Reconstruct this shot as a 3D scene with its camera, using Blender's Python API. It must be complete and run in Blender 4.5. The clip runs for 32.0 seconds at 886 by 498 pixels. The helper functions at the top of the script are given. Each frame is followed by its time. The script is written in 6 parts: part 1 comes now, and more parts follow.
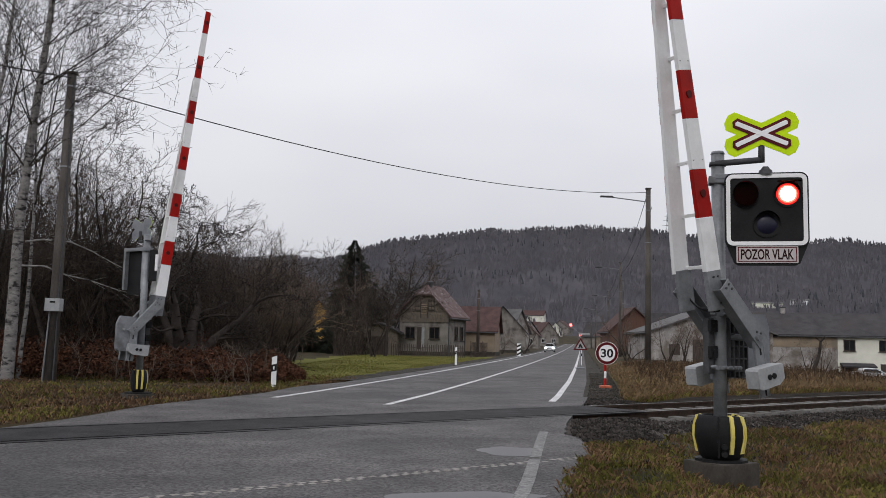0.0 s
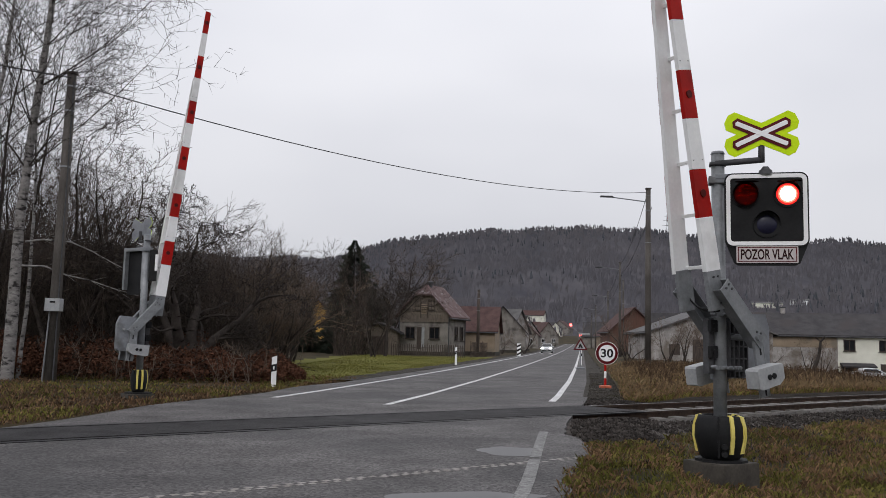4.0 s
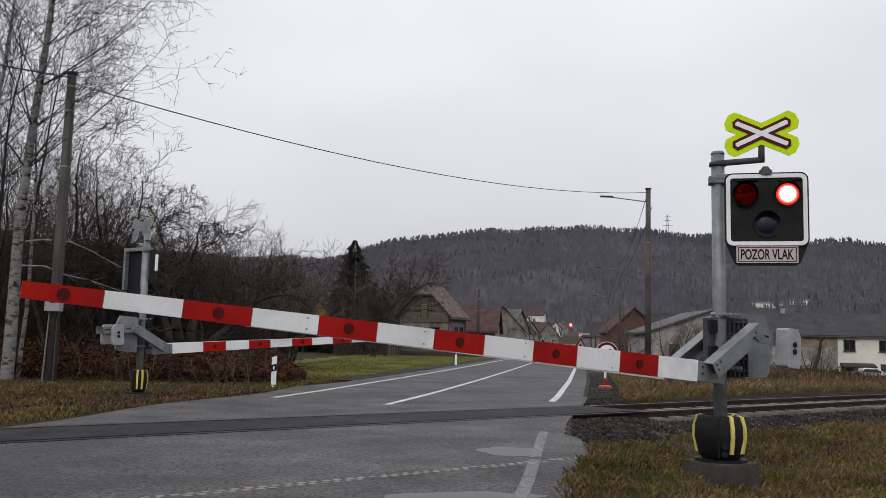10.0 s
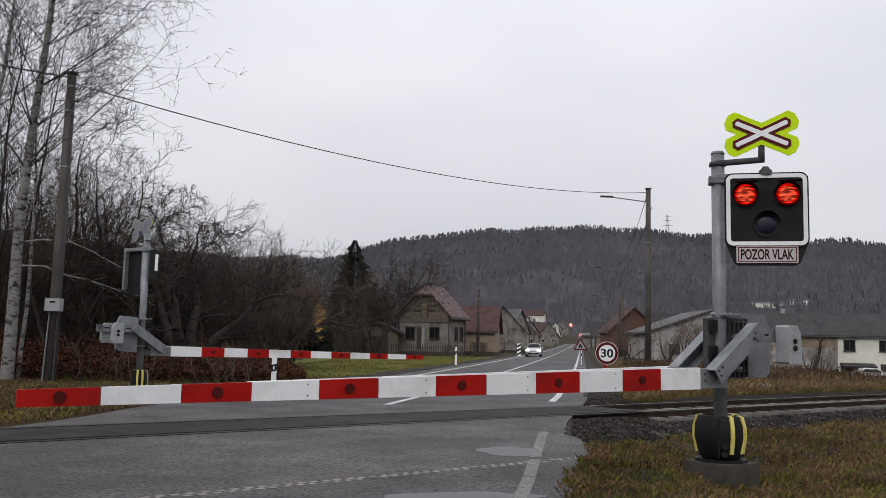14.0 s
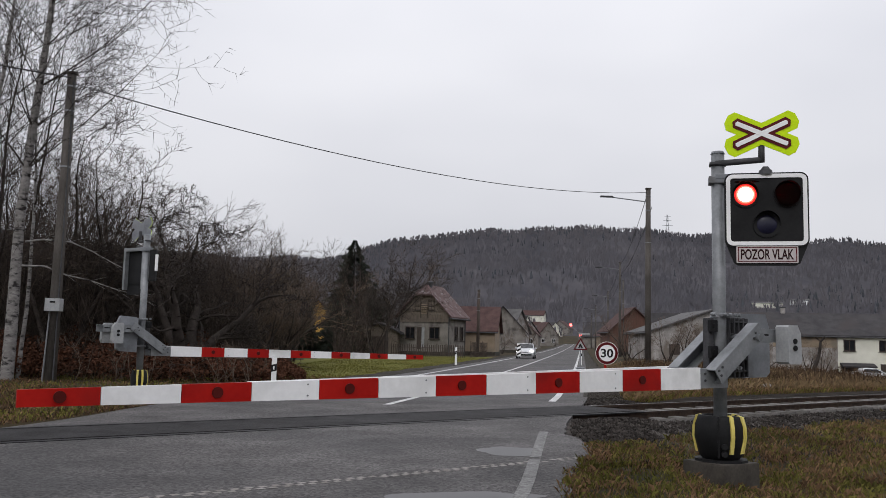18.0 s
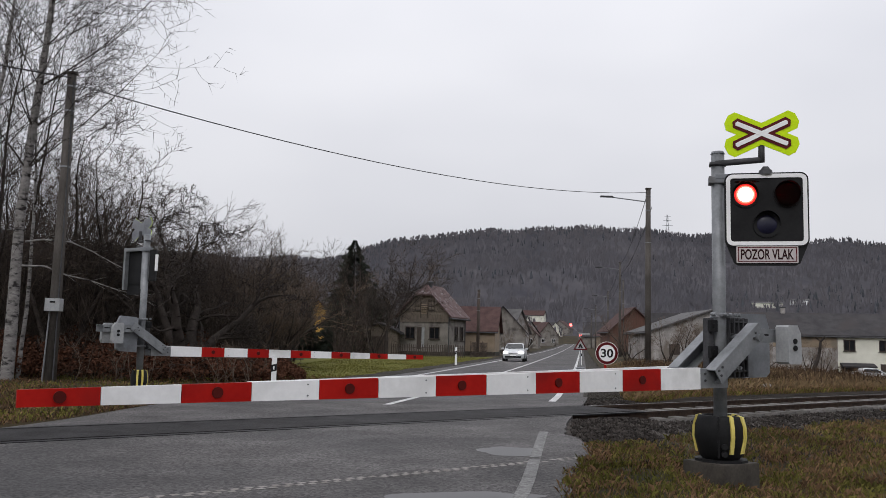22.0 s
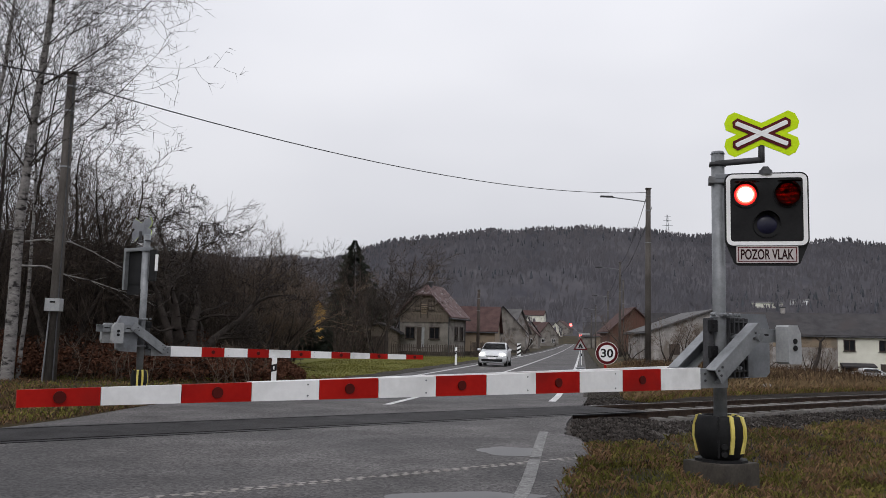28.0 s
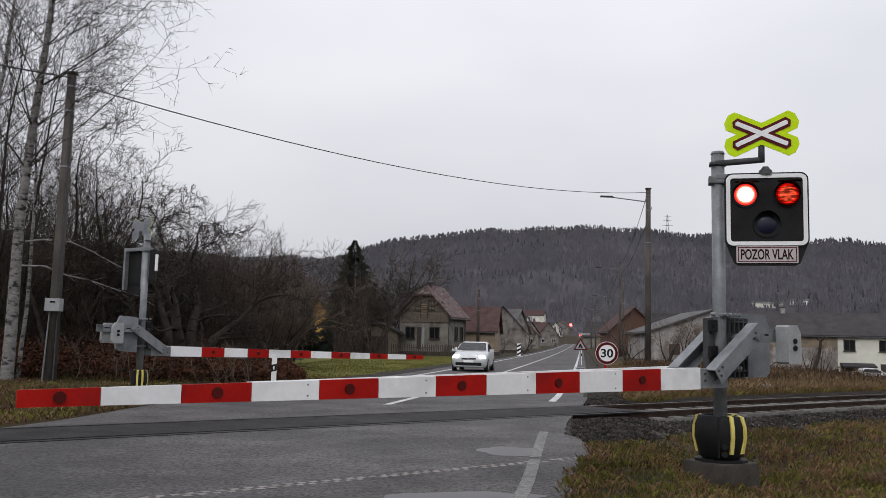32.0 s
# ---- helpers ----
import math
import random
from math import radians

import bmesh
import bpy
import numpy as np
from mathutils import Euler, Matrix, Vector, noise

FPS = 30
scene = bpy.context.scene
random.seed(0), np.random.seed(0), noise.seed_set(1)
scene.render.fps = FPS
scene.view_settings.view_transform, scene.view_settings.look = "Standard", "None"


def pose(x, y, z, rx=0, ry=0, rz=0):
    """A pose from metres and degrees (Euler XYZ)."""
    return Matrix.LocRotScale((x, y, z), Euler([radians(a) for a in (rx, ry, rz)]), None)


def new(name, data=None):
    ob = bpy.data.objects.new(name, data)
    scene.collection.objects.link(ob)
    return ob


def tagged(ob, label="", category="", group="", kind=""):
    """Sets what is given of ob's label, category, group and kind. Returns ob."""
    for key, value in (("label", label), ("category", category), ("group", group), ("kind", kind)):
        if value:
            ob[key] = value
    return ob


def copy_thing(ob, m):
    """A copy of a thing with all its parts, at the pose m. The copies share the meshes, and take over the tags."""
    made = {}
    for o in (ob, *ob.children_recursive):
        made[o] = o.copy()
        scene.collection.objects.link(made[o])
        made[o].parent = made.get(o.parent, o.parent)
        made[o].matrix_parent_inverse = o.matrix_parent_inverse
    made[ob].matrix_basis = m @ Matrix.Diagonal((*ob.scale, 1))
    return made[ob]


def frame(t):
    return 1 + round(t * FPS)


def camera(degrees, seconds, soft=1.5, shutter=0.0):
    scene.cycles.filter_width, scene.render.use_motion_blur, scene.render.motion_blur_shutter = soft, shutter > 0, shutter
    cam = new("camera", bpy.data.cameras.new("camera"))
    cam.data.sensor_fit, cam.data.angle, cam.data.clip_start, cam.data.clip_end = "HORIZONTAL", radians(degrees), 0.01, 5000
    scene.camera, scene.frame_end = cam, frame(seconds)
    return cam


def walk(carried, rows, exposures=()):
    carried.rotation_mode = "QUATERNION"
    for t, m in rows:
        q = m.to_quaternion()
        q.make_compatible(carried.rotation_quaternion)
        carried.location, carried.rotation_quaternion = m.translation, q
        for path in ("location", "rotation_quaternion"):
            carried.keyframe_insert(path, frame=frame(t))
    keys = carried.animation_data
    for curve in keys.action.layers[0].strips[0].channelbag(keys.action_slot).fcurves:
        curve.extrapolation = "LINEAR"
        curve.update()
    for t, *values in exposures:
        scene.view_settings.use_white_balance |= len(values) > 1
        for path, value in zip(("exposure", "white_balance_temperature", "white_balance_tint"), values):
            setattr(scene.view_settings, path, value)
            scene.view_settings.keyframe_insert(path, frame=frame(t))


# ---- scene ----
cam = camera(53.66, 32.0, soft=0.75)
EYE = (0.0, 0.0, 1.169)
VIEW = Matrix.Translation(EYE) @ pose(0, 0, 0, 90 + 6.228, 0, 0) @ pose(0, 0, 0, 0, 0, 1.346)
walk(cam, [(0.0, VIEW), (32.0, VIEW)], exposures=[(0.0, 0.0), (32.0, 0.0)])

# ---- light: an overcast winter day ----
SUN_EL, SUN_AZ = 38.0, 200.0
world = bpy.data.worlds.new("overcast_sky")
scene.world = world
world.use_nodes = True
wn, wl = world.node_tree.nodes, world.node_tree.links
wn.clear()
w_out = wn.new("ShaderNodeOutputWorld")
w_bg = wn.new("ShaderNodeBackground")
w_sky = wn.new("ShaderNodeTexSky")
w_sky.sky_type, w_sky.sun_disc = "NISHITA", False
w_sky.sun_elevation, w_sky.sun_rotation = radians(SUN_EL), radians(SUN_AZ)
w_sky.air_density, w_sky.dust_density = 1.0, 4.0
w_grey = wn.new("ShaderNodeHueSaturation")
w_grey.inputs["Saturation"].default_value = 0.12
w_grey.inputs["Value"].default_value = 0.10
w_tc = wn.new("ShaderNodeTexCoord")
w_map = wn.new("ShaderNodeMapping")
w_map.inputs["Scale"].default_value = (1.0, 1.0, 2.2)
w_noise = wn.new("ShaderNodeTexNoise")
w_noise.inputs["Scale"].default_value = 2.2
w_noise.inputs["Detail"].default_value = 3.0
w_noise.inputs["Roughness"].default_value = 0.42
w_ramp = wn.new("ShaderNodeValToRGB")
w_ramp.color_ramp.elements[0].position, w_ramp.color_ramp.elements[1].position = 0.32, 0.68
w_ramp.color_ramp.elements[0].color = (0.665, 0.675, 0.735, 1)
w_ramp.color_ramp.elements[1].color = (0.81, 0.815, 0.865, 1)
w_sep = wn.new("ShaderNodeSeparateXYZ")
w_up = wn.new("ShaderNodeValToRGB")
w_up.color_ramp.elements[0].position, w_up.color_ramp.elements[0].color = 0.04, (0.53, 0.53, 0.53, 1)
w_up.color_ramp.elements[1].position, w_up.color_ramp.elements[1].color = 1.0, (1.0, 1.0, 1.0, 1)
w_up.color_ramp.elements.new(0.20).color = (0.625, 0.625, 0.625, 1)
w_up.color_ramp.elements.new(0.40).color = (0.76, 0.76, 0.76, 1)
w_mul = wn.new("ShaderNodeMixRGB")
w_mul.blend_type, w_mul.inputs["Fac"].default_value = "MULTIPLY", 1.0
w_mix = wn.new("ShaderNodeMixRGB")
w_mix.inputs["Fac"].default_value = 0.9
wl.new(w_tc.outputs["Generated"], w_map.inputs["Vector"])
wl.new(w_map.outputs["Vector"], w_noise.inputs["Vector"])
wl.new(w_noise.outputs["Fac"], w_ramp.inputs["Fac"])
wl.new(w_tc.outputs["Generated"], w_sep.inputs["Vector"])
wl.new(w_sep.outputs["Z"], w_up.inputs["Fac"])
wl.new(w_ramp.outputs["Color"], w_mul.inputs["Color1"])
wl.new(w_up.outputs["Color"], w_mul.inputs["Color2"])
wl.new(w_sky.outputs["Color"], w_grey.inputs["Color"])
wl.new(w_grey.outputs["Color"], w_mix.inputs["Color1"])
wl.new(w_mul.outputs["Color"], w_mix.inputs["Color2"])
wl.new(w_mix.outputs["Color"], w_bg.inputs["Color"])
w_bg.inputs["Strength"].default_value = 1.6
wl.new(w_bg.outputs["Background"], w_out.inputs["Surface"])

sun = new("sun", bpy.data.lights.new("sun", "SUN"))
sun.data.energy, sun.data.angle, sun.data.color = 0.5, radians(25), (1.0, 0.97, 0.93)
sun.matrix_basis = pose(0, 0, 20, 90 - SUN_EL, 0, 180 - SUN_AZ)


# ---- materials ----
def material(name, dark, light, scale=8.0, rough=0.7, metal=0.0, bump=0.0, fine=60.0, stain=None, stain_scale=1.2,
             stain_at=0.6, wet=0.0, spec=0.5, per_object=0.0, island=0.0, stretch=(1, 1, 1), detail=5.0, speck=0.0, speck_scale=70.0, through_light=0.0):
    """A worn surface: two colours mixed by noise at scale, finer grain on top, stains with a shape of their own."""
    m = bpy.data.materials.new(name)
    m.use_nodes = True
    nodes, links = m.node_tree.nodes, m.node_tree.links
    b = nodes["Principled BSDF"]
    tc = nodes.new("ShaderNodeTexCoord")
    mp = nodes.new("ShaderNodeMapping")
    mp.inputs["Scale"].default_value = stretch
    links.new(tc.outputs["Object"], mp.inputs["Vector"])
    n1 = nodes.new("ShaderNodeTexNoise")
    n1.inputs["Scale"].default_value, n1.inputs["Detail"].default_value = scale, detail
    links.new(mp.outputs["Vector"], n1.inputs["Vector"])
    n2 = nodes.new("ShaderNodeTexNoise")
    n2.inputs["Scale"].default_value, n2.inputs["Detail"].default_value = fine, 3.0
    links.new(mp.outputs["Vector"], n2.inputs["Vector"])
    add = nodes.new("ShaderNodeMath")
    add.operation = "MULTIPLY_ADD"
    add.inputs[1].default_value = 0.45
    links.new(n2.outputs["Fac"], add.inputs[0])
    links.new(n1.outputs["Fac"], add.inputs[2])
    ramp = nodes.new("ShaderNodeValToRGB")
    ramp.color_ramp.elements[0].position, ramp.color_ramp.elements[1].position = 0.5, 0.95
    ramp.color_ramp.elements[0].color, ramp.color_ramp.elements[1].color = (*dark, 1), (*light, 1)
    links.new(add.outputs[0], ramp.inputs["Fac"])
    colour = ramp.outputs["Color"]
    rough_out = None
    if stain:
        n3 = nodes.new("ShaderNodeTexNoise")
        n3.inputs["Scale"].default_value, n3.inputs["Detail"].default_value = stain_scale, 6.0
        links.new(mp.outputs["Vector"], n3.inputs["Vector"])
        r3 = nodes.new("ShaderNodeValToRGB")
        r3.color_ramp.elements[0].position, r3.color_ramp.elements[1].position = stain_at - 0.07, stain_at + 0.07
        links.new(n3.outputs["Fac"], r3.inputs["Fac"])
        mx = nodes.new("ShaderNodeMixRGB")
        mx.inputs["Color2"].default_value = (*stain, 1)
        links.new(r3.outputs["Color"], mx.inputs["Fac"])
        links.new(colour, mx.inputs["Color1"])
        colour = mx.outputs["Color"]
    if per_object or island:
        info = nodes.new("ShaderNodeObjectInfo" if per_object else "ShaderNodeNewGeometry")
        rnd = info.outputs["Random"] if per_object else info.outputs["Random Per Island"]
        rg = nodes.new("ShaderNodeMapRange")
        k = per_object or island
        rg.inputs["To Min"].default_value, rg.inputs["To Max"].default_value = 1 - k, 1 + k
        links.new(rnd, rg.inputs["Value"])
        ml = nodes.new("ShaderNodeMixRGB")
        ml.blend_type, ml.inputs["Fac"].default_value = "MULTIPLY", 1.0
        links.new(colour, ml.inputs["Color1"])
        links.new(rg.outputs["Result"], ml.inputs["Color2"])
        colour = ml.outputs["Color"]
    if speck:
        n5 = nodes.new("ShaderNodeTexVoronoi")
        n5.inputs["Scale"].default_value = speck_scale
        links.new(mp.outputs["Vector"], n5.inputs["Vector"])
        hs = nodes.new("ShaderNodeSeparateColor")
        links.new(n5.outputs["Color"], hs.inputs["Color"])
        r5 = nodes.new("ShaderNodeMapRange")
        r5.inputs["To Min"].default_value, r5.inputs["To Max"].default_value = 1 - speck, 1 + speck
        links.new(hs.outputs["Red"], r5.inputs["Value"])
        m5 = nodes.new("ShaderNodeMixRGB")
        m5.blend_type, m5.inputs["Fac"].default_value = "MULTIPLY", 1.0
        links.new(colour, m5.inputs["Color1"])
        links.new(r5.outputs["Result"], m5.inputs["Color2"])
        colour = m5.outputs["Color"]
    links.new(colour, b.inputs["Base Color"])
    if through_light:
        tl = nodes.new("ShaderNodeBsdfTranslucent")
        ms = nodes.new("ShaderNodeMixShader")
        ms.inputs["Fac"].default_value = through_light
        links.new(colour, tl.inputs["Color"])
        links.new(b.outputs["BSDF"], ms.inputs[1])
        links.new(tl.outputs["BSDF"], ms.inputs[2])
        links.new(ms.outputs["Shader"], nodes["Material Output"].inputs["Surface"])
    b.inputs["Roughness"].default_value, b.inputs["Metallic"].default_value = rough, metal
    b.inputs["Specular IOR Level"].default_value = spec
    if wet:
        n4 = nodes.new("ShaderNodeTexNoise")
        n4.inputs["Scale"].default_value, n4.inputs["Detail"].default_value = 0.5, 4.0
        links.new(tc.outputs["Object"], n4.inputs["Vector"])
        r4 = nodes.new("ShaderNodeMapRange")
        r4.inputs["From Min"].default_value, r4.inputs["From Max"].default_value = 0.35, 0.7
        r4.inputs["To Min"].default_value, r4.inputs["To Max"].default_value = rough, rough - wet
        links.new(n4.outputs["Fac"], r4.inputs["Value"])
        links.new(r4.outputs["Result"], b.inputs["Roughness"])
    if bump:
        bp = nodes.new("ShaderNodeBump")
        bp.inputs["Strength"].default_value, bp.inputs["Distance"].default_value = bump, 0.02
        links.new(add.outputs[0], bp.inputs["Height"])
        links.new(bp.outputs["Normal"], b.inputs["Normal"])
    return m


def glow(name, colour, strength):
    m = bpy.data.materials.new(name)
    m.use_nodes = True
    b = m.node_tree.nodes["Principled BSDF"]
    b.inputs["Base Color"].default_value = (*[c * 0.5 for c in colour], 1)
    b.inputs["Emission Color"].default_value = (*colour, 1)
    b.inputs["Emission Strength"].default_value = strength
    return m


def glass(name, tint, rough=0.03):
    m = bpy.data.materials.new(name)
    m.use_nodes = True
    b = m.node_tree.nodes["Principled BSDF"]
    b.inputs["Base Color"].default_value = (*tint, 1)
    b.inputs["Roughness"].default_value = rough
    b.inputs["Specular IOR Level"].default_value = 0.6
    return m


def filter_glass(name, tint, ribs):
    """Added red glass that passes part of a lamp's light to imitate fading, crossed by uneven moulded ribs."""
    m = bpy.data.materials.new(name)
    m.use_nodes = True
    nodes, links = m.node_tree.nodes, m.node_tree.links
    b = nodes["Principled BSDF"]
    b.inputs["Base Color"].default_value, b.inputs["Roughness"].default_value = (0.03, 0.002, 0.002, 1), 0.4
    tr = nodes.new("ShaderNodeBsdfTransparent")
    tc, mp, n1, ramp = nodes.new("ShaderNodeTexCoord"), nodes.new("ShaderNodeMapping"), nodes.new("ShaderNodeTexNoise"), nodes.new("ShaderNodeValToRGB")
    mp.inputs["Scale"].default_value, mp.inputs["Rotation"].default_value = (9, 9, 45), (0.25, 0.2, 0)
    n1.inputs["Scale"].default_value, n1.inputs["Detail"].default_value = 1.6, 2.0
    ramp.color_ramp.elements[0].position, ramp.color_ramp.elements[1].position = 0.38, 0.66
    ramp.color_ramp.elements[0].color = (*[c * ribs for c in tint], 1)
    ramp.color_ramp.elements[1].color = (*tint, 1)
    mix = nodes.new("ShaderNodeMixShader")
    mix.inputs["Fac"].default_value = 0.96
    links.new(tc.outputs["Object"], mp.inputs["Vector"])
    links.new(mp.outputs["Vector"], n1.inputs["Vector"])
    links.new(n1.outputs["Fac"], ramp.inputs["Fac"])
    links.new(ramp.outputs["Color"], tr.inputs["Color"])
    links.new(b.outputs["BSDF"], mix.inputs[1])
    links.new(tr.outputs["BSDF"], mix.inputs[2])
    links.new(mix.outputs["Shader"], nodes["Material Output"].inputs["Surface"])
    return m


FADE_MID = filter_glass("red_stand_in_glass", (0.75, 0.30, 0.22), 0.3)
FADE_DIM = filter_glass("deep_red_stand_in_glass", (0.34, 0.12, 0.09), 0.3)
FADE_DARK = filter_glass("dark_red_stand_in_glass", (0.38, 0.2, 0.18), 0.4)
ASPHALT = material("wet_asphalt", (0.050, 0.0465, 0.046), (0.121, 0.1135, 0.1125), 1.1, 0.72, bump=0.35, fine=70, wet=0.10, spec=0.15,
                   stain=(0.055, 0.0525, 0.053), stain_scale=0.35, stain_at=0.55, speck=0.6, speck_scale=45)
PANEL_DARK = material("dark_crossing_asphalt", (0.018, 0.0172, 0.0175), (0.042, 0.040, 0.041), 2.0, 0.8, bump=0.4, fine=60, wet=0.1, spec=0.1, speck=0.4)
PAINT_WHITE = material("road_paint", (0.42, 0.42, 0.42), (0.66, 0.66, 0.65), 3, 0.6, fine=40, stain=(0.2, 0.2, 0.2), stain_scale=4, stain_at=0.66, spec=0.3, speck=0.15)
DOT_PAINT = material("dull_dotted_paint", (0.16, 0.145, 0.13), (0.34, 0.32, 0.30), 6, 0.7, fine=50, spec=0.2)
PAINT_WORN = material("worn_road_paint", (0.14, 0.138, 0.135), (0.23, 0.228, 0.222), 5, 0.7, fine=50, stain=(0.09, 0.088, 0.088), stain_scale=22, stain_at=0.6, spec=0.2, speck=0.3, speck_scale=45)
WATER = glass("puddle_water", (0.05, 0.048, 0.049), 0.4)
GRAVEL = material("gravel_shoulder", (0.026, 0.023, 0.02), (0.075, 0.068, 0.061), 14, 0.95, bump=0.9, fine=70, stain=(0.03, 0.027, 0.018), stain_scale=0.8, spec=0.1, speck=0.5, speck_scale=40)
GROUND = material("winter_grass_soil", (0.014, 0.012, 0.006), (0.042, 0.037, 0.016), 0.8, 0.95, bump=0.6, fine=9, stain=(0.05, 0.036, 0.018), stain_scale=0.45, stain_at=0.5, spec=0.15)
RAIL = material("rusty_rail_steel", (0.024, 0.016, 0.012), (0.065, 0.043, 0.032), 6, 0.75, 0.2, bump=0.2, fine=40, spec=0.2)
RAIL_TOP = material("polished_rail_head", (0.10, 0.09, 0.085), (0.22, 0.2, 0.19), 5, 0.35, 0.8, fine=40)
SLEEPER = material("concrete_sleeper", (0.10, 0.094, 0.09), (0.24, 0.228, 0.216), 6, 0.9, bump=0.4, fine=50, stain=(0.05, 0.04, 0.034), stain_scale=3, per_object=0.25, spec=0.2)
BALLAST = material("ballast_stone", (0.014, 0.012, 0.011), (0.06, 0.052, 0.047), 3, 0.95, bump=0.3, fine=40, island=0.55, spec=0.12)
GALV = material("galvanised_steel", (0.17, 0.178, 0.187), (0.27, 0.28, 0.292), 7, 0.5, 0.3, fine=40, stain=(0.15, 0.155, 0.16), stain_scale=2.5, stain_at=0.66, spec=0.3)
GREY_PAINT = material("grey_machine_paint", (0.15, 0.16, 0.175), (0.23, 0.24, 0.26), 5, 0.5, fine=30, stain=(0.1, 0.1, 0.1), stain_scale=3, stain_at=0.66)
DARK_CASE = material("dark_grey_casing", (0.04, 0.04, 0.043), (0.075, 0.075, 0.079), 5, 0.6, fine=40, spec=0.25)
LIGHT_GREY = material("light_grey_weight_paint", (0.26, 0.268, 0.275), (0.38, 0.388, 0.395), 5, 0.5, fine=40, stain=(0.24, 0.24, 0.24), stain_scale=3)
ARM_WHITE = material("white_reflective_sheet", (0.74, 0.74, 0.74), (0.86, 0.86, 0.86), 3, 0.45, fine=30, stain=(0.64, 0.64, 0.63), stain_scale=2, stain_at=0.64, spec=0.25)
ARM_RED = material("red_reflective_sheet", (0.30, 0.007, 0.005), (0.42, 0.012, 0.008), 3, 0.5, fine=30, stain=(0.26, 0.01, 0.008), stain_scale=2, spec=0.12)
ARM_SPOT = material("dark_red_reflector", (0.05, 0.005, 0.004), (0.09, 0.008, 0.006), 5, 0.5, spec=0.15)
BLACK = material("black_plastic", (0.006, 0.006, 0.0068), (0.015, 0.015, 0.016), 6, 0.6, fine=40, spec=0.2)
WHITE = material("white_enamel", (0.84, 0.84, 0.84), (0.92, 0.92, 0.92), 4, 0.35, fine=30)
YELLOW = material("yellow_rib_paint", (0.62, 0.50, 0.09), (0.78, 0.66, 0.2), 6, 0.5, fine=40)
PLATE = material("aged_sign_plate", (0.50, 0.46, 0.46), (0.60, 0.555, 0.55), 5, 0.6, fine=30, spec=0.2)
SIGN_RED = material("dull_red_sign_ring", (0.075, 0.007, 0.010), (0.11, 0.011, 0.014), 5, 0.6, spec=0.1)
TEXT_DARK = material("brown_black_lettering", (0.02, 0.007, 0.008), (0.035, 0.012, 0.012), 5, 0.6, spec=0.1)
LIME = material("fluorescent_lime_sheet", (0.56, 0.80, 0.008), (0.64, 0.88, 0.015), 3, 0.5, fine=30, spec=0.1)
MAROON = material("dark_red_sign_film", (0.085, 0.010, 0.014), (0.12, 0.016, 0.02), 5, 0.5, spec=0.1)
CONCRETE = material("weathered_concrete", (0.026, 0.022, 0.017), (0.068, 0.058, 0.047), 4, 0.9, bump=0.4, fine=40, stain=(0.025, 0.025, 0.019), stain_scale=2)
POLE = material("dark_pole_concrete", (0.062, 0.055, 0.05), (0.13, 0.118, 0.108), 3, 0.9, bump=0.3, fine=40, stretch=(1, 1, 0.3), stain=(0.042, 0.036, 0.032), stain_scale=1.5, spec=0.2)
BIRCH = material("birch_bark", (0.15, 0.14, 0.135), (0.30, 0.285, 0.275), 5, 0.85, bump=0.4, fine=24, stretch=(1, 1, 2.2), stain=(0.03, 0.027, 0.027), stain_scale=4.5, stain_at=0.58, spec=0.2)
BARK = material("dark_bark", (0.022, 0.018, 0.016), (0.06, 0.05, 0.044), 4, 0.95, bump=0.6, fine=30, spec=0.15)
TWIG = material("grey_brown_twigs", (0.026, 0.022, 0.020), (0.066, 0.056, 0.051), 1.5, 0.95, fine=10, spec=0.1)
TWIG_DARK = material("dark_thicket_stems", (0.034, 0.027, 0.023), (0.092, 0.073, 0.061), 1.5, 0.95, fine=10, island=0.4, spec=0.1)
TWIG_TAN = material("tan_twigs", (0.075, 0.056, 0.043), (0.165, 0.126, 0.10), 1.5, 0.95, fine=10, spec=0.1)
LITTER = material("brown_leaf_litter", (0.03, 0.019, 0.012), (0.115, 0.074, 0.046), 1.0, 0.95, fine=6, island=0.5, spec=0.1)
BRAMBLE = material("reddish_bramble_leaves", (0.026, 0.013, 0.008), (0.088, 0.04, 0.025), 1.0, 0.95, fine=6, island=0.5, spec=0.05)
BLADE = material("green_grass_blades", (0.055, 0.056, 0.012), (0.17, 0.152, 0.04), 0.9, 0.85, fine=5, island=0.6, spec=0.12)
MEADOW = material("meadow_grass_blades", (0.10, 0.102, 0.024), (0.18, 0.168, 0.05), 0.3, 0.85, fine=5, island=0.3, spec=0.1)
MEADOW_SOIL = material("short_meadow_turf", (0.095, 0.10, 0.02), (0.165, 0.158, 0.042), 0.5, 0.95, fine=7, bump=0.4, stain=(0.10, 0.085, 0.03), stain_scale=0.25, spec=0.1)
BLADE_DRY = material("dry_grass_blades", (0.08, 0.046, 0.025), (0.21, 0.13, 0.073), 0.9, 0.85, fine=5, island=0.65, spec=0.12)
STRAW = material("pale_straw", (0.12, 0.08, 0.042), (0.23, 0.165, 0.095), 0.9, 0.85, fine=5, island=0.4, spec=0.12)
NEEDLE = material("spruce_needles", (0.009, 0.014, 0.009), (0.028, 0.038, 0.024), 2, 0.9, fine=12, island=0.3)
# distance haze is painted into these three: lifted, bluish base colours
FLOOR_HAZED = material("hazed_leaf_litter_slope", (0.060, 0.059, 0.068), (0.102, 0.097, 0.104), 0.05, 0.95, fine=0.16, stretch=(1, 0.22, 0.22), stain=(0.058, 0.058, 0.066), stain_scale=0.010, stain_at=0.58, spec=0.0)
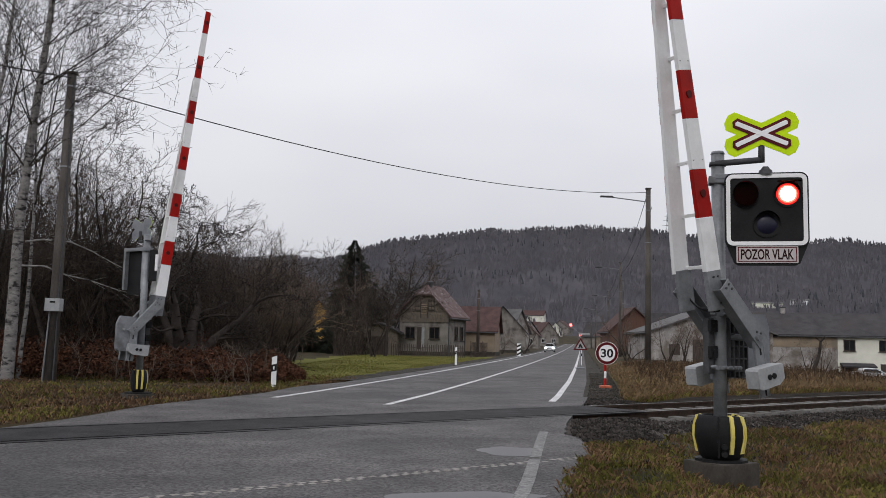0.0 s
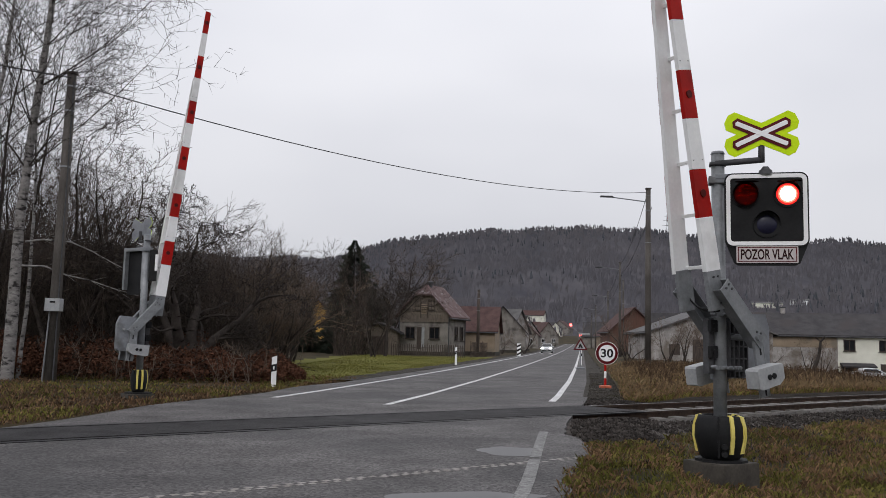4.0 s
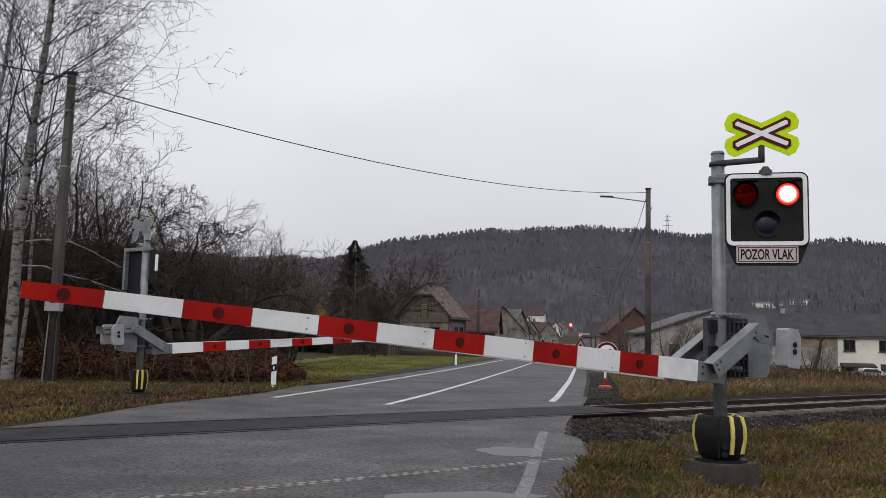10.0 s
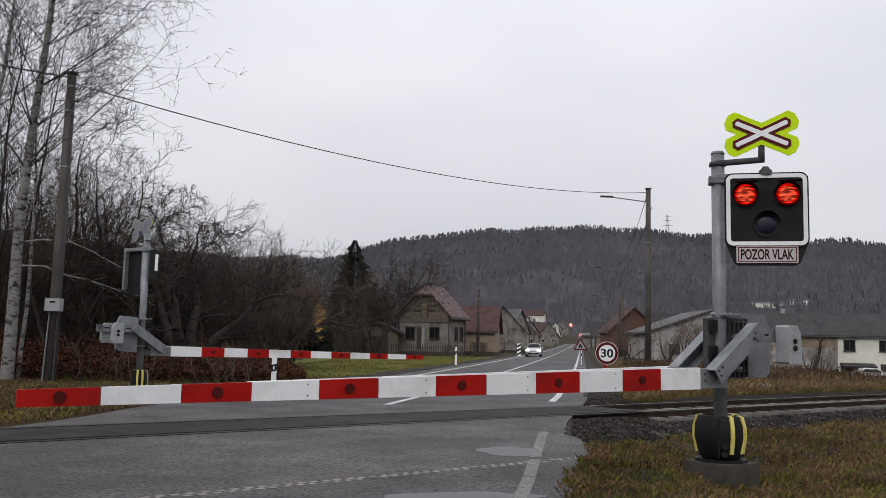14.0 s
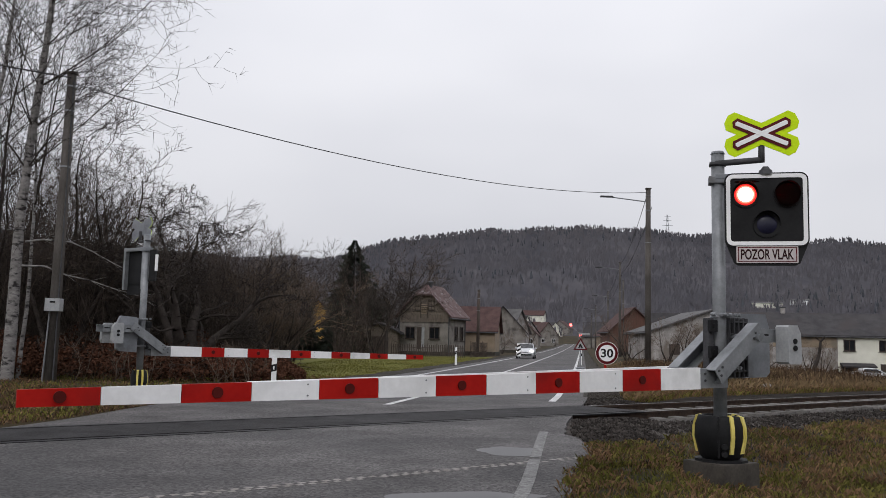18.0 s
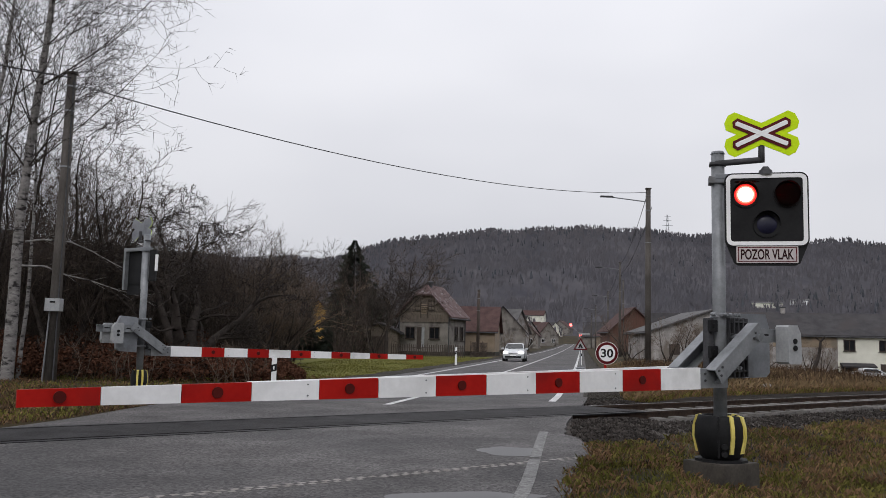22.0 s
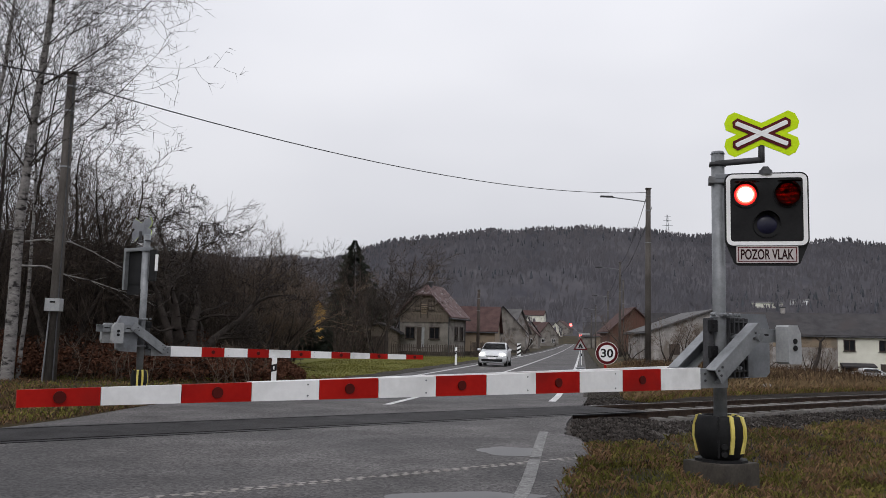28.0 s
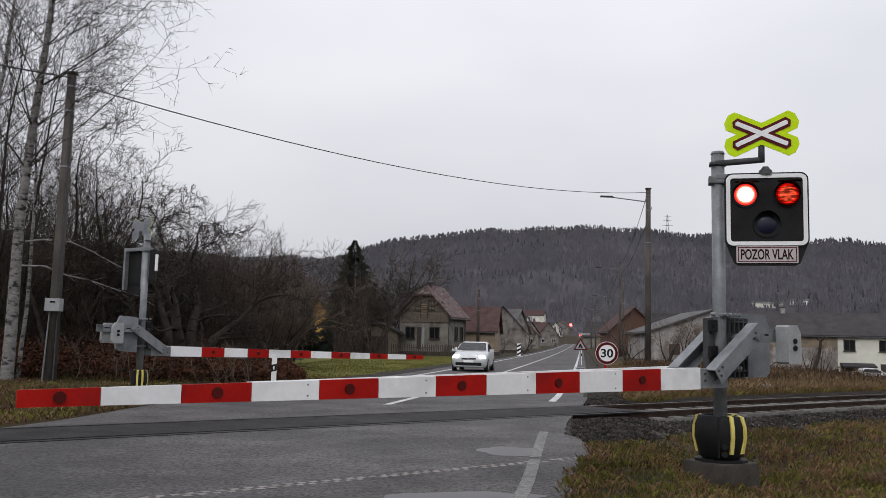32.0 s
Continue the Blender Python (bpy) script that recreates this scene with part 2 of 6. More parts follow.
FOREST_HAZED = material("hazed_winter_forest", (0.080, 0.078, 0.089), (0.108, 0.102, 0.109), 0.007, 0.95, fine=0.05, island=0.10, spec=0.0)
CONIFER_HAZED = material("hazed_conifers", (0.068, 0.073, 0.083), (0.086, 0.091, 0.102), 0.03, 0.95, fine=0.3, island=0.15, spec=0.0)
PLASTER = material("grey_house_plaster", (0.135, 0.122, 0.11), (0.265, 0.244, 0.222), 1.2, 0.9, bump=0.2, fine=14, stain=(0.066, 0.058, 0.052), stain_scale=0.8)
PLASTER_WHITE = material("pale_yellow_plaster", (0.58, 0.57, 0.49), (0.72, 0.71, 0.62), 0.8, 0.9, bump=0.2, fine=10, stain=(0.4, 0.38, 0.33), stain_scale=0.5)
PLASTER_TAN = material("tan_plaster", (0.22, 0.17, 0.12), (0.32, 0.25, 0.18), 1.0, 0.9, fine=12, stain=(0.18, 0.15, 0.12), stain_scale=0.7)
STONEWALL = material("whitewashed_stone", (0.21, 0.195, 0.185), (0.44, 0.415, 0.395), 1.5, 0.9, bump=0.5, fine=9, stain=(0.17, 0.145, 0.125), stain_scale=0.7, stain_at=0.55)
BRICK = material("red_brown_brick", (0.10, 0.045, 0.032), (0.19, 0.085, 0.06), 2, 0.9, fine=12, stain=(0.09, 0.05, 0.04), stain_scale=0.6)
BROWN_WOOD = material("brown_wood_cladding", (0.07, 0.032, 0.022), (0.13, 0.06, 0.042), 2, 0.8, fine=14, stretch=(3, 3, 0.4))
ROOF_RED = material("red_brown_roof_tiles", (0.058, 0.031, 0.029), (0.105, 0.06, 0.055), 1.5, 0.8, bump=0.3, fine=12, island=0.25, spec=0.2)
ROOF_WORN = material("patchy_old_roof_tiles", (0.055, 0.027, 0.026), (0.12, 0.075, 0.072), 2.4, 0.8, bump=0.3, fine=12, stain=(0.19, 0.165, 0.165), stain_scale=2.6, stain_at=0.60, island=0.3)
ROOF_DARK = material("dark_grey_slate_roof", (0.032, 0.03, 0.032), (0.06, 0.056, 0.058), 1.2, 0.8, fine=10, stain=(0.05, 0.043, 0.043), stain_scale=0.4, spec=0.2)
ROOF_GREY = material("grey_sheet_roof", (0.07, 0.068, 0.068), (0.125, 0.12, 0.12), 1.2, 0.7, fine=10, spec=0.2)
WINDOW = glass("dark_window_glass", (0.012, 0.013, 0.015), 0.06)
BOARDS = material("tan_brown_boards", (0.10, 0.08, 0.064), (0.18, 0.148, 0.12), 3, 0.85, fine=20, stretch=(4, 4, 0.6), per_object=0.12)
WOOD_DARK = material("dark_weathered_wood", (0.03, 0.022, 0.018), (0.075, 0.055, 0.045), 3, 0.85, fine=20, stretch=(4, 4, 0.6))
CAR_WHITE = material("silver_white_car_paint", (0.56, 0.57, 0.585), (0.62, 0.63, 0.645), 2, 0.25, 0.1, fine=20, spec=0.6)
TYRE = material("tyre_rubber", (0.012, 0.012, 0.012), (0.025, 0.025, 0.025), 20, 0.8, fine=60)
CHROME = material("alloy_metal", (0.35, 0.35, 0.36), (0.5, 0.5, 0.51), 5, 0.3, 0.8)
HEADLIGHT = glow("lit_headlight", (1.0, 0.97, 0.9), 45.0)
SIGNAL_RED = glow("lit_red_signal_lens", (1.0, 0.025, 0.02), 1.0)
SIGNAL_CORE = glow("lit_signal_bulb", (1.0, 0.62, 0.48), 3.0)
SIGNAL_MID = glow("lit_signal_glass", (1.0, 0.11, 0.07), 3.0)
FLASH_RED = glow("lit_red_flash_lamp", (1.0, 0.10, 0.09), 7.0)
PLASTER_YELLOW = material("yellow_plaster", (0.42, 0.24, 0.05), (0.55, 0.33, 0.08), 1.2, 0.9, fine=10)
LENS_BLUE = material("unlit_bluish_lens", (0.006, 0.006, 0.018), (0.016, 0.016, 0.04), 10, 0.3, spec=0.3)
CABLE = material("black_cable", (0.03, 0.03, 0.033), (0.06, 0.06, 0.065), 10, 0.6)
ORANGE = material("orange_base_rubber", (0.35, 0.07, 0.03), (0.5, 0.12, 0.05), 6, 0.6)


# ---- mesh helpers ----
def link_mesh(name, verts, faces, mats, parent=None, smooth=False, indices=None):
    me = bpy.data.meshes.new(name)
    me.from_pydata([tuple(v) for v in verts], [], faces)
    for m in (mats if isinstance(mats, (list, tuple)) else [mats]):
        me.materials.append(m)
    if indices is not None:
        me.polygons.foreach_set("material_index", indices)
    if smooth:
        me.polygons.foreach_set("use_smooth", [True] * len(me.polygons))
    me.update()
    ob = new(name, me)
    if parent:
        ob.parent = parent
    return ob


def part(name, bm, mat, parent=None, label="", smooth=False):
    me = bpy.data.meshes.new(name)
    bmesh.ops.recalc_face_normals(bm, faces=bm.faces)
    bm.to_mesh(me)
    bm.free()
    for m in (mat if isinstance(mat, (list, tuple)) else [mat]):
        me.materials.append(m)
    if smooth:
        me.polygons.foreach_set("use_smooth", [True] * len(me.polygons))
    ob = new(name, me)
    if parent:
        ob.parent = parent
    return tagged(ob, label)


def box(bm, size, m=None, bevel=0.0, at=(0, 0, 0)):
    """A box of that size about at, moved by m."""
    r = bmesh.ops.create_cube(bm, size=1.0, matrix=(m or Matrix()) @ Matrix.Translation(at) @ Matrix.Diagonal((*size, 1)))
    if bevel:
        edges = list({e for v in r["verts"] for e in v.link_edges})
        bmesh.ops.bevel(bm, geom=edges, offset=bevel, segments=2, affect="EDGES", profile=0.7)
    return bm


def tube(bm, a, b, r1, r2=None, n=12):
    """A tapered rod from a to b."""
    a, b = Vector(a), Vector(b)
    d = b - a
    m = Matrix.Translation((a + b) / 2) @ d.to_track_quat("Z", "Y").to_matrix().to_4x4()
    bmesh.ops.create_cone(bm, cap_ends=True, segments=n, radius1=r1, radius2=r1 if r2 is None else r2, depth=d.length, matrix=m)
    return bm


def prism(bm, outline, depth, m=None):
    """An outline in x, z, as thick as depth along y (from 0 to +depth)."""
    m = m or Matrix()
    f = [bm.verts.new(m @ Vector((x, 0, z))) for x, z in outline]
    k = [bm.verts.new(m @ Vector((x, depth, z))) for x, z in outline]
    bm.faces.new(f)
    bm.faces.new(k[::-1])
    for i in range(len(f)):
        j = (i + 1) % len(f)
        bm.faces.new((f[j], f[i], k[i], k[j]))
    return bm


def tubes_to(verts, faces, a, b, ra, rb, n):
    d = (b - a)
    if d.length < 1e-6:
        return
    d.normalize()
    s = d.orthogonal().normalized()
    t = d.cross(s)
    k = len(verts)
    for p, r in ((a, ra), (b, rb)):
        for i in range(n):
            c, q = math.cos(2 * math.pi * i / n), math.sin(2 * math.pi * i / n)
            verts.append(p + s * (r * c) + t * (r * q))
    for i in range(n):
        j = (i + 1) % n
        faces.append((k + i, k + j, k + n + j, k + n + i))


def B():
    return bmesh.new()


def rounded(w, h, r, n=5):
    """The outline of a rectangle with round corners, about 0."""
    pts = []
    for cx, cz, a0 in ((w / 2 - r, h / 2 - r, 0), (-w / 2 + r, h / 2 - r, 90), (-w / 2 + r, -h / 2 + r, 180), (w / 2 - r, -h / 2 + r, 270)):
        for i in range(n + 1):
            a = radians(a0 + 90 * i / n)
            pts.append((cx + r * math.cos(a), cz + r * math.sin(a)))
    return pts


def empty(name, m, label, category, group=""):
    e = new(name)
    e.empty_display_size = 0.2
    e.matrix_basis = m
    return tagged(e, label, category, group)


# ---- the lie of the land ----
ROAD = [(-25.0, -8.2), (-5.0, -4.55), (7.5, -2.45), (12.2, -1.85), (17.0, -1.0), (20.8, -0.24), (30.0, 1.37), (47.8, 4.3), (88.0, 10.75), (160.0, 22.3), (330.0, 49.8), (420.0, 64.0)]


def road_x(y):
    """The centre line of the road."""
    for (y0, x0), (y1, x1) in zip(ROAD, ROAD[1:]):
        if y <= y1:
            return x0 + (x1 - x0) * (y - y0) / (y1 - y0)
    return ROAD[-1][1]


RAIL_A, RAIL_C = 0.6913, 10.443
RD = Vector((math.cos(RAIL_A), math.sin(RAIL_A), 0))
RN = Vector((-math.sin(RAIL_A), math.cos(RAIL_A), 0))


def track_uv(x, y):
    """Along the track, and across it from its middle."""
    return x * RD.x + y * RD.y, x * RN.x + y * RN.y - RAIL_C - 0.75


def step(a, b, x):
    t = min(1.0, max(0.0, (x - a) / (b - a)))
    return t * t * (3 - 2 * t)


RIDGE = [(-40, 140), (-18, 118), (-7.9, 118), (-5, 132), (-3.1, 146), (-1.3, 155), (0.6, 161), (3.2, 169), (5, 168), (8, 172), (10.2, 171), (11.6, 169), (15.1, 166), (17.2, 162), (20, 156), (23.1, 148), (25, 151), (27, 142), (45, 142)]


def ridge(az):
    if az <= RIDGE[0][0] or az >= RIDGE[-1][0]:
        return 150
    for (a0, h0), (a1, h1) in zip(RIDGE, RIDGE[1:]):
        if az <= a1:
            return h0 + (h1 - h0) * (az - a0) / (a1 - a0)


def land(x, y):
    """Height of the ground; the road bed lies on it."""
    d = math.hypot(x, y)
    az = math.degrees(math.atan2(x, y))
    z = 2.3e-5 * min(max(y, 0.0), 330.0) ** 2
    if d > 330:
        top = ridge(az) * (1 + 0.04 * noise.noise((az * 0.35, 3.1, 0)))
        prof = [(330, 0), (450, 5.5), (600, 15), (750, 36), (1000, 0.53 * top), (1300, top), (1700, top * 0.97), (2600, top * 0.8)]
        for (d0, z0), (d1, z1) in zip(prof, prof[1:]):
            if d <= d1:
                z += z0 + (z1 - z0) * (d - d0) / (d1 - d0)
                break
        else:
            z += prof[-1][1]
        z += 5 * noise.noise((x * 0.006, y * 0.006, 0)) * step(500, 900, d)
    off = x - road_x(y)
    if off > 6 and 10 < y:
        z -= 1.6 * step(10, 34, off) * step(18, 60, y) * (1 - step(250, 420, d))
    if off > 4 and y > 16:
        z += 0.18 * step(4.6, 6.4, off) * (1 - step(14, 30, off))
    u, v = track_uv(x, y)
    if off > 3.6:
        z -= 0.17 * step(4.1, 5.4, off) * (1 - step(-6, -3.5, v))
        z -= 0.10 * step(-4, -2, v) * (1 - step(4, 8, v)) * step(4, 6, off)
    return z


# ---- ground, road, track ----
def build_ground():
    rad = [0.0, 0.6]
    while rad[-1] < 2500:
        rad.append(rad[-1] * (1.07 if rad[-1] < 60 else 1.09) + 0.12)
    az = []
    a = -40.0
    while a < 320.0:
        az.append(a)
        a += 0.8 if a < 40 else 6.0
    verts, faces = [], []
    for r in rad:
        for a in az:
            x, y = r * math.sin(radians(a)), r * math.cos(radians(a))
            off = x - road_x(y)
            u, v = track_uv(x, y)
            z = land(x, y)
            on_road = step(-4.6, -3.7, off) * (1 - (step(3.1, 3.55, off) if y < 14 else step(3.5, 3.85, off) if y < 19.5 else step(3.85, 4.3, off))) if y < 430 else 0
            on_track = 1 - step(4.1, 4.9, abs(v + 0.55))
            lower = max(on_road * 0.12, on_track * 0.45)
            rough = (0.012 if r < 20 else 0.03) * noise.noise((x * 0.6, y * 0.6, 1)) + 0.01 * noise.noise((x * 2, y * 2, 4))
            verts.append((x, y, z - 0.02 - lower + rough * (1 - max(on_road, on_track))))
    n = len(az)
    for i in range(len(rad) - 1):
        for j in range(n):
            k = (j + 1) % n
            faces.append((i * n + j, i * n + k, (i + 1) * n + k, (i + 1) * n + j))
    # beyond 400 m the slope takes the colour with haze painted in
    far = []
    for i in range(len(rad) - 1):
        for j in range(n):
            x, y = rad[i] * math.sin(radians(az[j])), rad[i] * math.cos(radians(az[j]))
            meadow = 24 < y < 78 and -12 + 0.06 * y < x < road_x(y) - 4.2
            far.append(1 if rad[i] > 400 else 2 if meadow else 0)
    g = link_mesh("ground", verts, faces, [GROUND, FLOOR_HAZED, MEADOW_SOIL], smooth=True, indices=far)
    return tagged(g, "rough winter grass ground rising to a wooded ridge", "ground", kind="structure")


build_ground()


def ribbon(name, left, right, ys, mat, lift, label, category, thick=0.10, kind="structure", parent=None):
    """A strip along the road between two offsets from its centre line, lifted above the bed (numbers or functions of y)."""
    verts, faces = [], []
    for y in ys:
        l = left(y) if callable(left) else left
        r = right(y) if callable(right) else right
        c = road_x(y)
        top = 2.3e-5 * max(y, 0) ** 2 + (lift(y) if callable(lift) else lift)
        for k in range(5):
            o = l + (r - l) * k / 4
            verts.append((c + o, y, top))
        verts.append((c + l, y, top - thick))
        verts.append((c + r, y, top - thick))
    for i in range(len(ys) - 1):
        a, b = i * 7, (i + 1) * 7
        for k in range(4):
            faces.append((a + k, a + k + 1, b + k + 1, b + k))
        faces.append((a + 5, a, b, b + 5))
        faces.append((a + 4, a + 6, b + 6, b + 4))
    ob = link_mesh(name, verts, faces, mat)
    if parent:
        ob.parent = parent
        return ob
    return tagged(ob, label, category, kind=kind)


def span(a, b, n):
    return [a + (b - a) * i / n for i in range(n + 1)]


YS = span(-25, -1, 24) + span(-0.8, 16, 84) + span(17, 60, 43) + span(64, 160, 24) + span(170, 420, 25)
road = ribbon("road", lambda y: -3.6 - 0.15 * math.sin(y * 0.9) - 3.0 * (1 - step(4, 9.5, y)), lambda y: 3.52 + 0.36 * math.exp(-((y - 10.3) / 1.6) ** 2) + 0.2 * step(12, 20, y) + (0.10 * noise.noise((y * 1.7, 2, 0)) + 0.05 * noise.noise((y * 5, 6, 0))) * (1 - step(12, 15, y)), YS, ASPHALT, 0.0, "wet grey asphalt country road", "road")
ribbon("edge_line", 2.93, 3.08, [y for y in YS if y >= 19] , PAINT_WHITE, 0.004, "white painted right edge line of the road", "road marking", 0.004)
ribbon("edge_line", -2.72, -2.58, [18.2] + [y for y in YS if y >= 19], PAINT_WHITE, 0.004, "white painted left edge line of the road", "road marking", 0.004)
ribbon("centre_line", -0.06, 0.07, [16.9] + [y for y in YS if 17 < y], PAINT_WHITE, 0.004, "solid white centre line of the road", "road marking", 0.004)
for y0, y1 in ((5.0, 9.3), (9.45, 12.3)):
    ribbon("edge_line", lambda y: 3.13 + 0.019 * (y - 7.4), lambda y: 3.25 + 0.019 * (y - 7.4), span(y0, y1, 6), PAINT_WORN, 0.004, "worn white edge line before the crossing", "road marking", 0.004)
ribbon("gravel_shoulder", 3.6, lambda y: 4.35 + 0.1 * math.sin(y), [18.6, 18.8] + [y for y in YS if 18.9 < y < 330], GRAVEL, lambda y: 0.014 - 0.16 * (1 - step(18.6, 21.5, y)), "dark gravel shoulder beside the asphalt", "gravel", 0.3)
ribbon("gravel_shoulder", lambda y: -4.4 - 0.15 * math.sin(y * 1.3), -3.5, [y for y in YS if 26 < y < 330], GRAVEL, 0.014, "dark gravel shoulder beside the asphalt", "gravel", 0.3)


def along(u, v, z=0.0):
    """A point by the track: u along it, v across it from the near rail."""
    p = RD * u + RN * (RAIL_C + v)
    return Vector((p.x, p.y, z))


TRACK_Z = Matrix.Rotation(RAIL_A, 4, "Z")


def build_stop_line():
    p, q = Vector((-3.4, 5.50, 0)), Vector((1.47, 9.50, 0))
    d = (q - p).normalized()
    s = Vector((-d.y, d.x, 0))
    verts, faces = [], []
    t, L = 0.0, (q - p).length
    rng = random.Random(5)
    while t < L:
        for row in (0, 1):
            if rng.random() < 0.08:
                continue
            a = p + d * (t + row * 0.06 + rng.uniform(-0.006, 0.006)) + s * (0.076 * row - 0.07)
            e = [a, a + d * rng.uniform(0.055, 0.075), a + d * 0.068 + s * 0.068, a + s * rng.uniform(0.056, 0.07)]
            k = len(verts)
            verts += [(v.x, v.y, 0.005) for v in e]
            faces.append((k, k + 1, k + 2, k + 3))
        t += 0.12
    ob = link_mesh("stop_line", verts, faces, DOT_PAINT)
    tagged(ob, "dotted worn white stop line across the wet road", "road marking", kind="structure")


build_stop_line()


def puddle(cx, cy, rx, ry, seed, turn):
    verts, n = [], 28
    for i in range(n):
        a = 2 * math.pi * i / n
        k = 1 + 0.35 * noise.noise((math.cos(a) * 1.5, math.sin(a) * 1.5, seed))
        p = Vector((rx * k * math.cos(a), ry * k * math.sin(a), 0))
        p.rotate(Euler((0, 0, turn)))
        verts.append((cx + p.x, cy + p.y, 0.003))
    ob = link_mesh("puddle", verts, [list(range(n))], WATER)
    tagged(ob, "shallow rain puddle on the asphalt", "puddle", "puddles on the road", "structure")


puddle(0.78, 10.0, 0.36, 0.42, 1.3, -0.3)
puddle(0.15, 6.95, 0.6, 0.22, 4.1, 0.2)

# the crossing: dark strip between the rails, grooves, rails, sleepers, ballast
U0, U1 = -3.0, 13.6


def strip(name, u0, u1, v0, v1, z, mat, label, category, thick=0.06):
    bm = B()
    box(bm, (u1 - u0, v1 - v0, thick), Matrix.Translation(along((u0 + u1) / 2, (v0 + v1) / 2, z - thick / 2)) @ TRACK_Z)
    return tagged(part(name, bm, mat), label, category, kind="structure")


strip("crossing_infill", 1.6, U1 + 0.1, 0.10, 1.40, 0.012, PANEL_DARK, "dark infill strip between the rails of the crossing", "crossing panel")
# flat black strips over the rails paint the dark of the open flangeways
for v in (-0.085, 1.505 - 0.03):
    strip("rail_groove", 1.6, U1, v, v + 0.105, 0.010, BLACK, "flat black strip over the rail, drawn for its dark open flangeway", "groove", 0.02)


def rail(v, name="rail"):
    """A rail: foot, web and head, the head polished on top."""
    e = empty(name, Matrix.Translation(along(20, v, 0)) @ TRACK_Z, "rusty steel rail of a single-track railway", "rail", "rails of the track")
    L = 120.0
    bm = B()
    box(bm, (L, 0.13, 0.018), at=(0, 0, -0.145))
    box(bm, (L, 0.02, 0.11), at=(0, 0, -0.09))
    box(bm, (L, 0.07, 0.035), at=(0, 0, -0.02))
    part("web_and_foot", bm, RAIL, e)
    bm = B()
    box(bm, (L, 0.05, 0.008), at=(0, 0, 0.001))
    part("running_surface", bm, RAIL_TOP, e, "worn shiny top of the rail")
    return e


rail(0.0)
rail(1.505)


BED = [(-4.3, -0.50), (-3.4, -0.38), (-1.6, -0.25), (-0.6, -0.185), (-0.4, -0.175), (0.0, -0.17), (0.75, -0.17), (1.5, -0.17), (2.2, -0.18), (3.1, -0.20), (4.0, -0.17), (5.2, -0.13)]


def bed_z(x, y, v):
    """Height of the ballast; it rises to the edge of the asphalt."""
    z = BED[-1][1]
    for (v0, z0), (v1, z1) in zip(BED, BED[1:]):
        if v <= v1:
            z = z0 + (z1 - z0) * (v - v0) / (v1 - v0)
            break
    side = max(1 - step(-0.45, -0.2, v), step(1.75, 2.1, v))
    return z + (-0.035 - z) * side * (1 - step(4.3, 5.6, x - road_x(y)))


def build_track_bed():
    verts, faces = [], []
    prof = BED
    us = span(U1 - 6.5, 80, 230)
    for u in us:
        for v, z in prof:
            p = along(u, v)
            p.z = bed_z(p.x, p.y, v) + 0.03 * noise.noise((u * 1.5, v * 2, 0)) * step(3.7, 4.6, p.x - road_x(p.y))
            verts.append(p)
    n = len(prof)
    for i in range(len(us) - 1):
        for k in range(n - 1):
            a = i * n + k
            faces.append((a, a + n, a + n + 1, a + 1))
    tagged(link_mesh("track_bed", verts, faces, BALLAST), "dark crushed-stone ballast under the track", "ballast", kind="structure")
    # left end, past the road
    verts, faces = [], []
    us = span(-40, 1.9, 60)
    for u in us:
        for v, z in prof:
            verts.append(along(u, v, z))
    for i in range(len(us) - 1):
        for k in range(n - 1):
            a = i * n + k
            faces.append((a, a + n, a + n + 1, a + 1))
    tagged(link_mesh("track_bed", verts, faces, BALLAST), "dark crushed-stone ballast under the track", "ballast", kind="structure")


build_track_bed()


def build_sleepers():
    bm = B()
    box(bm, (0.24, 2.45, 0.14), bevel=0.02)
    first = None
    for i in range(48):
        u = U1 + 0.3 + 0.62 * i
        m = Matrix.Translation(along(u, 0.7525, -0.178)) @ TRACK_Z
        if first is None:
            first = part("sleeper", bm, SLEEPER)
            tagged(first, "pale concrete railway sleeper bedded in dark ballast", "sleeper", "sleepers of the track")
            first.matrix_basis = m
        else:
            copy_thing(first, m)


build_sleepers()


def stones(name, spots, mat, label, seed=1, size=(0.02, 0.045)):
    """Loose stones at the spots, as one heap of small uneven lumps."""
    rng = random.Random(seed)
    base = [(1, 0, 0), (0, 1, 0), (-1, 0, 0), (0, -1, 0), (0.2, 0.1, 0.8), (-0.1, 0, -0.7)]
    tri = [(0, 1, 4), (1, 2, 4), (2, 3, 4), (3, 0, 4), (1, 0, 5), (2, 1, 5), (3, 2, 5), (0, 3, 5)]
    verts, faces = [], []
    for p in spots:
        s = rng.uniform(*size)
        q = Euler((rng.uniform(0, 6), rng.uniform(0, 6), rng.uniform(0, 6)))
        k = len(verts)
        for b in base:
            v = Vector((b[0] * rng.uniform(0.7, 1.2), b[1] * rng.uniform(0.7, 1.2), b[2] * rng.uniform(0.7, 1.1))) * s
            v.rotate(q)
            verts.append(v + p)
        faces += [(a + k, b + k, c + k) for a, b, c in tri]
    return tagged(link_mesh(name, verts, faces, mat), label, "stones", kind="stuff")


def ballast_spots():
    rng = random.Random(7)
    out = []
    for i in range(42000):
        u = U1 - 6.5 + 38 * rng.random() ** 1.6
        v = rng.uniform(-3.9, 2.9)
        p = along(u, v)
        z = bed_z(p.x, p.y, v)
        if p.x - road_x(p.y) < 3.62 + 0.36 * math.exp(-((p.y - 10.3) / 1.6) ** 2) or (u < U1 and -0.4 < v < 1.9):
            continue
        out.append(along(u, v, z + (0.012 if v < -0.5 or v > 2.0 else -0.012)))
    return out


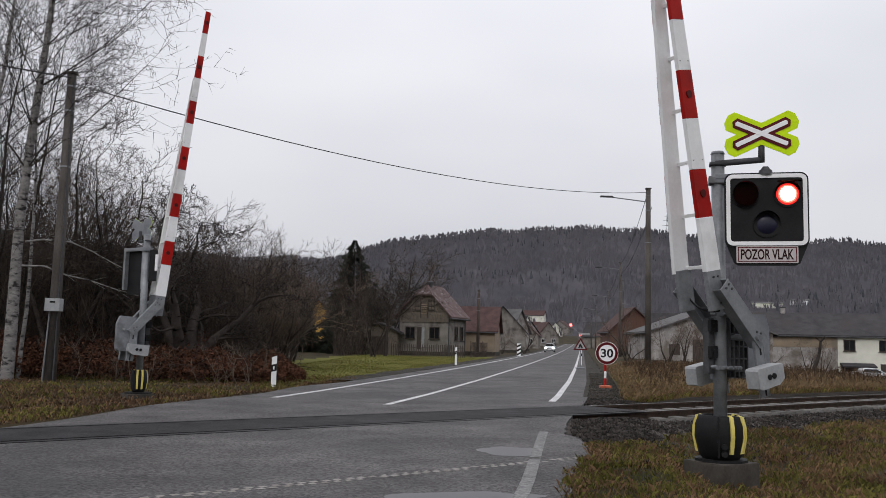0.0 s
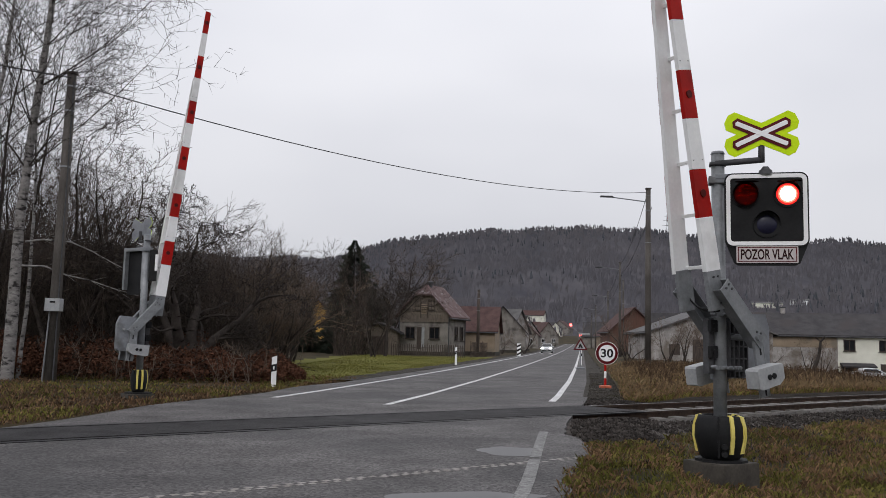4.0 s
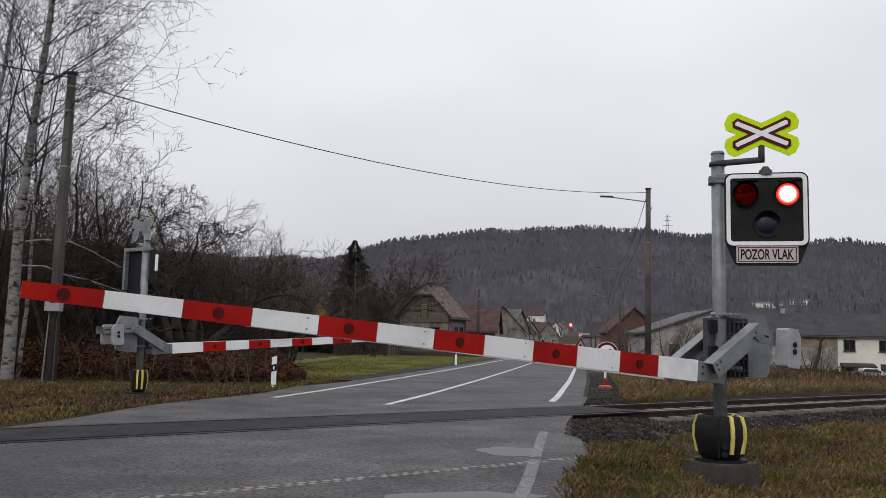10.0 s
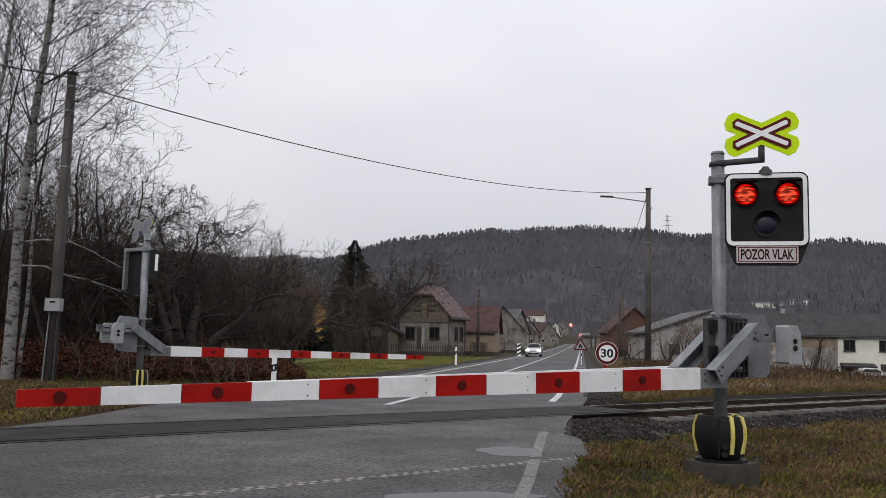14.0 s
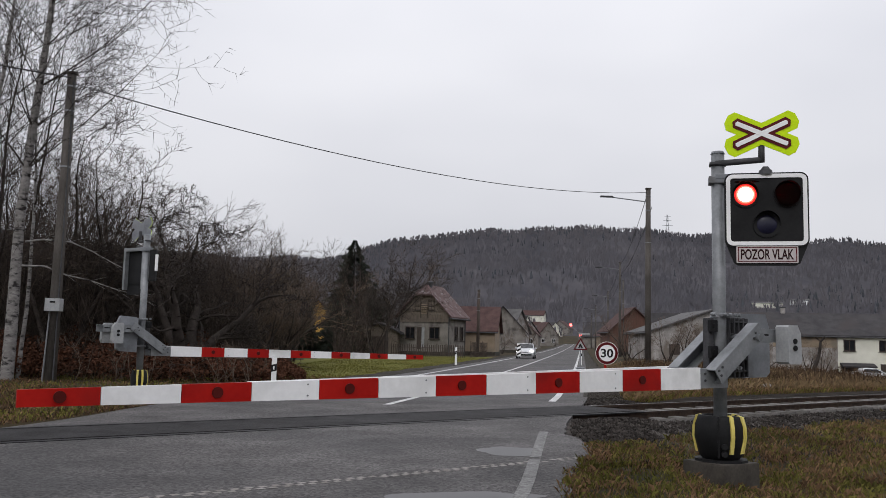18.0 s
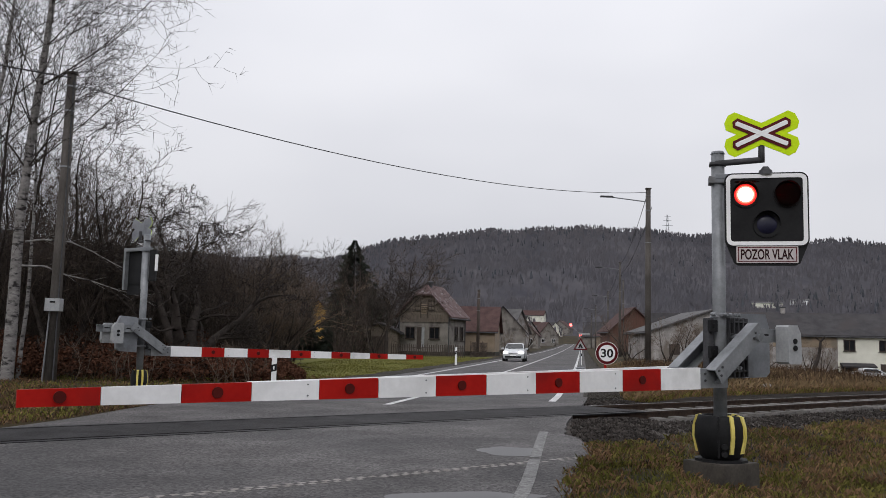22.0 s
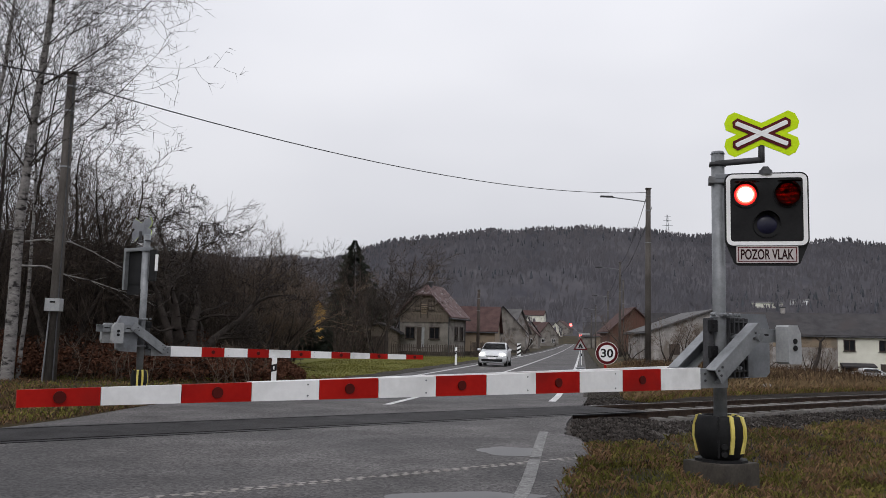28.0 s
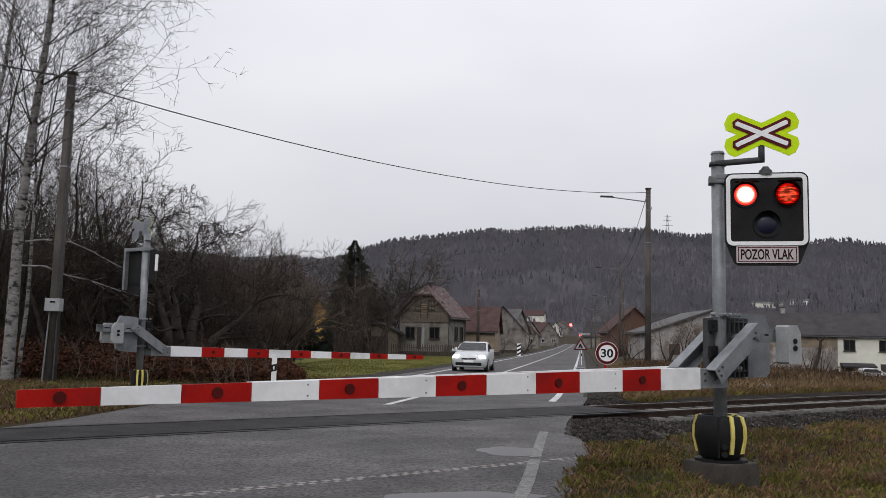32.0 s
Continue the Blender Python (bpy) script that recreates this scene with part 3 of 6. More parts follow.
def shoulder_spots():
    rng = random.Random(17)
    out = []
    while len(out) < 2800:
        y = 15.2 + 24 * rng.random() ** 1.6
        x = road_x(y) + rng.uniform(3.72, 4.55)
        u, v = track_uv(x, y)
        if v > 2.1 and noise.noise((x * 2, y * 2, 4)) > rng.uniform(-0.9, 0.5):
            out.append(Vector((x, y, land(x, y) + 0.012)))
    return out


stones("shoulder_stones", shoulder_spots(), GRAVEL, "dark gravel stones spilled beside the asphalt", 9, (0.012, 0.04))
stones("ballast_stones", ballast_spots(), BALLAST, "loose dark crushed stones round the sleepers", 3)


# ---- the level-crossing barriers ----
def stripe_ends(first):
    out, s = [0.727], 0.727 + first
    for i in range(11):
        out.append(s)
        s += 0.48 if i % 2 == 0 else 0.505
    out.append(s)
    return out


def arm_v(s):
    """Upper and lower edge of the beam, below the pivot, s along it."""
    t = (s - 0.727) / 5.93
    return -0.308 - 0.104 * t + 0.012, -0.308 - 0.104 * t + 0.012 - (0.205 - 0.10 * t)


def barrier(name, m, face, first, label, slim):
    """A striped double-beam barrier with its mast. x: to the tip; face: the side (+1 or -1 in y) of the full beam."""
    e = empty(name, m, label, "barrier", "level-crossing barriers")
    bm = B()
    tube(bm, (0, 0, 0.08), (0, 0, 3.2), 0.0665, n=24)
    mast = part("mast", bm, GALV, e, "galvanised round steel mast", True)
    bm = B()
    tube(bm, (0, 0, 3.2), (0, 0, 3.225), 0.073, 0.06, 24)
    part("cap", bm, GREY_PAINT, mast)
    bm = B()
    box(bm, (0.52, 0.52, 0.50), bevel=0.02, at=(0, 0, -0.17))
    part("plinth", bm, CONCRETE, e, "weathered concrete foundation block")
    bm = B()
    tube(bm, (0, 0, 0.08), (0, 0, 0.105), 0.26, n=12)
    part("base_plate", bm, BLACK, e)
    # two-piece black skirt with yellow ribs
    bm = B()
    rings = [(z, r * 0.93 * slim) for z, r in ((0.105, 0.19), (0.13, 0.215), (0.16, 0.235), (0.32, 0.275), (0.44, 0.268), (0.50, 0.245), (0.53, 0.235), (0.532, 0.20), (0.50, 0.19), (0.50, 0.10))]
    n = 24
    prev = None
    for z, r in rings:
        ring = [bm.verts.new((r * math.cos(2 * math.pi * (i + 0.5) / n), r * math.sin(2 * math.pi * (i + 0.5) / n), z)) for i in range(n)]
        if prev:
            for i in range(n):
                bm.faces.new((prev[i], prev[(i + 1) % n], ring[(i + 1) % n], ring[i]))
        prev = ring
    bm.faces.new(prev)
    skirt = part("skirt", bm, BLACK, e, "black plastic skirt round the mast foot", True)
    turn = m.to_euler().z
    for a in (radians(-112), radians(68)):
        bm = B()
        box(bm, (0.02, 0.022, 0.40), Matrix.Rotation(a - turn, 4, "Z"), at=(0.242 * slim, 0, 0.33), bevel=0.005)
        part("seam_flange", bm, BLACK, skirt)
        for z in (0.17, 0.24):
            bm = B()
            tube(bm, Matrix.Rotation(a - turn + 0.22, 4, "Z") @ Vector((0.20 * slim, 0, z)), Matrix.Rotation(a - turn + 0.22, 4, "Z") @ Vector((0.265 * slim, 0, z)), 0.03, n=10)
            part("boss", bm, BLACK, skirt)
    for a in (radians(164), radians(-82), radians(-47), radians(75), radians(30)):
        a -= turn
        bm = B()
        pts = [(r * 0.93 * slim, z) for r, z in ((0.20, 0.54), (0.26, 0.525), (0.292, 0.42), (0.296, 0.33), (0.262, 0.17), (0.235, 0.165), (0.262, 0.33), (0.262, 0.41), (0.235, 0.50), (0.19, 0.52))]
        prism(bm, pts, 0.036, Matrix.Rotation(a, 4, "Z") @ Matrix.Translation((0, -0.018, 0)))
        part("rib", bm, YELLOW, skirt, "yellow-painted rib")
    # drive case behind the mast: ribbed casting on one side, sheet cover on the other
    back = -0.13 if face > 0 else 0.0
    bm = B()
    box(bm, (0.30, 0.16, 0.62), bevel=0.02, at=(-0.25, 0.05 + back, 1.21))
    case = part("drive_case", bm, DARK_CASE, e, "dark cast drive case with a ribbed side")
    for xx in (-0.115, -0.18, -0.25, -0.32, -0.385):
        bm = B()
        box(bm, (0.014, 0.045, 0.60), bevel=0.004, at=(xx, 0.145 + back, 1.21))
        part("upright_rib", bm, DARK_CASE, case)
    for i in range(5):
        bm = B()
        box(bm, (0.27, 0.035, 0.016), bevel=0.004, at=(-0.25, 0.145 + back, 0.97 + 0.125 * i))
        part("cross_rib", bm, DARK_CASE, case)
    deep = 1.0 if face > 0 else 0.52
    bm = B()
    pts = [(-0.13, 0.88), (0.06 - deep, 0.90), (-deep, 0.95), (-deep, 1.42), (0.06 - deep, 1.58), (-0.16, 1.56), (-0.13, 1.52)]
    prism(bm, pts, -0.07 if face > 0 else -0.15, Matrix.Translation((0, -0.04 + back, 0)))
    cover = part("case_cover", bm, GREY_PAINT, case, "blue-grey sheet-steel case cover")
    bm = B()
    box(bm, (0.05, 0.02, 0.05), at=(-0.40, -0.197 if face < 0 else -0.247, 1.32), bevel=0.005)
    part("lock", bm, LIGHT_GREY, cover)
    for z in (1.0, 1.53):
        bm = B()
        tube(bm, (0, 0, z - 0.022), (0, 0, z + 0.022), 0.078, n=20)
        box(bm, (0.26, 0.05, 0.03), bevel=0.006, at=(-0.06, face * 0.085, z))
        clamp = part("clamp", bm, GALV, e)
        for xx in (0.05, -0.02, -0.10, -0.15):
            bm = B()
            tube(bm, (xx, face * 0.105, z + 0.005), (xx, face * 0.145, z + 0.005), 0.016, n=6)
            part("bolt", bm, GALV, clamp)
    bm = B()
    box(bm, (0.075, 0.08, 0.56), bevel=0.01, at=(0.12, -face * 0.04, 1.22))
    bracket = part("bracket", bm, DARK_CASE, e, "dark steel bracket with round bosses")
    for z in (1.16, 1.42):
        bm = B()
        box(bm, (0.10, 0.05, 0.12), bevel=0.012, at=(0.125, face * 0.02, z))
        tube(bm, (0.13, face * 0.045, z), (0.13, face * 0.055, z), 0.026, n=12)
        part("boss", bm, BLACK, bracket)
    for z in (1.0, 1.53):
        for xx in (0.14,):
            bm = B()
            tube(bm, (xx, face * 0.02, z + 0.01), (xx, face * 0.08, z + 0.01), 0.02, n=8)
            part("stud", bm, GALV, bracket)
    bm = B()
    tube(bm, (-0.1976, -0.34, 1.31), (-0.1976, 0.34, 1.31), 0.035, n=14)
    part("shaft", bm, GALV, e)
    # the swinging arm, about the shaft
    arm = new("arm")
    arm.parent = e
    arm.matrix_basis = Matrix.Translation((-0.1976, 0, 1.31))
    tagged(arm, "red and white striped double-beam barrier arm")
    Y = 0.2132 * face
    for side in (1, -1):
        y = Y * side * 1.0
        bm = B()
        # channel-section link from the shaft to the beam's root, its open side inwards
        m0 = Matrix.Rotation(math.atan2(0.43, 0.60), 4, "Y")
        inner = -side * face
        yo = y - inner * 0.07
        box(bm, (0.80, 0.012, 0.165), m0, at=(0.30, yo - inner * 0.02, 0.03), bevel=0.003)
        box(bm, (0.80, 0.12, 0.012), m0, at=(0.30, yo + inner * 0.045, 0.107), bevel=0.003)
        box(bm, (0.80, 0.12, 0.012), m0, at=(0.30, yo + inner * 0.045, -0.047), bevel=0.003)
        link = part("link", bm, GALV, arm, "galvanised steel channel link")
        for uu, vv in ((0.66, 0.075), (0.66, 0.02), (0.60, 0.075), (0.0, 0.06), (0.0, -0.01), (0.05, 0.03)):
            bm = B()
            tube(bm, m0 @ Vector((uu, 0, vv)) + Vector((0, yo - inner * 0.02, 0)), m0 @ Vector((uu, 0, vv)) + Vector((0, yo - inner * 0.036, 0)), 0.012, n=8)
            part("bolt", bm, DARK_CASE, link)
        u0 = 0.727
        (tt, bb) = arm_v(u0)
        bm = B()
        box(bm, (0.42, 0.055, 0.19), at=(u0 - 0.18, y + inner * 0.028, (tt + bb) / 2), bevel=0.006)
        root = part("root_plate", bm, GALV, arm, "galvanised root plate of the beam")
        for uu, vv in ((u0 - 0.06, 0.045), (u0 - 0.06, -0.02), (u0 - 0.32, 0.04)):
            bm = B()
            tube(bm, (uu, y - inner * 0.0, (tt + bb) / 2 + vv), (uu, y - inner * 0.012, (tt + bb) / 2 + vv), 0.011, n=8)
            part("bolt", bm, DARK_CASE, root)
        # lever carrying the counterweight
        bm = B()
        box(bm, (0.68, 0.03, 0.13), at=(-0.26, yo + inner * 0.004, 0.02), bevel=0.005)
        box(bm, (0.58, 0.09, 0.012), at=(-0.31, yo + inner * 0.03, 0.085), bevel=0.004)
        lever = part("lever", bm, GALV, arm, "galvanised lever")
        for uu in (-0.54, -0.13):
            bm = B()
            box(bm, (0.10, 0.006, 0.02), at=(uu, yo - inner * 0.0125, 0.03))
            part("slot", bm, BLACK, lever)
        bm = B()
        pts = [(-0.46, -0.26), (-0.29, -0.26), (-0.27, -0.24), (-0.27, 0.11), (-0.29, 0.13), (-0.42, 0.13), (-0.47, 0.05), (-0.48, -0.21)]
        prism(bm, pts, 0.15 * side * face, Matrix.Translation((0, yo + 0.03 * side * face, 0)))
        w = part("counterweight", bm, LIGHT_GREY, arm, "light grey painted counterweight")
        for z in (-0.10, -0.03):
            bm = B()
            tube(bm, (-0.37, yo + 0.18 * side * face, z), (-0.37, yo + 0.192 * side * face, z), 0.028, n=10)
            part("bolt", bm, BLACK, w)
    # cable loops between the two roots
    u0 = 0.727
    zc = sum(arm_v(u0)) / 2
    for y0, y1, ua, ub, sag in ((-Y, Y * 0.1, u0 - 0.20, u0 - 0.38, 0.05), (Y * 0.1, Y * 0.85, u0 - 0.38, u0 - 0.20, 0.07), (-Y * 0.3, Y * 0.9, u0 - 0.36, u0 - 0.40, 0.02)):
        bm = B()
        pts = []
        for i in range(9):
            t = i / 8
            pts.append(Vector((ua + (ub - ua) * t - sag * 4 * t * (1 - t), y0 + (y1 - y0) * t, zc + 0.03)))
        for p, q in zip(pts, pts[1:]):
            tube(bm, p, q, 0.011, n=7)
        part("cable", bm, BLACK, arm, "black cable")
    ends = stripe_ends(first)
    for i, (a, b) in enumerate(zip(ends, ends[1:])):
        bm = B()
        (ta, ba), (tb, bb) = arm_v(a), arm_v(b)
        d = 0.05 - 0.0015 * i
        pts = [(a + 0.002, ba), (b - 0.002, bb), (b - 0.002, tb), (a + 0.002, ta)]
        prism(bm, pts, -d * face, Matrix.Translation((0, Y, 0)))
        red = i % 2 == 1
        s = part("red_stripe" if red else "white_stripe", bm, ARM_RED if red else ARM_WHITE, arm)
        mid, zc = (a + b) / 2, (ta + ba) / 2
        if red:
            bm = B()
            tube(bm, (mid, Y, zc), (mid, Y + 0.012 * face, zc), 0.038, n=16)
            part("reflector", bm, ARM_SPOT, s, "dark red round reflector")
        elif i in (2, 4, 6, 8):
            for xx in (a + 0.09,):
                for zz in (ta - 0.03, ba + 0.03):
                    bm = B()
                    tube(bm, (xx, Y, zz), (xx, Y + 0.005 * face, zz), 0.0065, n=8)
                    part("rivet", bm, GALV, s)
    # the second beam runs in to the first
    n = 9
    for i in range(n):
        a, b = ends[i], ends[i + 1]
        (ta, ba), (tb, bb) = arm_v(a), arm_v(b)
        t0, t1 = (a - ends[0]) / (ends[n] - ends[0]), (b - ends[0]) / (ends[n] - ends[0])
        y0, y1 = -Y + (Y * 1.62) * t0, -Y + (Y * 1.62) * t1
        h = 0.045
        bm = B()
        vs = []
        for s, y, t, bt in ((a, y0, ta, ba), (b, y1, tb, bb)):
            vs.append([bm.verts.new((s, y - h / 2, bt)), bm.verts.new((s, y + h / 2, bt)), bm.verts.new((s, y + h / 2, t)), bm.verts.new((s, y - h / 2, t))])
        for k in range(4):
            bm.faces.new((vs[0][k], vs[0][(k + 1) % 4], vs[1][(k + 1) % 4], vs[1][k]))
        bm.faces.new(vs[0])
        bm.faces.new(vs[1][::-1])
        s = part("back_beam_section", bm, ARM_WHITE, arm)
        if i % 2 == 1:
            bm = B()
            vs = [bm.verts.new((a, y0 - face * 0.026, ba)), bm.verts.new((b, y1 - face * 0.026, bb)), bm.verts.new((b, y1 - face * 0.026, tb)), bm.verts.new((a, y0 - face * 0.026, ta))]
            bm.faces.new(vs)
            bmesh.ops.solidify(bm, geom=bm.faces[:], thickness=0.004)
            part("red_back_stripe", bm, ARM_RED, s)
    for i in range(8):
        xx = ends[0] + 0.04 + 0.53 * i
        bm = B()
        zc = arm_v(xx)[0] - 0.03
        yb = -Y + (Y * 1.62) * (xx - ends[0]) / (ends[n] - ends[0])
        if abs(Y - yb) < 0.1:
            break
        box(bm, (0.035, abs(Y - yb) - 0.06, 0.03), at=(xx, (Y + yb) / 2 - face * 0.01, zc), bevel=0.004)
        part("rung", bm, ARM_WHITE, arm)
    return e, arm


NEAR_M = Matrix.Translation((2.828, 8.928, 0)) @ Matrix.Rotation(3.7013, 4, "Z")
FAR_M = Matrix.Translation((-5.914, 17.397, 0)) @ Matrix.Rotation(0.6103, 4, "Z")
near_barrier, near_arm = barrier("level_crossing_barrier", NEAR_M, 1, 0.531, "red and white striped barrier on a galvanised mast with warning lights", 1.0)
far_barrier, far_arm = barrier("level_crossing_barrier", FAR_M, -1, 0.632, "red and white striped barrier beyond the track with grey-backed lights", 0.62)


# ---- warning lights, on the masts ----
def text_mesh(body, size, depth=0.002):
    cu = bpy.data.curves.new("writing", "FONT")
    cu.body, cu.size, cu.extrude, cu.align_x, cu.align_y = body, size, depth, "CENTER", "CENTER"
    cu.offset = 0.022
    ob = bpy.data.objects.new("writing", cu)
    scene.collection.objects.link(ob)
    dg = bpy.context.evaluated_depsgraph_get()
    me = bpy.data.meshes.new_from_object(ob.evaluated_get(dg))
    bpy.data.objects.remove(ob)
    return me


def text_part(body, width, height, m, mat, parent, name="lettering"):
    """Letters in the x, z plane, seen from -y, scaled to width and height."""
    me = text_mesh(body, 1.0)
    xs = [v.co.x for v in me.vertices]
    ys = [v.co.y for v in me.vertices]
    cx, cy = (max(xs) + min(xs)) / 2, (max(ys) + min(ys)) / 2
    for v in me.vertices:
        v.co = m @ Vector(((v.co.x - cx) * width / (max(xs) - min(xs)), -0.001 - v.co.z, (v.co.y - cy) * height / (max(ys) - min(ys))))
    me.materials.clear()
    me.materials.append(mat)
    ob = new(name, me)
    ob.parent = parent
    return ob


def warning_lights(parent, m):
    """Light panel, plate and cross. m: in the mast's space, x across the panel, -y to the viewer."""
    blink_glasses = []
    cx = 0.455
    bm = B()
    prism(bm, [(cx + x, 2.592 + z) for x, z in rounded(0.80, 0.755, 0.075)], 0.05, m @ Matrix.Translation((0, -0.13, 0)))
    panel = part("light_panel", bm, BLACK, parent, "black warning-light panel with three lamps")
    bm = B()
    out = rounded(0.77, 0.725, 0.065)
    inn = rounded(0.69, 0.645, 0.03)
    loops = [[bm.verts.new(m @ Vector((cx + x, y, 2.592 + z))) for x, z in line] for line, y in ((out, -0.142), (inn, -0.142), (inn, -0.131), (out, -0.131))]
    for va, vb in zip(loops, loops[1:] + loops[:1]):
        for i in range(len(va)):
            j = (i + 1) % len(va)
            bm.faces.new((va[i], va[j], vb[j], vb[i]))
    part("white_border", bm, WHITE, panel, "white enamel border of the panel")
    bm = B()
    prism(bm, [(cx - 0.39, 2.25), (cx - 0.31, 2.05), (cx - 0.27, 2.03), (cx + 0.27, 2.03), (cx + 0.31, 2.05), (cx + 0.39, 2.25)], 0.04, m @ Matrix.Translation((0, -0.12, 0)))
    part("lower_shield", bm, BLACK, parent, "black lower shield under the panel")
    bm = B()
    prism(bm, [(cx + x, 2.14 + z) for x, z in rounded(0.585, 0.172, 0.012, 3)], 0.008, m @ Matrix.Translation((0, -0.132, 0)))
    plate = part("plate", bm, PLATE, parent, "white plate reading POZOR VLAK")
    bm = B()
    for w, h, ox, oz in ((0.555, 0.008, 0, 0.070), (0.555, 0.008, 0, -0.070), (0.008, 0.14, -0.274, 0), (0.008, 0.14, 0.274, 0)):
        box(bm, (w, 0.003, h), m, at=(cx + ox, -0.1335, 2.14 + oz))
    part("plate_border", bm, MAROON, plate)
    text_part("POZOR VLAK", 0.50, 0.105, m @ Matrix.Translation((cx, -0.1325, 2.14)), TEXT_DARK, plate)
    for lx, lz, kind in ((cx - 0.20, 2.745, "L"), (cx + 0.20, 2.745, "R"), (cx, 2.44, "W")):
        bm = B()
        tube(bm, m @ Vector((lx, -0.13, lz)), m @ Vector((lx, -0.145, lz)), 0.132, n=28)
        part("lamp_ring", bm, BLACK, panel)
        # short hood over the lamp
        bm = B()
        k = 14
        a = [radians(-10 + 200 * i / k) for i in range(k + 1)]
        v0 = [bm.verts.new(m @ Vector((lx + 0.128 * math.cos(t), -0.14, lz + 0.128 * math.sin(t)))) for t in a]
        v1 = [bm.verts.new(m @ Vector((lx + 0.128 * math.cos(t), -0.15 - 0.09 * max(0, math.sin(t)), lz + 0.128 * math.sin(t)))) for t in a]
        for i in range(k):
            bm.faces.new((v0[i], v0[i + 1], v1[i + 1], v1[i]))
        bmesh.ops.solidify(bm, geom=bm.faces[:], thickness=0.004)
        part("hood", bm, BLACK, panel)
        bm = B()
        bmesh.ops.create_uvsphere(bm, u_segments=24, v_segments=10, radius=0.114 if kind != "W" else 0.102, matrix=m @ Matrix.Translation((lx, -0.138, lz)) @ Matrix.Diagonal((1, 0.22, 1, 1)))
        part("lens", bm, LENS_BLUE if kind == "W" else SIGNAL_RED, panel, "unlit bluish white lens" if kind == "W" else "red signal lens, lit", True)
        if kind != "W":
            bm = B()
            bmesh.ops.create_uvsphere(bm, u_segments=20, v_segments=8, radius=0.096, matrix=m @ Matrix.Translation((lx, -0.148, lz)) @ Matrix.Diagonal((1, 0.2, 1, 1)))
            part("lens_glow", bm, SIGNAL_MID, panel, "bright inner glass of the red lens", True)
            bm = B()
            bmesh.ops.create_uvsphere(bm, u_segments=20, v_segments=8, radius=0.080, matrix=m @ Matrix.Translation((lx, -0.157, lz)) @ Matrix.Diagonal((1, 0.16, 1, 1)))
            part("bulb", bm, SIGNAL_CORE, panel, "glaring bulb behind the lens", True)
            # three added glasses imitate the lamp fading; the bulb itself never goes out
            glasses = []
            for filt, depth, words in ((FADE_MID, 0.179, "added red glass that stands in for a half-lit lamp"), (FADE_DIM, 0.185, "added red glass that stands in for a fading lamp"), (FADE_DARK, 0.191, "added dark red glass that stands in for an unlit lamp")):
                bm = B()
                prism(bm, [(0.118 * math.cos(2 * math.pi * i / 26), -0.118 + 0.118 * math.sin(2 * math.pi * i / 26)) for i in range(26)], 0.003)
                sh = part("filter_glass", bm, filt, panel, words)
                glasses.append((sh, m @ Matrix.Translation((lx, -depth, lz + 0.118))))
            blink_glasses.append(glasses)
    # housing on top and clamp to the mast
    bm = B()
    tube(bm, m @ Vector((cx, -0.10, 2.95)), m @ Vector((cx, -0.10, 3.0)), 0.075, 0.06, 10)
    tube(bm, m @ Vector((cx, -0.10, 3.0)), m @ Vector((cx, -0.10, 3.035)), 0.05, 0.03, 10)
    part("sounder", bm, DARK_CASE, parent, "small dark sounder on the panel")
    bm = B()
    box(bm, (0.62, 0.06, 0.05), m, at=(0.28, -0.06, 2.95), bevel=0.008)
    box(bm, (0.19, 0.17, 0.075), m, at=(0.0, 0.0, 2.92), bevel=0.01)
    part("panel_bracket", bm, GREY_PAINT, parent)
    # St Andrew's cross on a bent pipe
    bm = B()
    tube(bm, m @ Vector((-0.03, -0.05, 3.09)), m @ Vector((cx - 0.035, -0.09, 3.11)), 0.032, n=12)
    tube(bm, m @ Vector((cx - 0.035, -0.09, 3.085)), m @ Vector((cx - 0.035, -0.09, 3.32)), 0.032, n=12)
    box(bm, (0.17, 0.15, 0.03), m, at=(0.0, -0.01, 3.09), bevel=0.006)
    part("cross_bracket", bm, DARK_CASE, parent, "bent dark grey pipe bracket", True)
    cm = m @ Matrix.Translation((cx - 0.035, -0.125, 3.372))
    ang = radians(25)
    for k, (w, L, mat, lift, nm) in enumerate(((0.205, 0.755, LIME, 0.0, "lime_backing"), (0.105, 0.62, MAROON, -0.008, "red_band"), (0.045, 0.555, WHITE, -0.014, "white_band"))):
        for s in (1, -1):
            bm = B()
            c = 0.045 if k == 0 else 0.03 if k == 1 else 0.01
            if k == 0:
                pts = [(-L / 2, -w / 2 + c * 1.3), (-L / 2 + c, -w / 2), (L / 2 - c, -w / 2), (L / 2, -w / 2 + c * 1.3), (L / 2, w / 2 - c * 1.3), (L / 2 - c, w / 2), (-L / 2 + c, w / 2), (-L / 2, w / 2 - c * 1.3)]
            else:
                pts = [(-L / 2, 0), (-L / 2 + c, -w / 2), (L / 2 - c, -w / 2), (L / 2, 0), (L / 2 - c, w / 2), (-L / 2 + c, w / 2)]
            prism(bm, pts, 0.006, cm @ Matrix.Translation((0, lift - (0.003 if s > 0 else 0), 0)) @ Matrix.Rotation(s * ang, 4, "Y"))
            part("cross_" + nm, bm, mat, parent)
            if k == 0:
                bm = B()
                prism(bm, pts, 0.006, cm @ Matrix.Translation((0, 0.0075 - (0.003 if s > 0 else 0), 0)) @ Matrix.Rotation(s * ang, 4, "Y"))
                part("cross_back", bm, GREY_PAINT, parent, "bare grey metal back of the cross")
    return blink_glasses


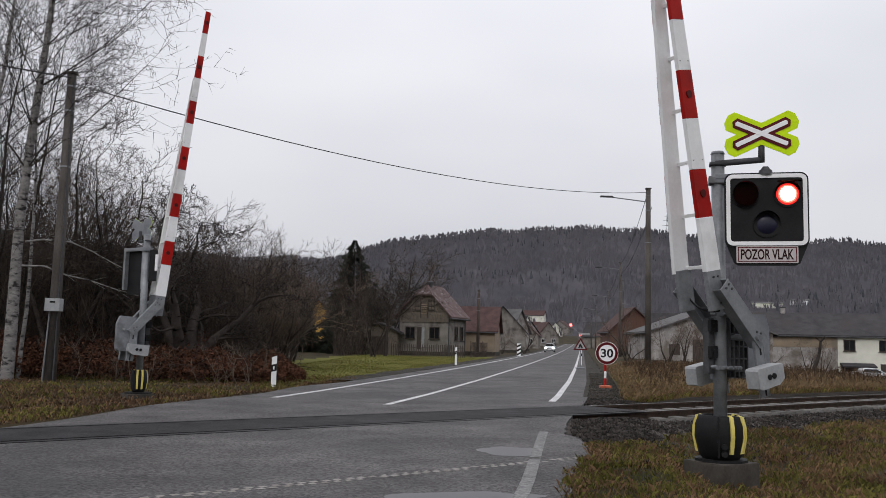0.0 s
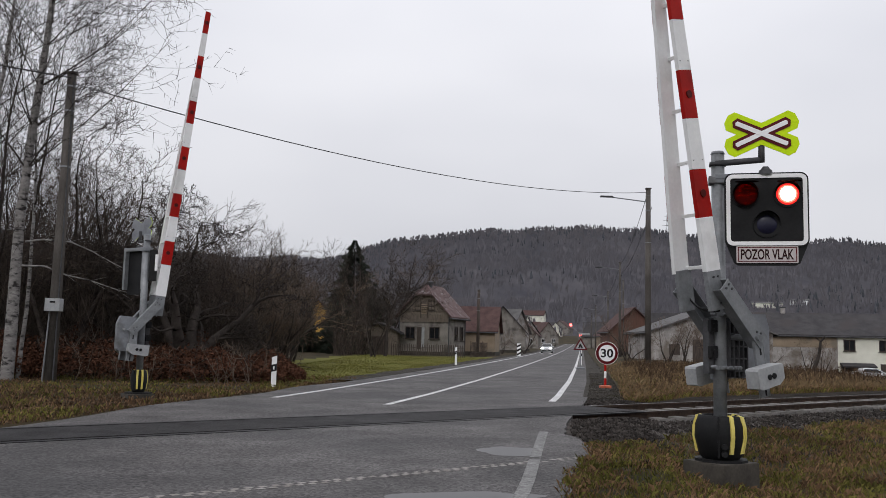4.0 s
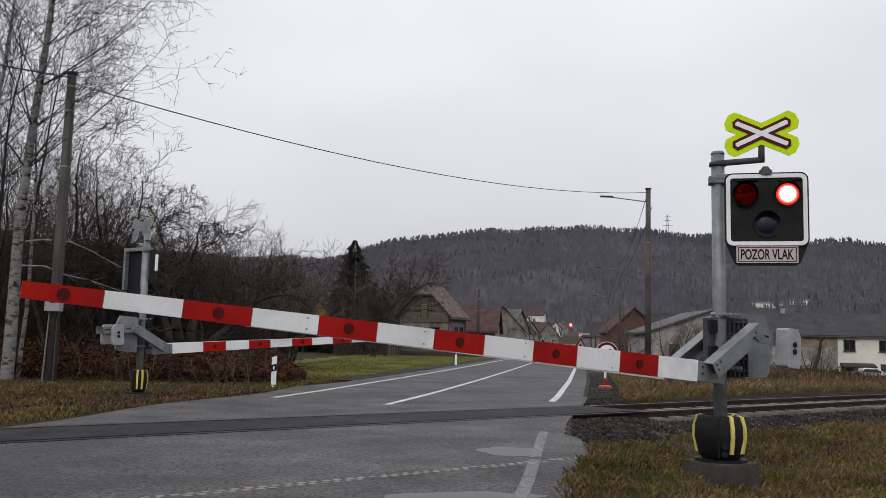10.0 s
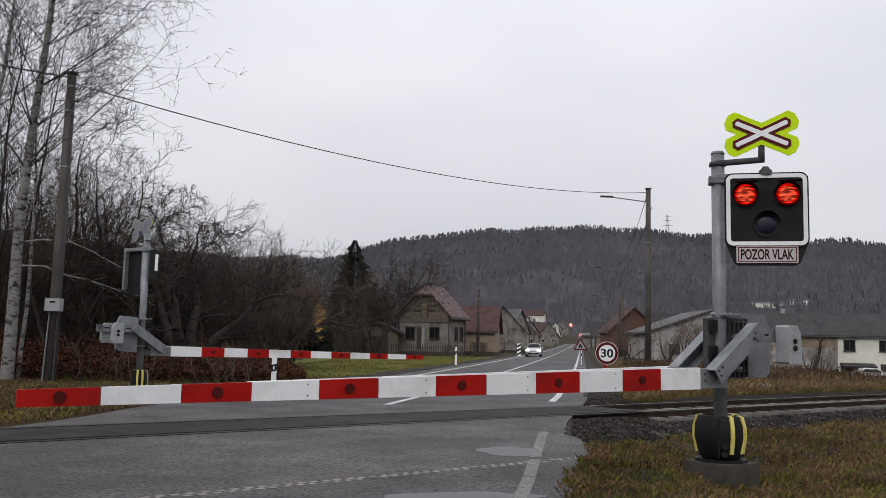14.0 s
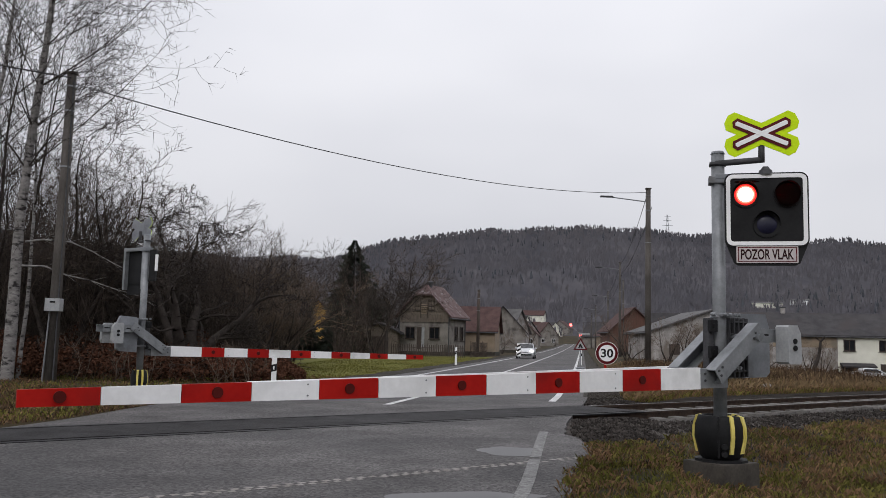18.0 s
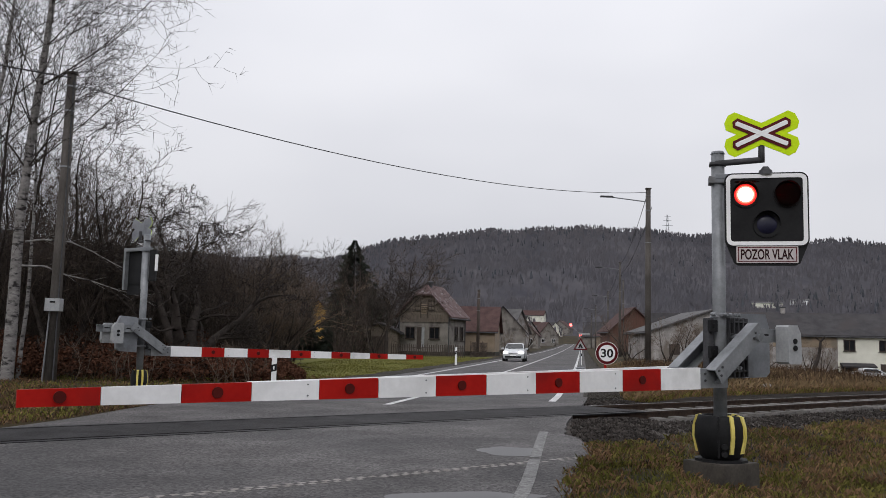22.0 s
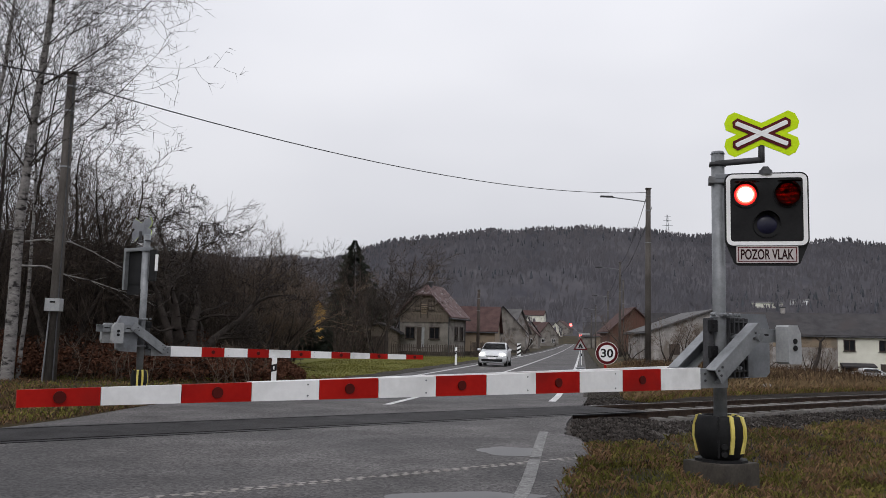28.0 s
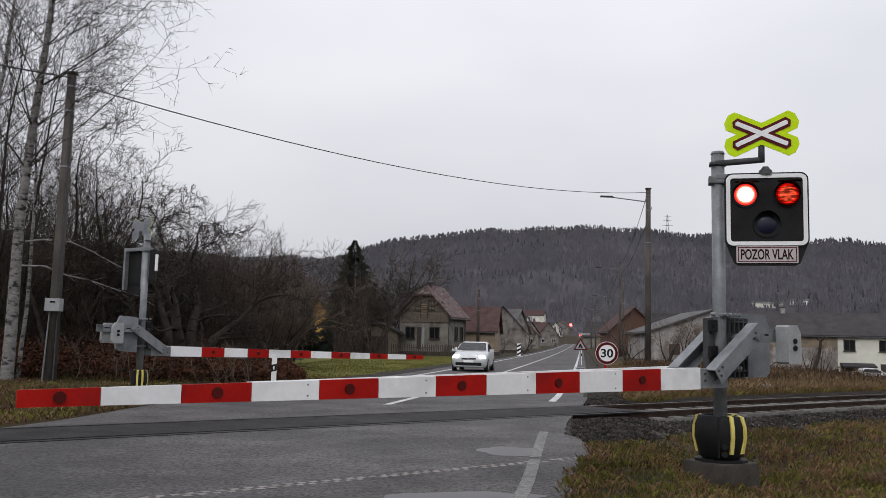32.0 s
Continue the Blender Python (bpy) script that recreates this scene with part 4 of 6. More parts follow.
PANEL_NEAR = Matrix.Rotation(-3.7013, 4, "Z") @ Matrix.Rotation(radians(-14), 4, "Z")
near_blink_glasses = warning_lights(near_barrier, PANEL_NEAR)
PANEL_FAR = Matrix.Rotation(-0.6103, 4, "Z") @ Matrix.Rotation(radians(140), 4, "Z")
far_blink_glasses = warning_lights(far_barrier, PANEL_FAR)
for bar_x in (0.12, 0.80):
    bm = B()
    box(bm, (0.07, 0.09, 0.86), PANEL_FAR, at=(bar_x, -0.04, 2.56), bevel=0.01)
    part("back_rail", bm, GALV, far_barrier, "galvanised rail on the back of the light panel")
bm = B()
box(bm, (0.62, 0.08, 0.07), PANEL_FAR, at=(0.46, -0.03, 2.94), bevel=0.02)
part("back_beam", bm, GALV, far_barrier)
bm = B()
FAR_BACK = Matrix.Rotation(-0.6103, 4, "Z")
box(bm, (0.05, 0.05, 0.33), FAR_BACK, at=(0.24, -0.08, 2.65), bevel=0.01)
part("side_plate", bm, WHITE, far_barrier, "narrow white plate beside the mast")
bm = B()
box(bm, (0.13, 0.12, 0.62), FAR_BACK, at=(0.15, 0.0, 2.60), bevel=0.02)
part("side_box", bm, BLACK, far_barrier)
# ---- the car ----
def build_car():
    e = empty("car", Matrix(), "silver-white hatchback car with lit headlights on the wet road", "car")
    W = 0.88
    # body: cross-sections from the nose (-y) to the tail, each half outline in x, z
    secs = [(-2.10, 0.70, 0.34, 0.62, 0.64), (-2.02, 0.80, 0.24, 0.74, 0.72), (-1.75, 0.87, 0.20, 0.86, 0.80), (-1.2, 0.89, 0.20, 0.96, 0.86), (-0.75, 0.89, 0.20, 1.02, 0.90),
            (0.2, 0.89, 0.20, 1.02, 0.93), (1.2, 0.89, 0.20, 1.03, 0.95), (1.85, 0.87, 0.22, 1.03, 0.95), (2.05, 0.80, 0.30, 0.98, 0.9)]
    bm = B()
    prev = None
    for y, hw, z0, z1, belt in secs:
        half = [(0.0, z0), (hw * 0.9, z0), (hw * 0.99, z0 + 0.16), (hw, (z0 + belt) / 2 + 0.05), (hw * 0.97, belt - 0.04), (hw * 0.88, z1 - 0.02), (hw * 0.5, z1 + 0.01), (0.0, z1 + 0.02)]
        ring = [bm.verts.new((x, y, z)) for x, z in half] + [bm.verts.new((-x, y, z)) for x, z in half[-2:0:-1]]
        if prev:
            for i in range(len(ring)):
                j = (i + 1) % len(ring)
                bm.faces.new((prev[i], prev[j], ring[j], ring[i]))
        else:
            bm.faces.new(ring)
        prev = ring
    bm.faces.new(prev[::-1])
    part("body", bm, CAR_WHITE, e, "silver-white painted car body", True)
    bm = B()
    prev = None
    for y, hw, z in ((-0.95, 0.80, 0.99), (-0.5, 0.76, 1.21), (-0.05, 0.70, 1.40), (0.2, 0.68, 1.46), (0.6, 0.68, 1.48), (1.2, 0.66, 1.43), (1.85, 0.72, 1.05)):
        ring = [bm.verts.new((hw, y, z - 0.05)), bm.verts.new((hw * 0.85, y, z)), bm.verts.new((-hw * 0.85, y, z)), bm.verts.new((-hw, y, z - 0.05)), bm.verts.new((-0.80, y, 0.95)), bm.verts.new((0.80, y, 0.95))]
        if prev:
            for i in range(6):
                j = (i + 1) % 6
                bm.faces.new((prev[i], prev[j], ring[j], ring[i]))
        else:
            bm.faces.new(ring)
        prev = ring
    bm.faces.new(prev[::-1])
    part("cabin", bm, CAR_WHITE, e, smooth=True)
    bm = B()
    vs = [bm.verts.new(c) for c in ((-0.74, -0.86, 1.045), (0.74, -0.86, 1.045), (0.61, -0.06, 1.41), (-0.61, -0.06, 1.41))]
    bm.faces.new(vs)
    bmesh.ops.solidify(bm, geom=bm.faces[:], thickness=0.02)
    for v in bm.verts:
        v.co += Vector((0, -0.03, 0.015))
    part("windscreen", bm, WINDOW, e, "dark glossy windscreen")
    for s in (1, -1):
        bm = B()
        vs = [bm.verts.new(c) for c in ((s * 0.805, -0.62, 1.04), (s * 0.80, 1.35, 1.04), (s * 0.70, 1.05, 1.36), (s * 0.715, 0.0, 1.36))]
        bm.faces.new(vs)
        bmesh.ops.solidify(bm, geom=bm.faces[:], thickness=0.012)
        part("side_window", bm, WINDOW, e)
        bm = B()
        box(bm, (0.20, 0.10, 0.14), at=(s * 0.98, -0.55, 1.03), bevel=0.03)
        part("wing_mirror", bm, CAR_WHITE, e)
        bm = B()
        bmesh.ops.create_uvsphere(bm, u_segments=14, v_segments=8, radius=1, matrix=Matrix.Translation((s * 0.62, -1.93, 0.70)) @ Matrix.Diagonal((0.20, 0.15, 0.115, 1)))
        part("headlight", bm, HEADLIGHT, e, "lit white headlight", True)
        bm = B()
        tube(bm, (s * 0.62, -2.04, 0.40), (s * 0.62, -2.10, 0.40), 0.06, n=10)
        part("fog_lamp", bm, CHROME, e)
    bm = B()
    box(bm, (0.74, 0.05, 0.10), at=(0, -2.075, 0.61), bevel=0.02)
    g = part("grille", bm, BLACK, e, "black radiator grille")
    bm = B()
    box(bm, (1.30, 0.06, 0.17), at=(0, -2.075, 0.37), bevel=0.03)
    part("air_intake", bm, BLACK, e, "wide black lower air intake")
    bm = B()
    box(bm, (1.34, 0.05, 0.035), at=(0, -2.09, 0.27), bevel=0.01)
    part("bumper_lip", bm, CAR_WHITE, e)
    bm = B()
    tube(bm, (-0.50, -0.98, 1.03), (0.10, -0.92, 1.05), 0.012, n=6)
    part("wiper", bm, BLACK, e)
    bm = B()
    box(bm, (0.50, 0.02, 0.11), at=(0, -2.125, 0.50), bevel=0.005)
    part("number_plate", bm, WHITE, e, "white number plate")
    bm = B()
    bmesh.ops.create_uvsphere(bm, u_segments=10, v_segments=6, radius=0.05, matrix=Matrix.Translation((0, -2.105, 0.66)) @ Matrix.Diagonal((1, 0.3, 1, 1)))
    part("badge", bm, CHROME, e)
    for x in (-0.80, 0.80):
        for y in (-1.28, 1.32):
            wh = new("wheel")
            wh.parent = e
            wh.matrix_basis = Matrix.Translation((x, y, 0.31))
            bm = B()
            tube(bm, (-0.1, 0, 0), (0.1, 0, 0), 0.31, n=20)
            part("tyre", bm, TYRE, wh)
            bm = B()
            tube(bm, (-0.105, 0, 0), (0.105, 0, 0), 0.20, n=12)
            part("rim", bm, CHROME, wh)
    return e


car = build_car()
# a small hatchback: bring the parts to its size
CAR_SIZE = 0.88
done = set()
for ob in car.children_recursive:
    ob.matrix_basis.translation = ob.matrix_basis.translation * CAR_SIZE
    if ob.data and ob.data.name not in done:
        done.add(ob.data.name)
        ob.data.transform(Matrix.Scale(CAR_SIZE, 4))


def car_pose(y):
    x = road_x(y) - 1.5
    return Matrix.Translation((x, y, 2.3e-5 * y * y)) @ Matrix.Rotation(-math.atan2(road_x(y + 3) - road_x(y - 3), 6), 4, "Z")


CAR_Y = [(0.0, 133.0), (3.0, 124.8), (5.5, 118.0), (7.0, 112.6), (9.0, 105.3), (11.0, 98.5), (13.0, 92.3), (14.5, 88.0), (17.0, 80.4), (19.0, 73.5), (21.0, 67.0), (23.0, 61.4), (25.0, 56.6), (28.0, 49.5), (30.0, 44.6), (31.0, 42.2), (32.0, 40.0)]
CAR_ROWS = [(t, car_pose(y)) for t, y in CAR_Y]


# ---- poles, lamps and wires ----
def pole(name, x, y, h, r, lean, label, lamp=None, z=None, shaft=None):
    z = land(x, y) - 0.25 if z is None else z
    e = empty(name, Matrix.Translation((x, y, z)) @ pose(0, 0, 0, 0, lean, 0), label, "street lamp" if lamp else "utility pole", "poles along the road")
    bm = B()
    tube(bm, (0, 0, 0), (0, 0, h), r, r * 0.72, 14)
    part("shaft", bm, shaft or POLE, e, smooth=True)
    bm = B()
    box(bm, (r * 1.7, r * 1.7, 0.06), at=(0, 0, h + 0.03), bevel=0.01)
    part("cap", bm, POLE, e)
    for k in (0.96, 0.88, 0.70):
        bm = B()
        tube(bm, (0, 0, h * k - 0.02), (0, 0, h * k + 0.02), r * (1 - 0.28 * k) + 0.012, n=14)
        part("band", bm, GALV, e)
    if lamp:
        L, up = lamp
        bm = B()
        tube(bm, (0, 0, h - 0.75), (-L, 0, h - 0.75 + up), 0.035, 0.03, 8)
        part("lamp_arm", bm, GALV, e)
        bm = B()
        box(bm, (0.75, 0.22, 0.09), at=(-L - 0.3, 0, h - 0.72 + up), bevel=0.03)
        part("lamp_head", bm, DARK_CASE, e, "dark grey street lamp head")
    return e


left_pole = pole("utility_pole", -9.82, 22.3, 8.2, 0.155, 0.15, "tall dark concrete utility pole with a small white cabinet")
bm = B()
box(bm, (0.38, 0.24, 0.32), at=(0.10, -0.30, 2.17), bevel=0.02)
cab = part("cabinet", bm, LIGHT_GREY, left_pole, "small white meter cabinet")
bm = B()
box(bm, (0.13, 0.02, 0.04), at=(0.11, -0.425, 2.24))
part("vent", bm, BLACK, cab)
bm = B()
tube(bm, (-0.13, -0.17, 0.1), (-0.05, -0.18, 2.1), 0.02, n=6)
part("conduit", bm, GALV, left_pole)
bm = B()
tube(bm, (0.13, -0.13, 0.1), (0.10, -0.09, 8.0), 0.018, n=6)
part("down_cable", bm, CABLE, left_pole)
POLES = [(11.75, 50.0, 10.4, 0.19, (2.1, 0.22)), (18.3, 90.0, 9.9, 0.15, (1.9, 0.2)), (23.9, 126.0, 9.0, 0.14, (1.6, 0.15)), (29.0, 165.0, 8.6, 0.14, (1.5, 0.1)),
         (35.0, 205.0, 8.4, 0.14, (1.5, 0.1)), (41.5, 250.0, 8.2, 0.14, (1.5, 0.1)), (47.0, 290.0, 8.0, 0.14, (1.5, 0.1))]
for i, (x, y, h, r, l) in enumerate(POLES):
    pole("street_lamp", x, y, h, r, 0.25 if i == 0 else 0, "grey concrete street lamp pole beside the road", l)
pole("utility_pole", 3.45, 82.0, 6.4, 0.17, 0, "dark wooden pole in front of the houses", shaft=WOOD_DARK)
pole("utility_pole", 23.2, 112.0, 9.6, 0.13, 0, "thin dark utility pole with a cross-arm")


def wire(a, b, sag, r, label, n=24):
    a, b = Vector(a), Vector(b)
    cu = bpy.data.curves.new("wire", "CURVE")
    cu.dimensions, cu.bevel_depth, cu.bevel_resolution = "3D", r, 1
    sp = cu.splines.new("POLY")
    sp.points.add(n)
    for i in range(n + 1):
        t = i / n
        p = a.lerp(b, t) - Vector((0, 0, sag * 4 * t * (1 - t)))
        sp.points[i].co = (*p, 1)
    cu.materials.append(CABLE)
    ob = new("wire", cu)
    return tagged(ob, label, "cable", "overhead wires")


wire((-9.74, 22.2, 7.7), (11.75, 50.0, 10.2), 0.88, 0.016, "black overhead cable slung across the road")
wire((-9.78, 22.2, 7.85), (-30, 6.0, 8.4), 0.35, 0.022, "black overhead cable leading away from the pole")
for k in range(len(POLES) - 1):
    a, b = POLES[k], POLES[k + 1]
    for dx, dz in ((0.0, -0.2), (0.25, -1.0)):
        wire((a[0] + dx, a[1], a[2] + land(a[0], a[1]) - 0.3 + dz), (b[0] + dx, b[1], b[2] + land(b[0], b[1]) - 0.3 + dz), 0.6, 0.018, "thin overhead wire between the lamp poles", 12)


# ---- signs ----
def delineator(x, y, h):
    e = empty("delineator_post", Matrix.Translation((x, y, land(x, y) - 0.05)), "white plastic roadside post with a black band", "delineator", "delineator posts")
    bm = B()
    prism(bm, [(-0.06, 0), (0.06, 0), (0.06, h), (-0.06, h - 0.04)], 0.08, Matrix.Translation((0, -0.04, 0)))
    part("post", bm, WHITE, e)
    bm = B()
    prism(bm, [(-0.066, h - 0.42), (0.066, h - 0.38), (0.066, h - 0.20), (-0.066, h - 0.24)], 0.088, Matrix.Translation((0, -0.044, 0)))
    b = part("black_band", bm, BLACK, e)
    bm = B()
    box(bm, (0.035, 0.01, 0.09), at=(0, -0.05, h - 0.31))
    part("reflector", bm, WHITE, b)


delineator(-4.30, 22.9, 0.82)
delineator(0.86, 49.0, 1.05)
delineator(8.9, 56.0, 1.0)


def disc(bm, m, r, depth, n=40):
    prism(bm, [(r * math.cos(2 * math.pi * i / n), r * math.sin(2 * math.pi * i / n)) for i in range(n)], depth, m)


def speed_sign(x, y):
    e = empty("speed_limit_sign", Matrix.Translation((x, y, land(x, y))), "portable round 30 speed-limit sign on an orange foot", "road sign")
    bm = B()
    box(bm, (0.30, 0.40, 0.09), at=(0, 0, 0.05), bevel=0.03)
    part("foot", bm, ORANGE, e, "orange rubber foot")
    for i in range(6):
        bm = B()
        box(bm, (0.06, 0.06, 0.20), at=(0, 0, 0.2 + 0.2 * i))
        part("pole_section", bm, WHITE if i % 2 else ARM_RED, e)
    c = Matrix.Translation((0.04, -0.05, 1.02))
    bm = B()
    disc(bm, c, 0.33, 0.01)
    part("disc", bm, WHITE, e, "white disc reading 30")
    bm = B()
    disc(bm, c @ Matrix.Translation((0, -0.008, 0)), 0.318, 0.006)
    part("red_ring", bm, SIGN_RED, e, "dark red ring")
    bm = B()
    disc(bm, c @ Matrix.Translation((0, -0.016, 0)), 0.238, 0.006)
    part("field", bm, WHITE, e)
    text_part("30", 0.36, 0.25, c @ Matrix.Translation((0, -0.020, 0)), BLACK, e)


speed_sign(4.78, 25.6)


def works_sign(x, y):
    e = empty("roadworks_sign", Matrix.Translation((x, y, land(x, y))), "red-edged triangular roadworks sign on a stand", "road sign")
    bm = B()
    box(bm, (0.45, 0.4, 0.08), at=(0, 0, 0.04), bevel=0.02)
    part("foot", bm, GALV, e)
    bm = B()
    tube(bm, (0, 0, 0.05), (0, 0, 1.9), 0.03, n=8)
    part("pole", bm, GALV, e)
    c = Matrix.Translation((0, -0.05, 1.0))
    bm = B()
    prism(bm, [(-0.38, 0), (0.38, 0), (0, 0.66)], 0.01, c)
    part("triangle", bm, SIGN_RED, e, "red triangle")
    bm = B()
    prism(bm, [(-0.26, 0.07), (0.26, 0.07), (0, 0.52)], 0.008, c @ Matrix.Translation((0, -0.006, 0)))
    part("field", bm, LIGHT_GREY, e)
    bm = B()
    prism(bm, [(-0.13, 0.10), (-0.05, 0.10), (0.0, 0.19), (0.05, 0.10), (0.13, 0.10), (0.03, 0.32), (-0.04, 0.34)], 0.006, c @ Matrix.Translation((0, -0.012, 0)))
    part("pictogram", bm, BLACK, e)
    bm = B()
    box(bm, (0.6, 0.02, 0.11), at=(0.2, -0.05, 1.86), bevel=0.01)
    part("plate", bm, LIGHT_GREY, e, "blank white plate above the triangle")


works_sign(7.45, 47.0)


def flash_stand(x, y):
    """A roadworks stand with two red flash lamps, far down the road."""
    z = land(x, y)
    e = empty("flash_lamp_stand", Matrix.Translation((x, y, z)), "roadworks stand with two red flash lamps", "warning lamp")
    bm = B()
    tube(bm, (0, 0, 0), (0, 0, 5.5), 0.08, n=6)
    tube(bm, (-3.1, 0, 7.0), (0.6, 0, 3.4), 0.07, n=6)
    part("frame", bm, GALV, e)
    out = []
    for dx, dz in ((-3.0, 7.0), (0.5, 3.4)):
        bm = B()
        tube(bm, (dx, -0.2, dz), (dx, 0.1, dz), 0.5, n=16)
        lamp = part("lamp", bm, FLASH_RED, e, "red flash lamp")
        # added disc covers the ever-lit lamp, so that it seems to go out
        bm = B()
        disc(bm, Matrix.Translation((0, 0, -0.62)), 0.62, 0.03, 20)
        sh = part("shutter", bm, DARK_CASE, e, "added dark disc that hides the flash lamp between flashes")
        out.append((sh, Matrix.Translation((dx, -0.27, dz + 0.62))))
    return out


flash_blink_discs = flash_stand(49.9, 318.0)


def chevron_board(x, y):
    e = empty("chevron_board", Matrix.Translation((x, y, land(x, y))) @ pose(0, 0, 0, 0, 0, 8), "black and white striped road-edge board", "road sign")
    bm = B()
    box(bm, (0.32, 0.03, 1.1), at=(0, 0, 0.75))
    part("board", bm, WHITE, e)
    for k in range(3):
        bm = B()
        prism(bm, [(-0.16, 0.25 + 0.34 * k), (0.16, 0.42 + 0.34 * k), (0.16, 0.58 + 0.34 * k), (-0.16, 0.41 + 0.34 * k)], 0.006, Matrix.Translation((0, -0.022, 0)))
        part("black_stripe", bm, BLACK, e)
    bm = B()
    tube(bm, (0, 0.03, -0.1), (0, 0.03, 1.4), 0.03, n=8)
    part("post", bm, GALV, e)


chevron_board(6.65, 75.0)


def marker_stone(x, y):
    """A small worn stone beside the track."""
    bm = B()
    box(bm, (0.22, 0.16, 0.16), Matrix.Translation((x, y, land(x, y) + 0.02)) @ pose(0, 0, 0, 4, -6, 30), bevel=0.035)
    tagged(part("marker_stone", bm, STONEWALL), "small pale worn stone lying beside the track", "stone")


marker_stone(10.08, 27.29)


def dead_trunk(x, y):
    """A bare bent trunk, broken off at the top."""
    e = empty("dead_trunk", Matrix.Translation((x, y, land(x, y) - 0.1)), "dark bent dead tree trunk before the barn", "tree")
    out = ([], [])
    line = [Vector(c) for c in ((-0.35, 0, 0), (-0.3, 0, 0.55), (-0.05, 0, 1.1), (0.12, 0, 1.7), (0.2, 0, 2.4), (0.5, 0, 2.75))]
    for k, (a, b) in enumerate(zip(line, line[1:])):
        tubes_to(*out, a, b, 0.17 - 0.022 * k, 0.15 - 0.022 * k, 7)
    link_mesh("trunk", *out, BARK, e, smooth=True)
    out = ([], [])
    tubes_to(*out, line[4], line[4] + Vector((-0.3, 0.1, 0.3)), 0.05, 0.02, 5)
    link_mesh("limb", *out, BARK, e)


dead_trunk(25.69, 60.0)


# ---- houses ----
def window(e, m, w, h, bars=1, frame_mat=WHITE):
    """A window set in a wall; m: its middle on the wall's face, -y outward."""
    win = new("window")
    win.parent = e
    win.matrix_basis = m
    bm = B()
    box(bm, (w, 0.04, h), at=(0, 0.02, 0))
    part("pane", bm, WINDOW, win)
    bm = B()
    t = 0.07
    for sx in (-1, 1):
        box(bm, (t, 0.07, h + t), at=(sx * w / 2, 0, 0))
    for sz in (-1, 1):
        box(bm, (w + t, 0.07, t), at=(0, 0, sz * h / 2))
    for i in range(bars):
        box(bm, (0.05, 0.06, h), at=(-w / 2 + w * (i + 1) / (bars + 1), 0, 0))
    part("window_frame", bm, frame_mat, win)
    bm = B()
    box(bm, (w + 0.2, 0.14, 0.05), at=(0, -0.03, -h / 2 - 0.06))
    part("sill", bm, CONCRETE, win)
    return win


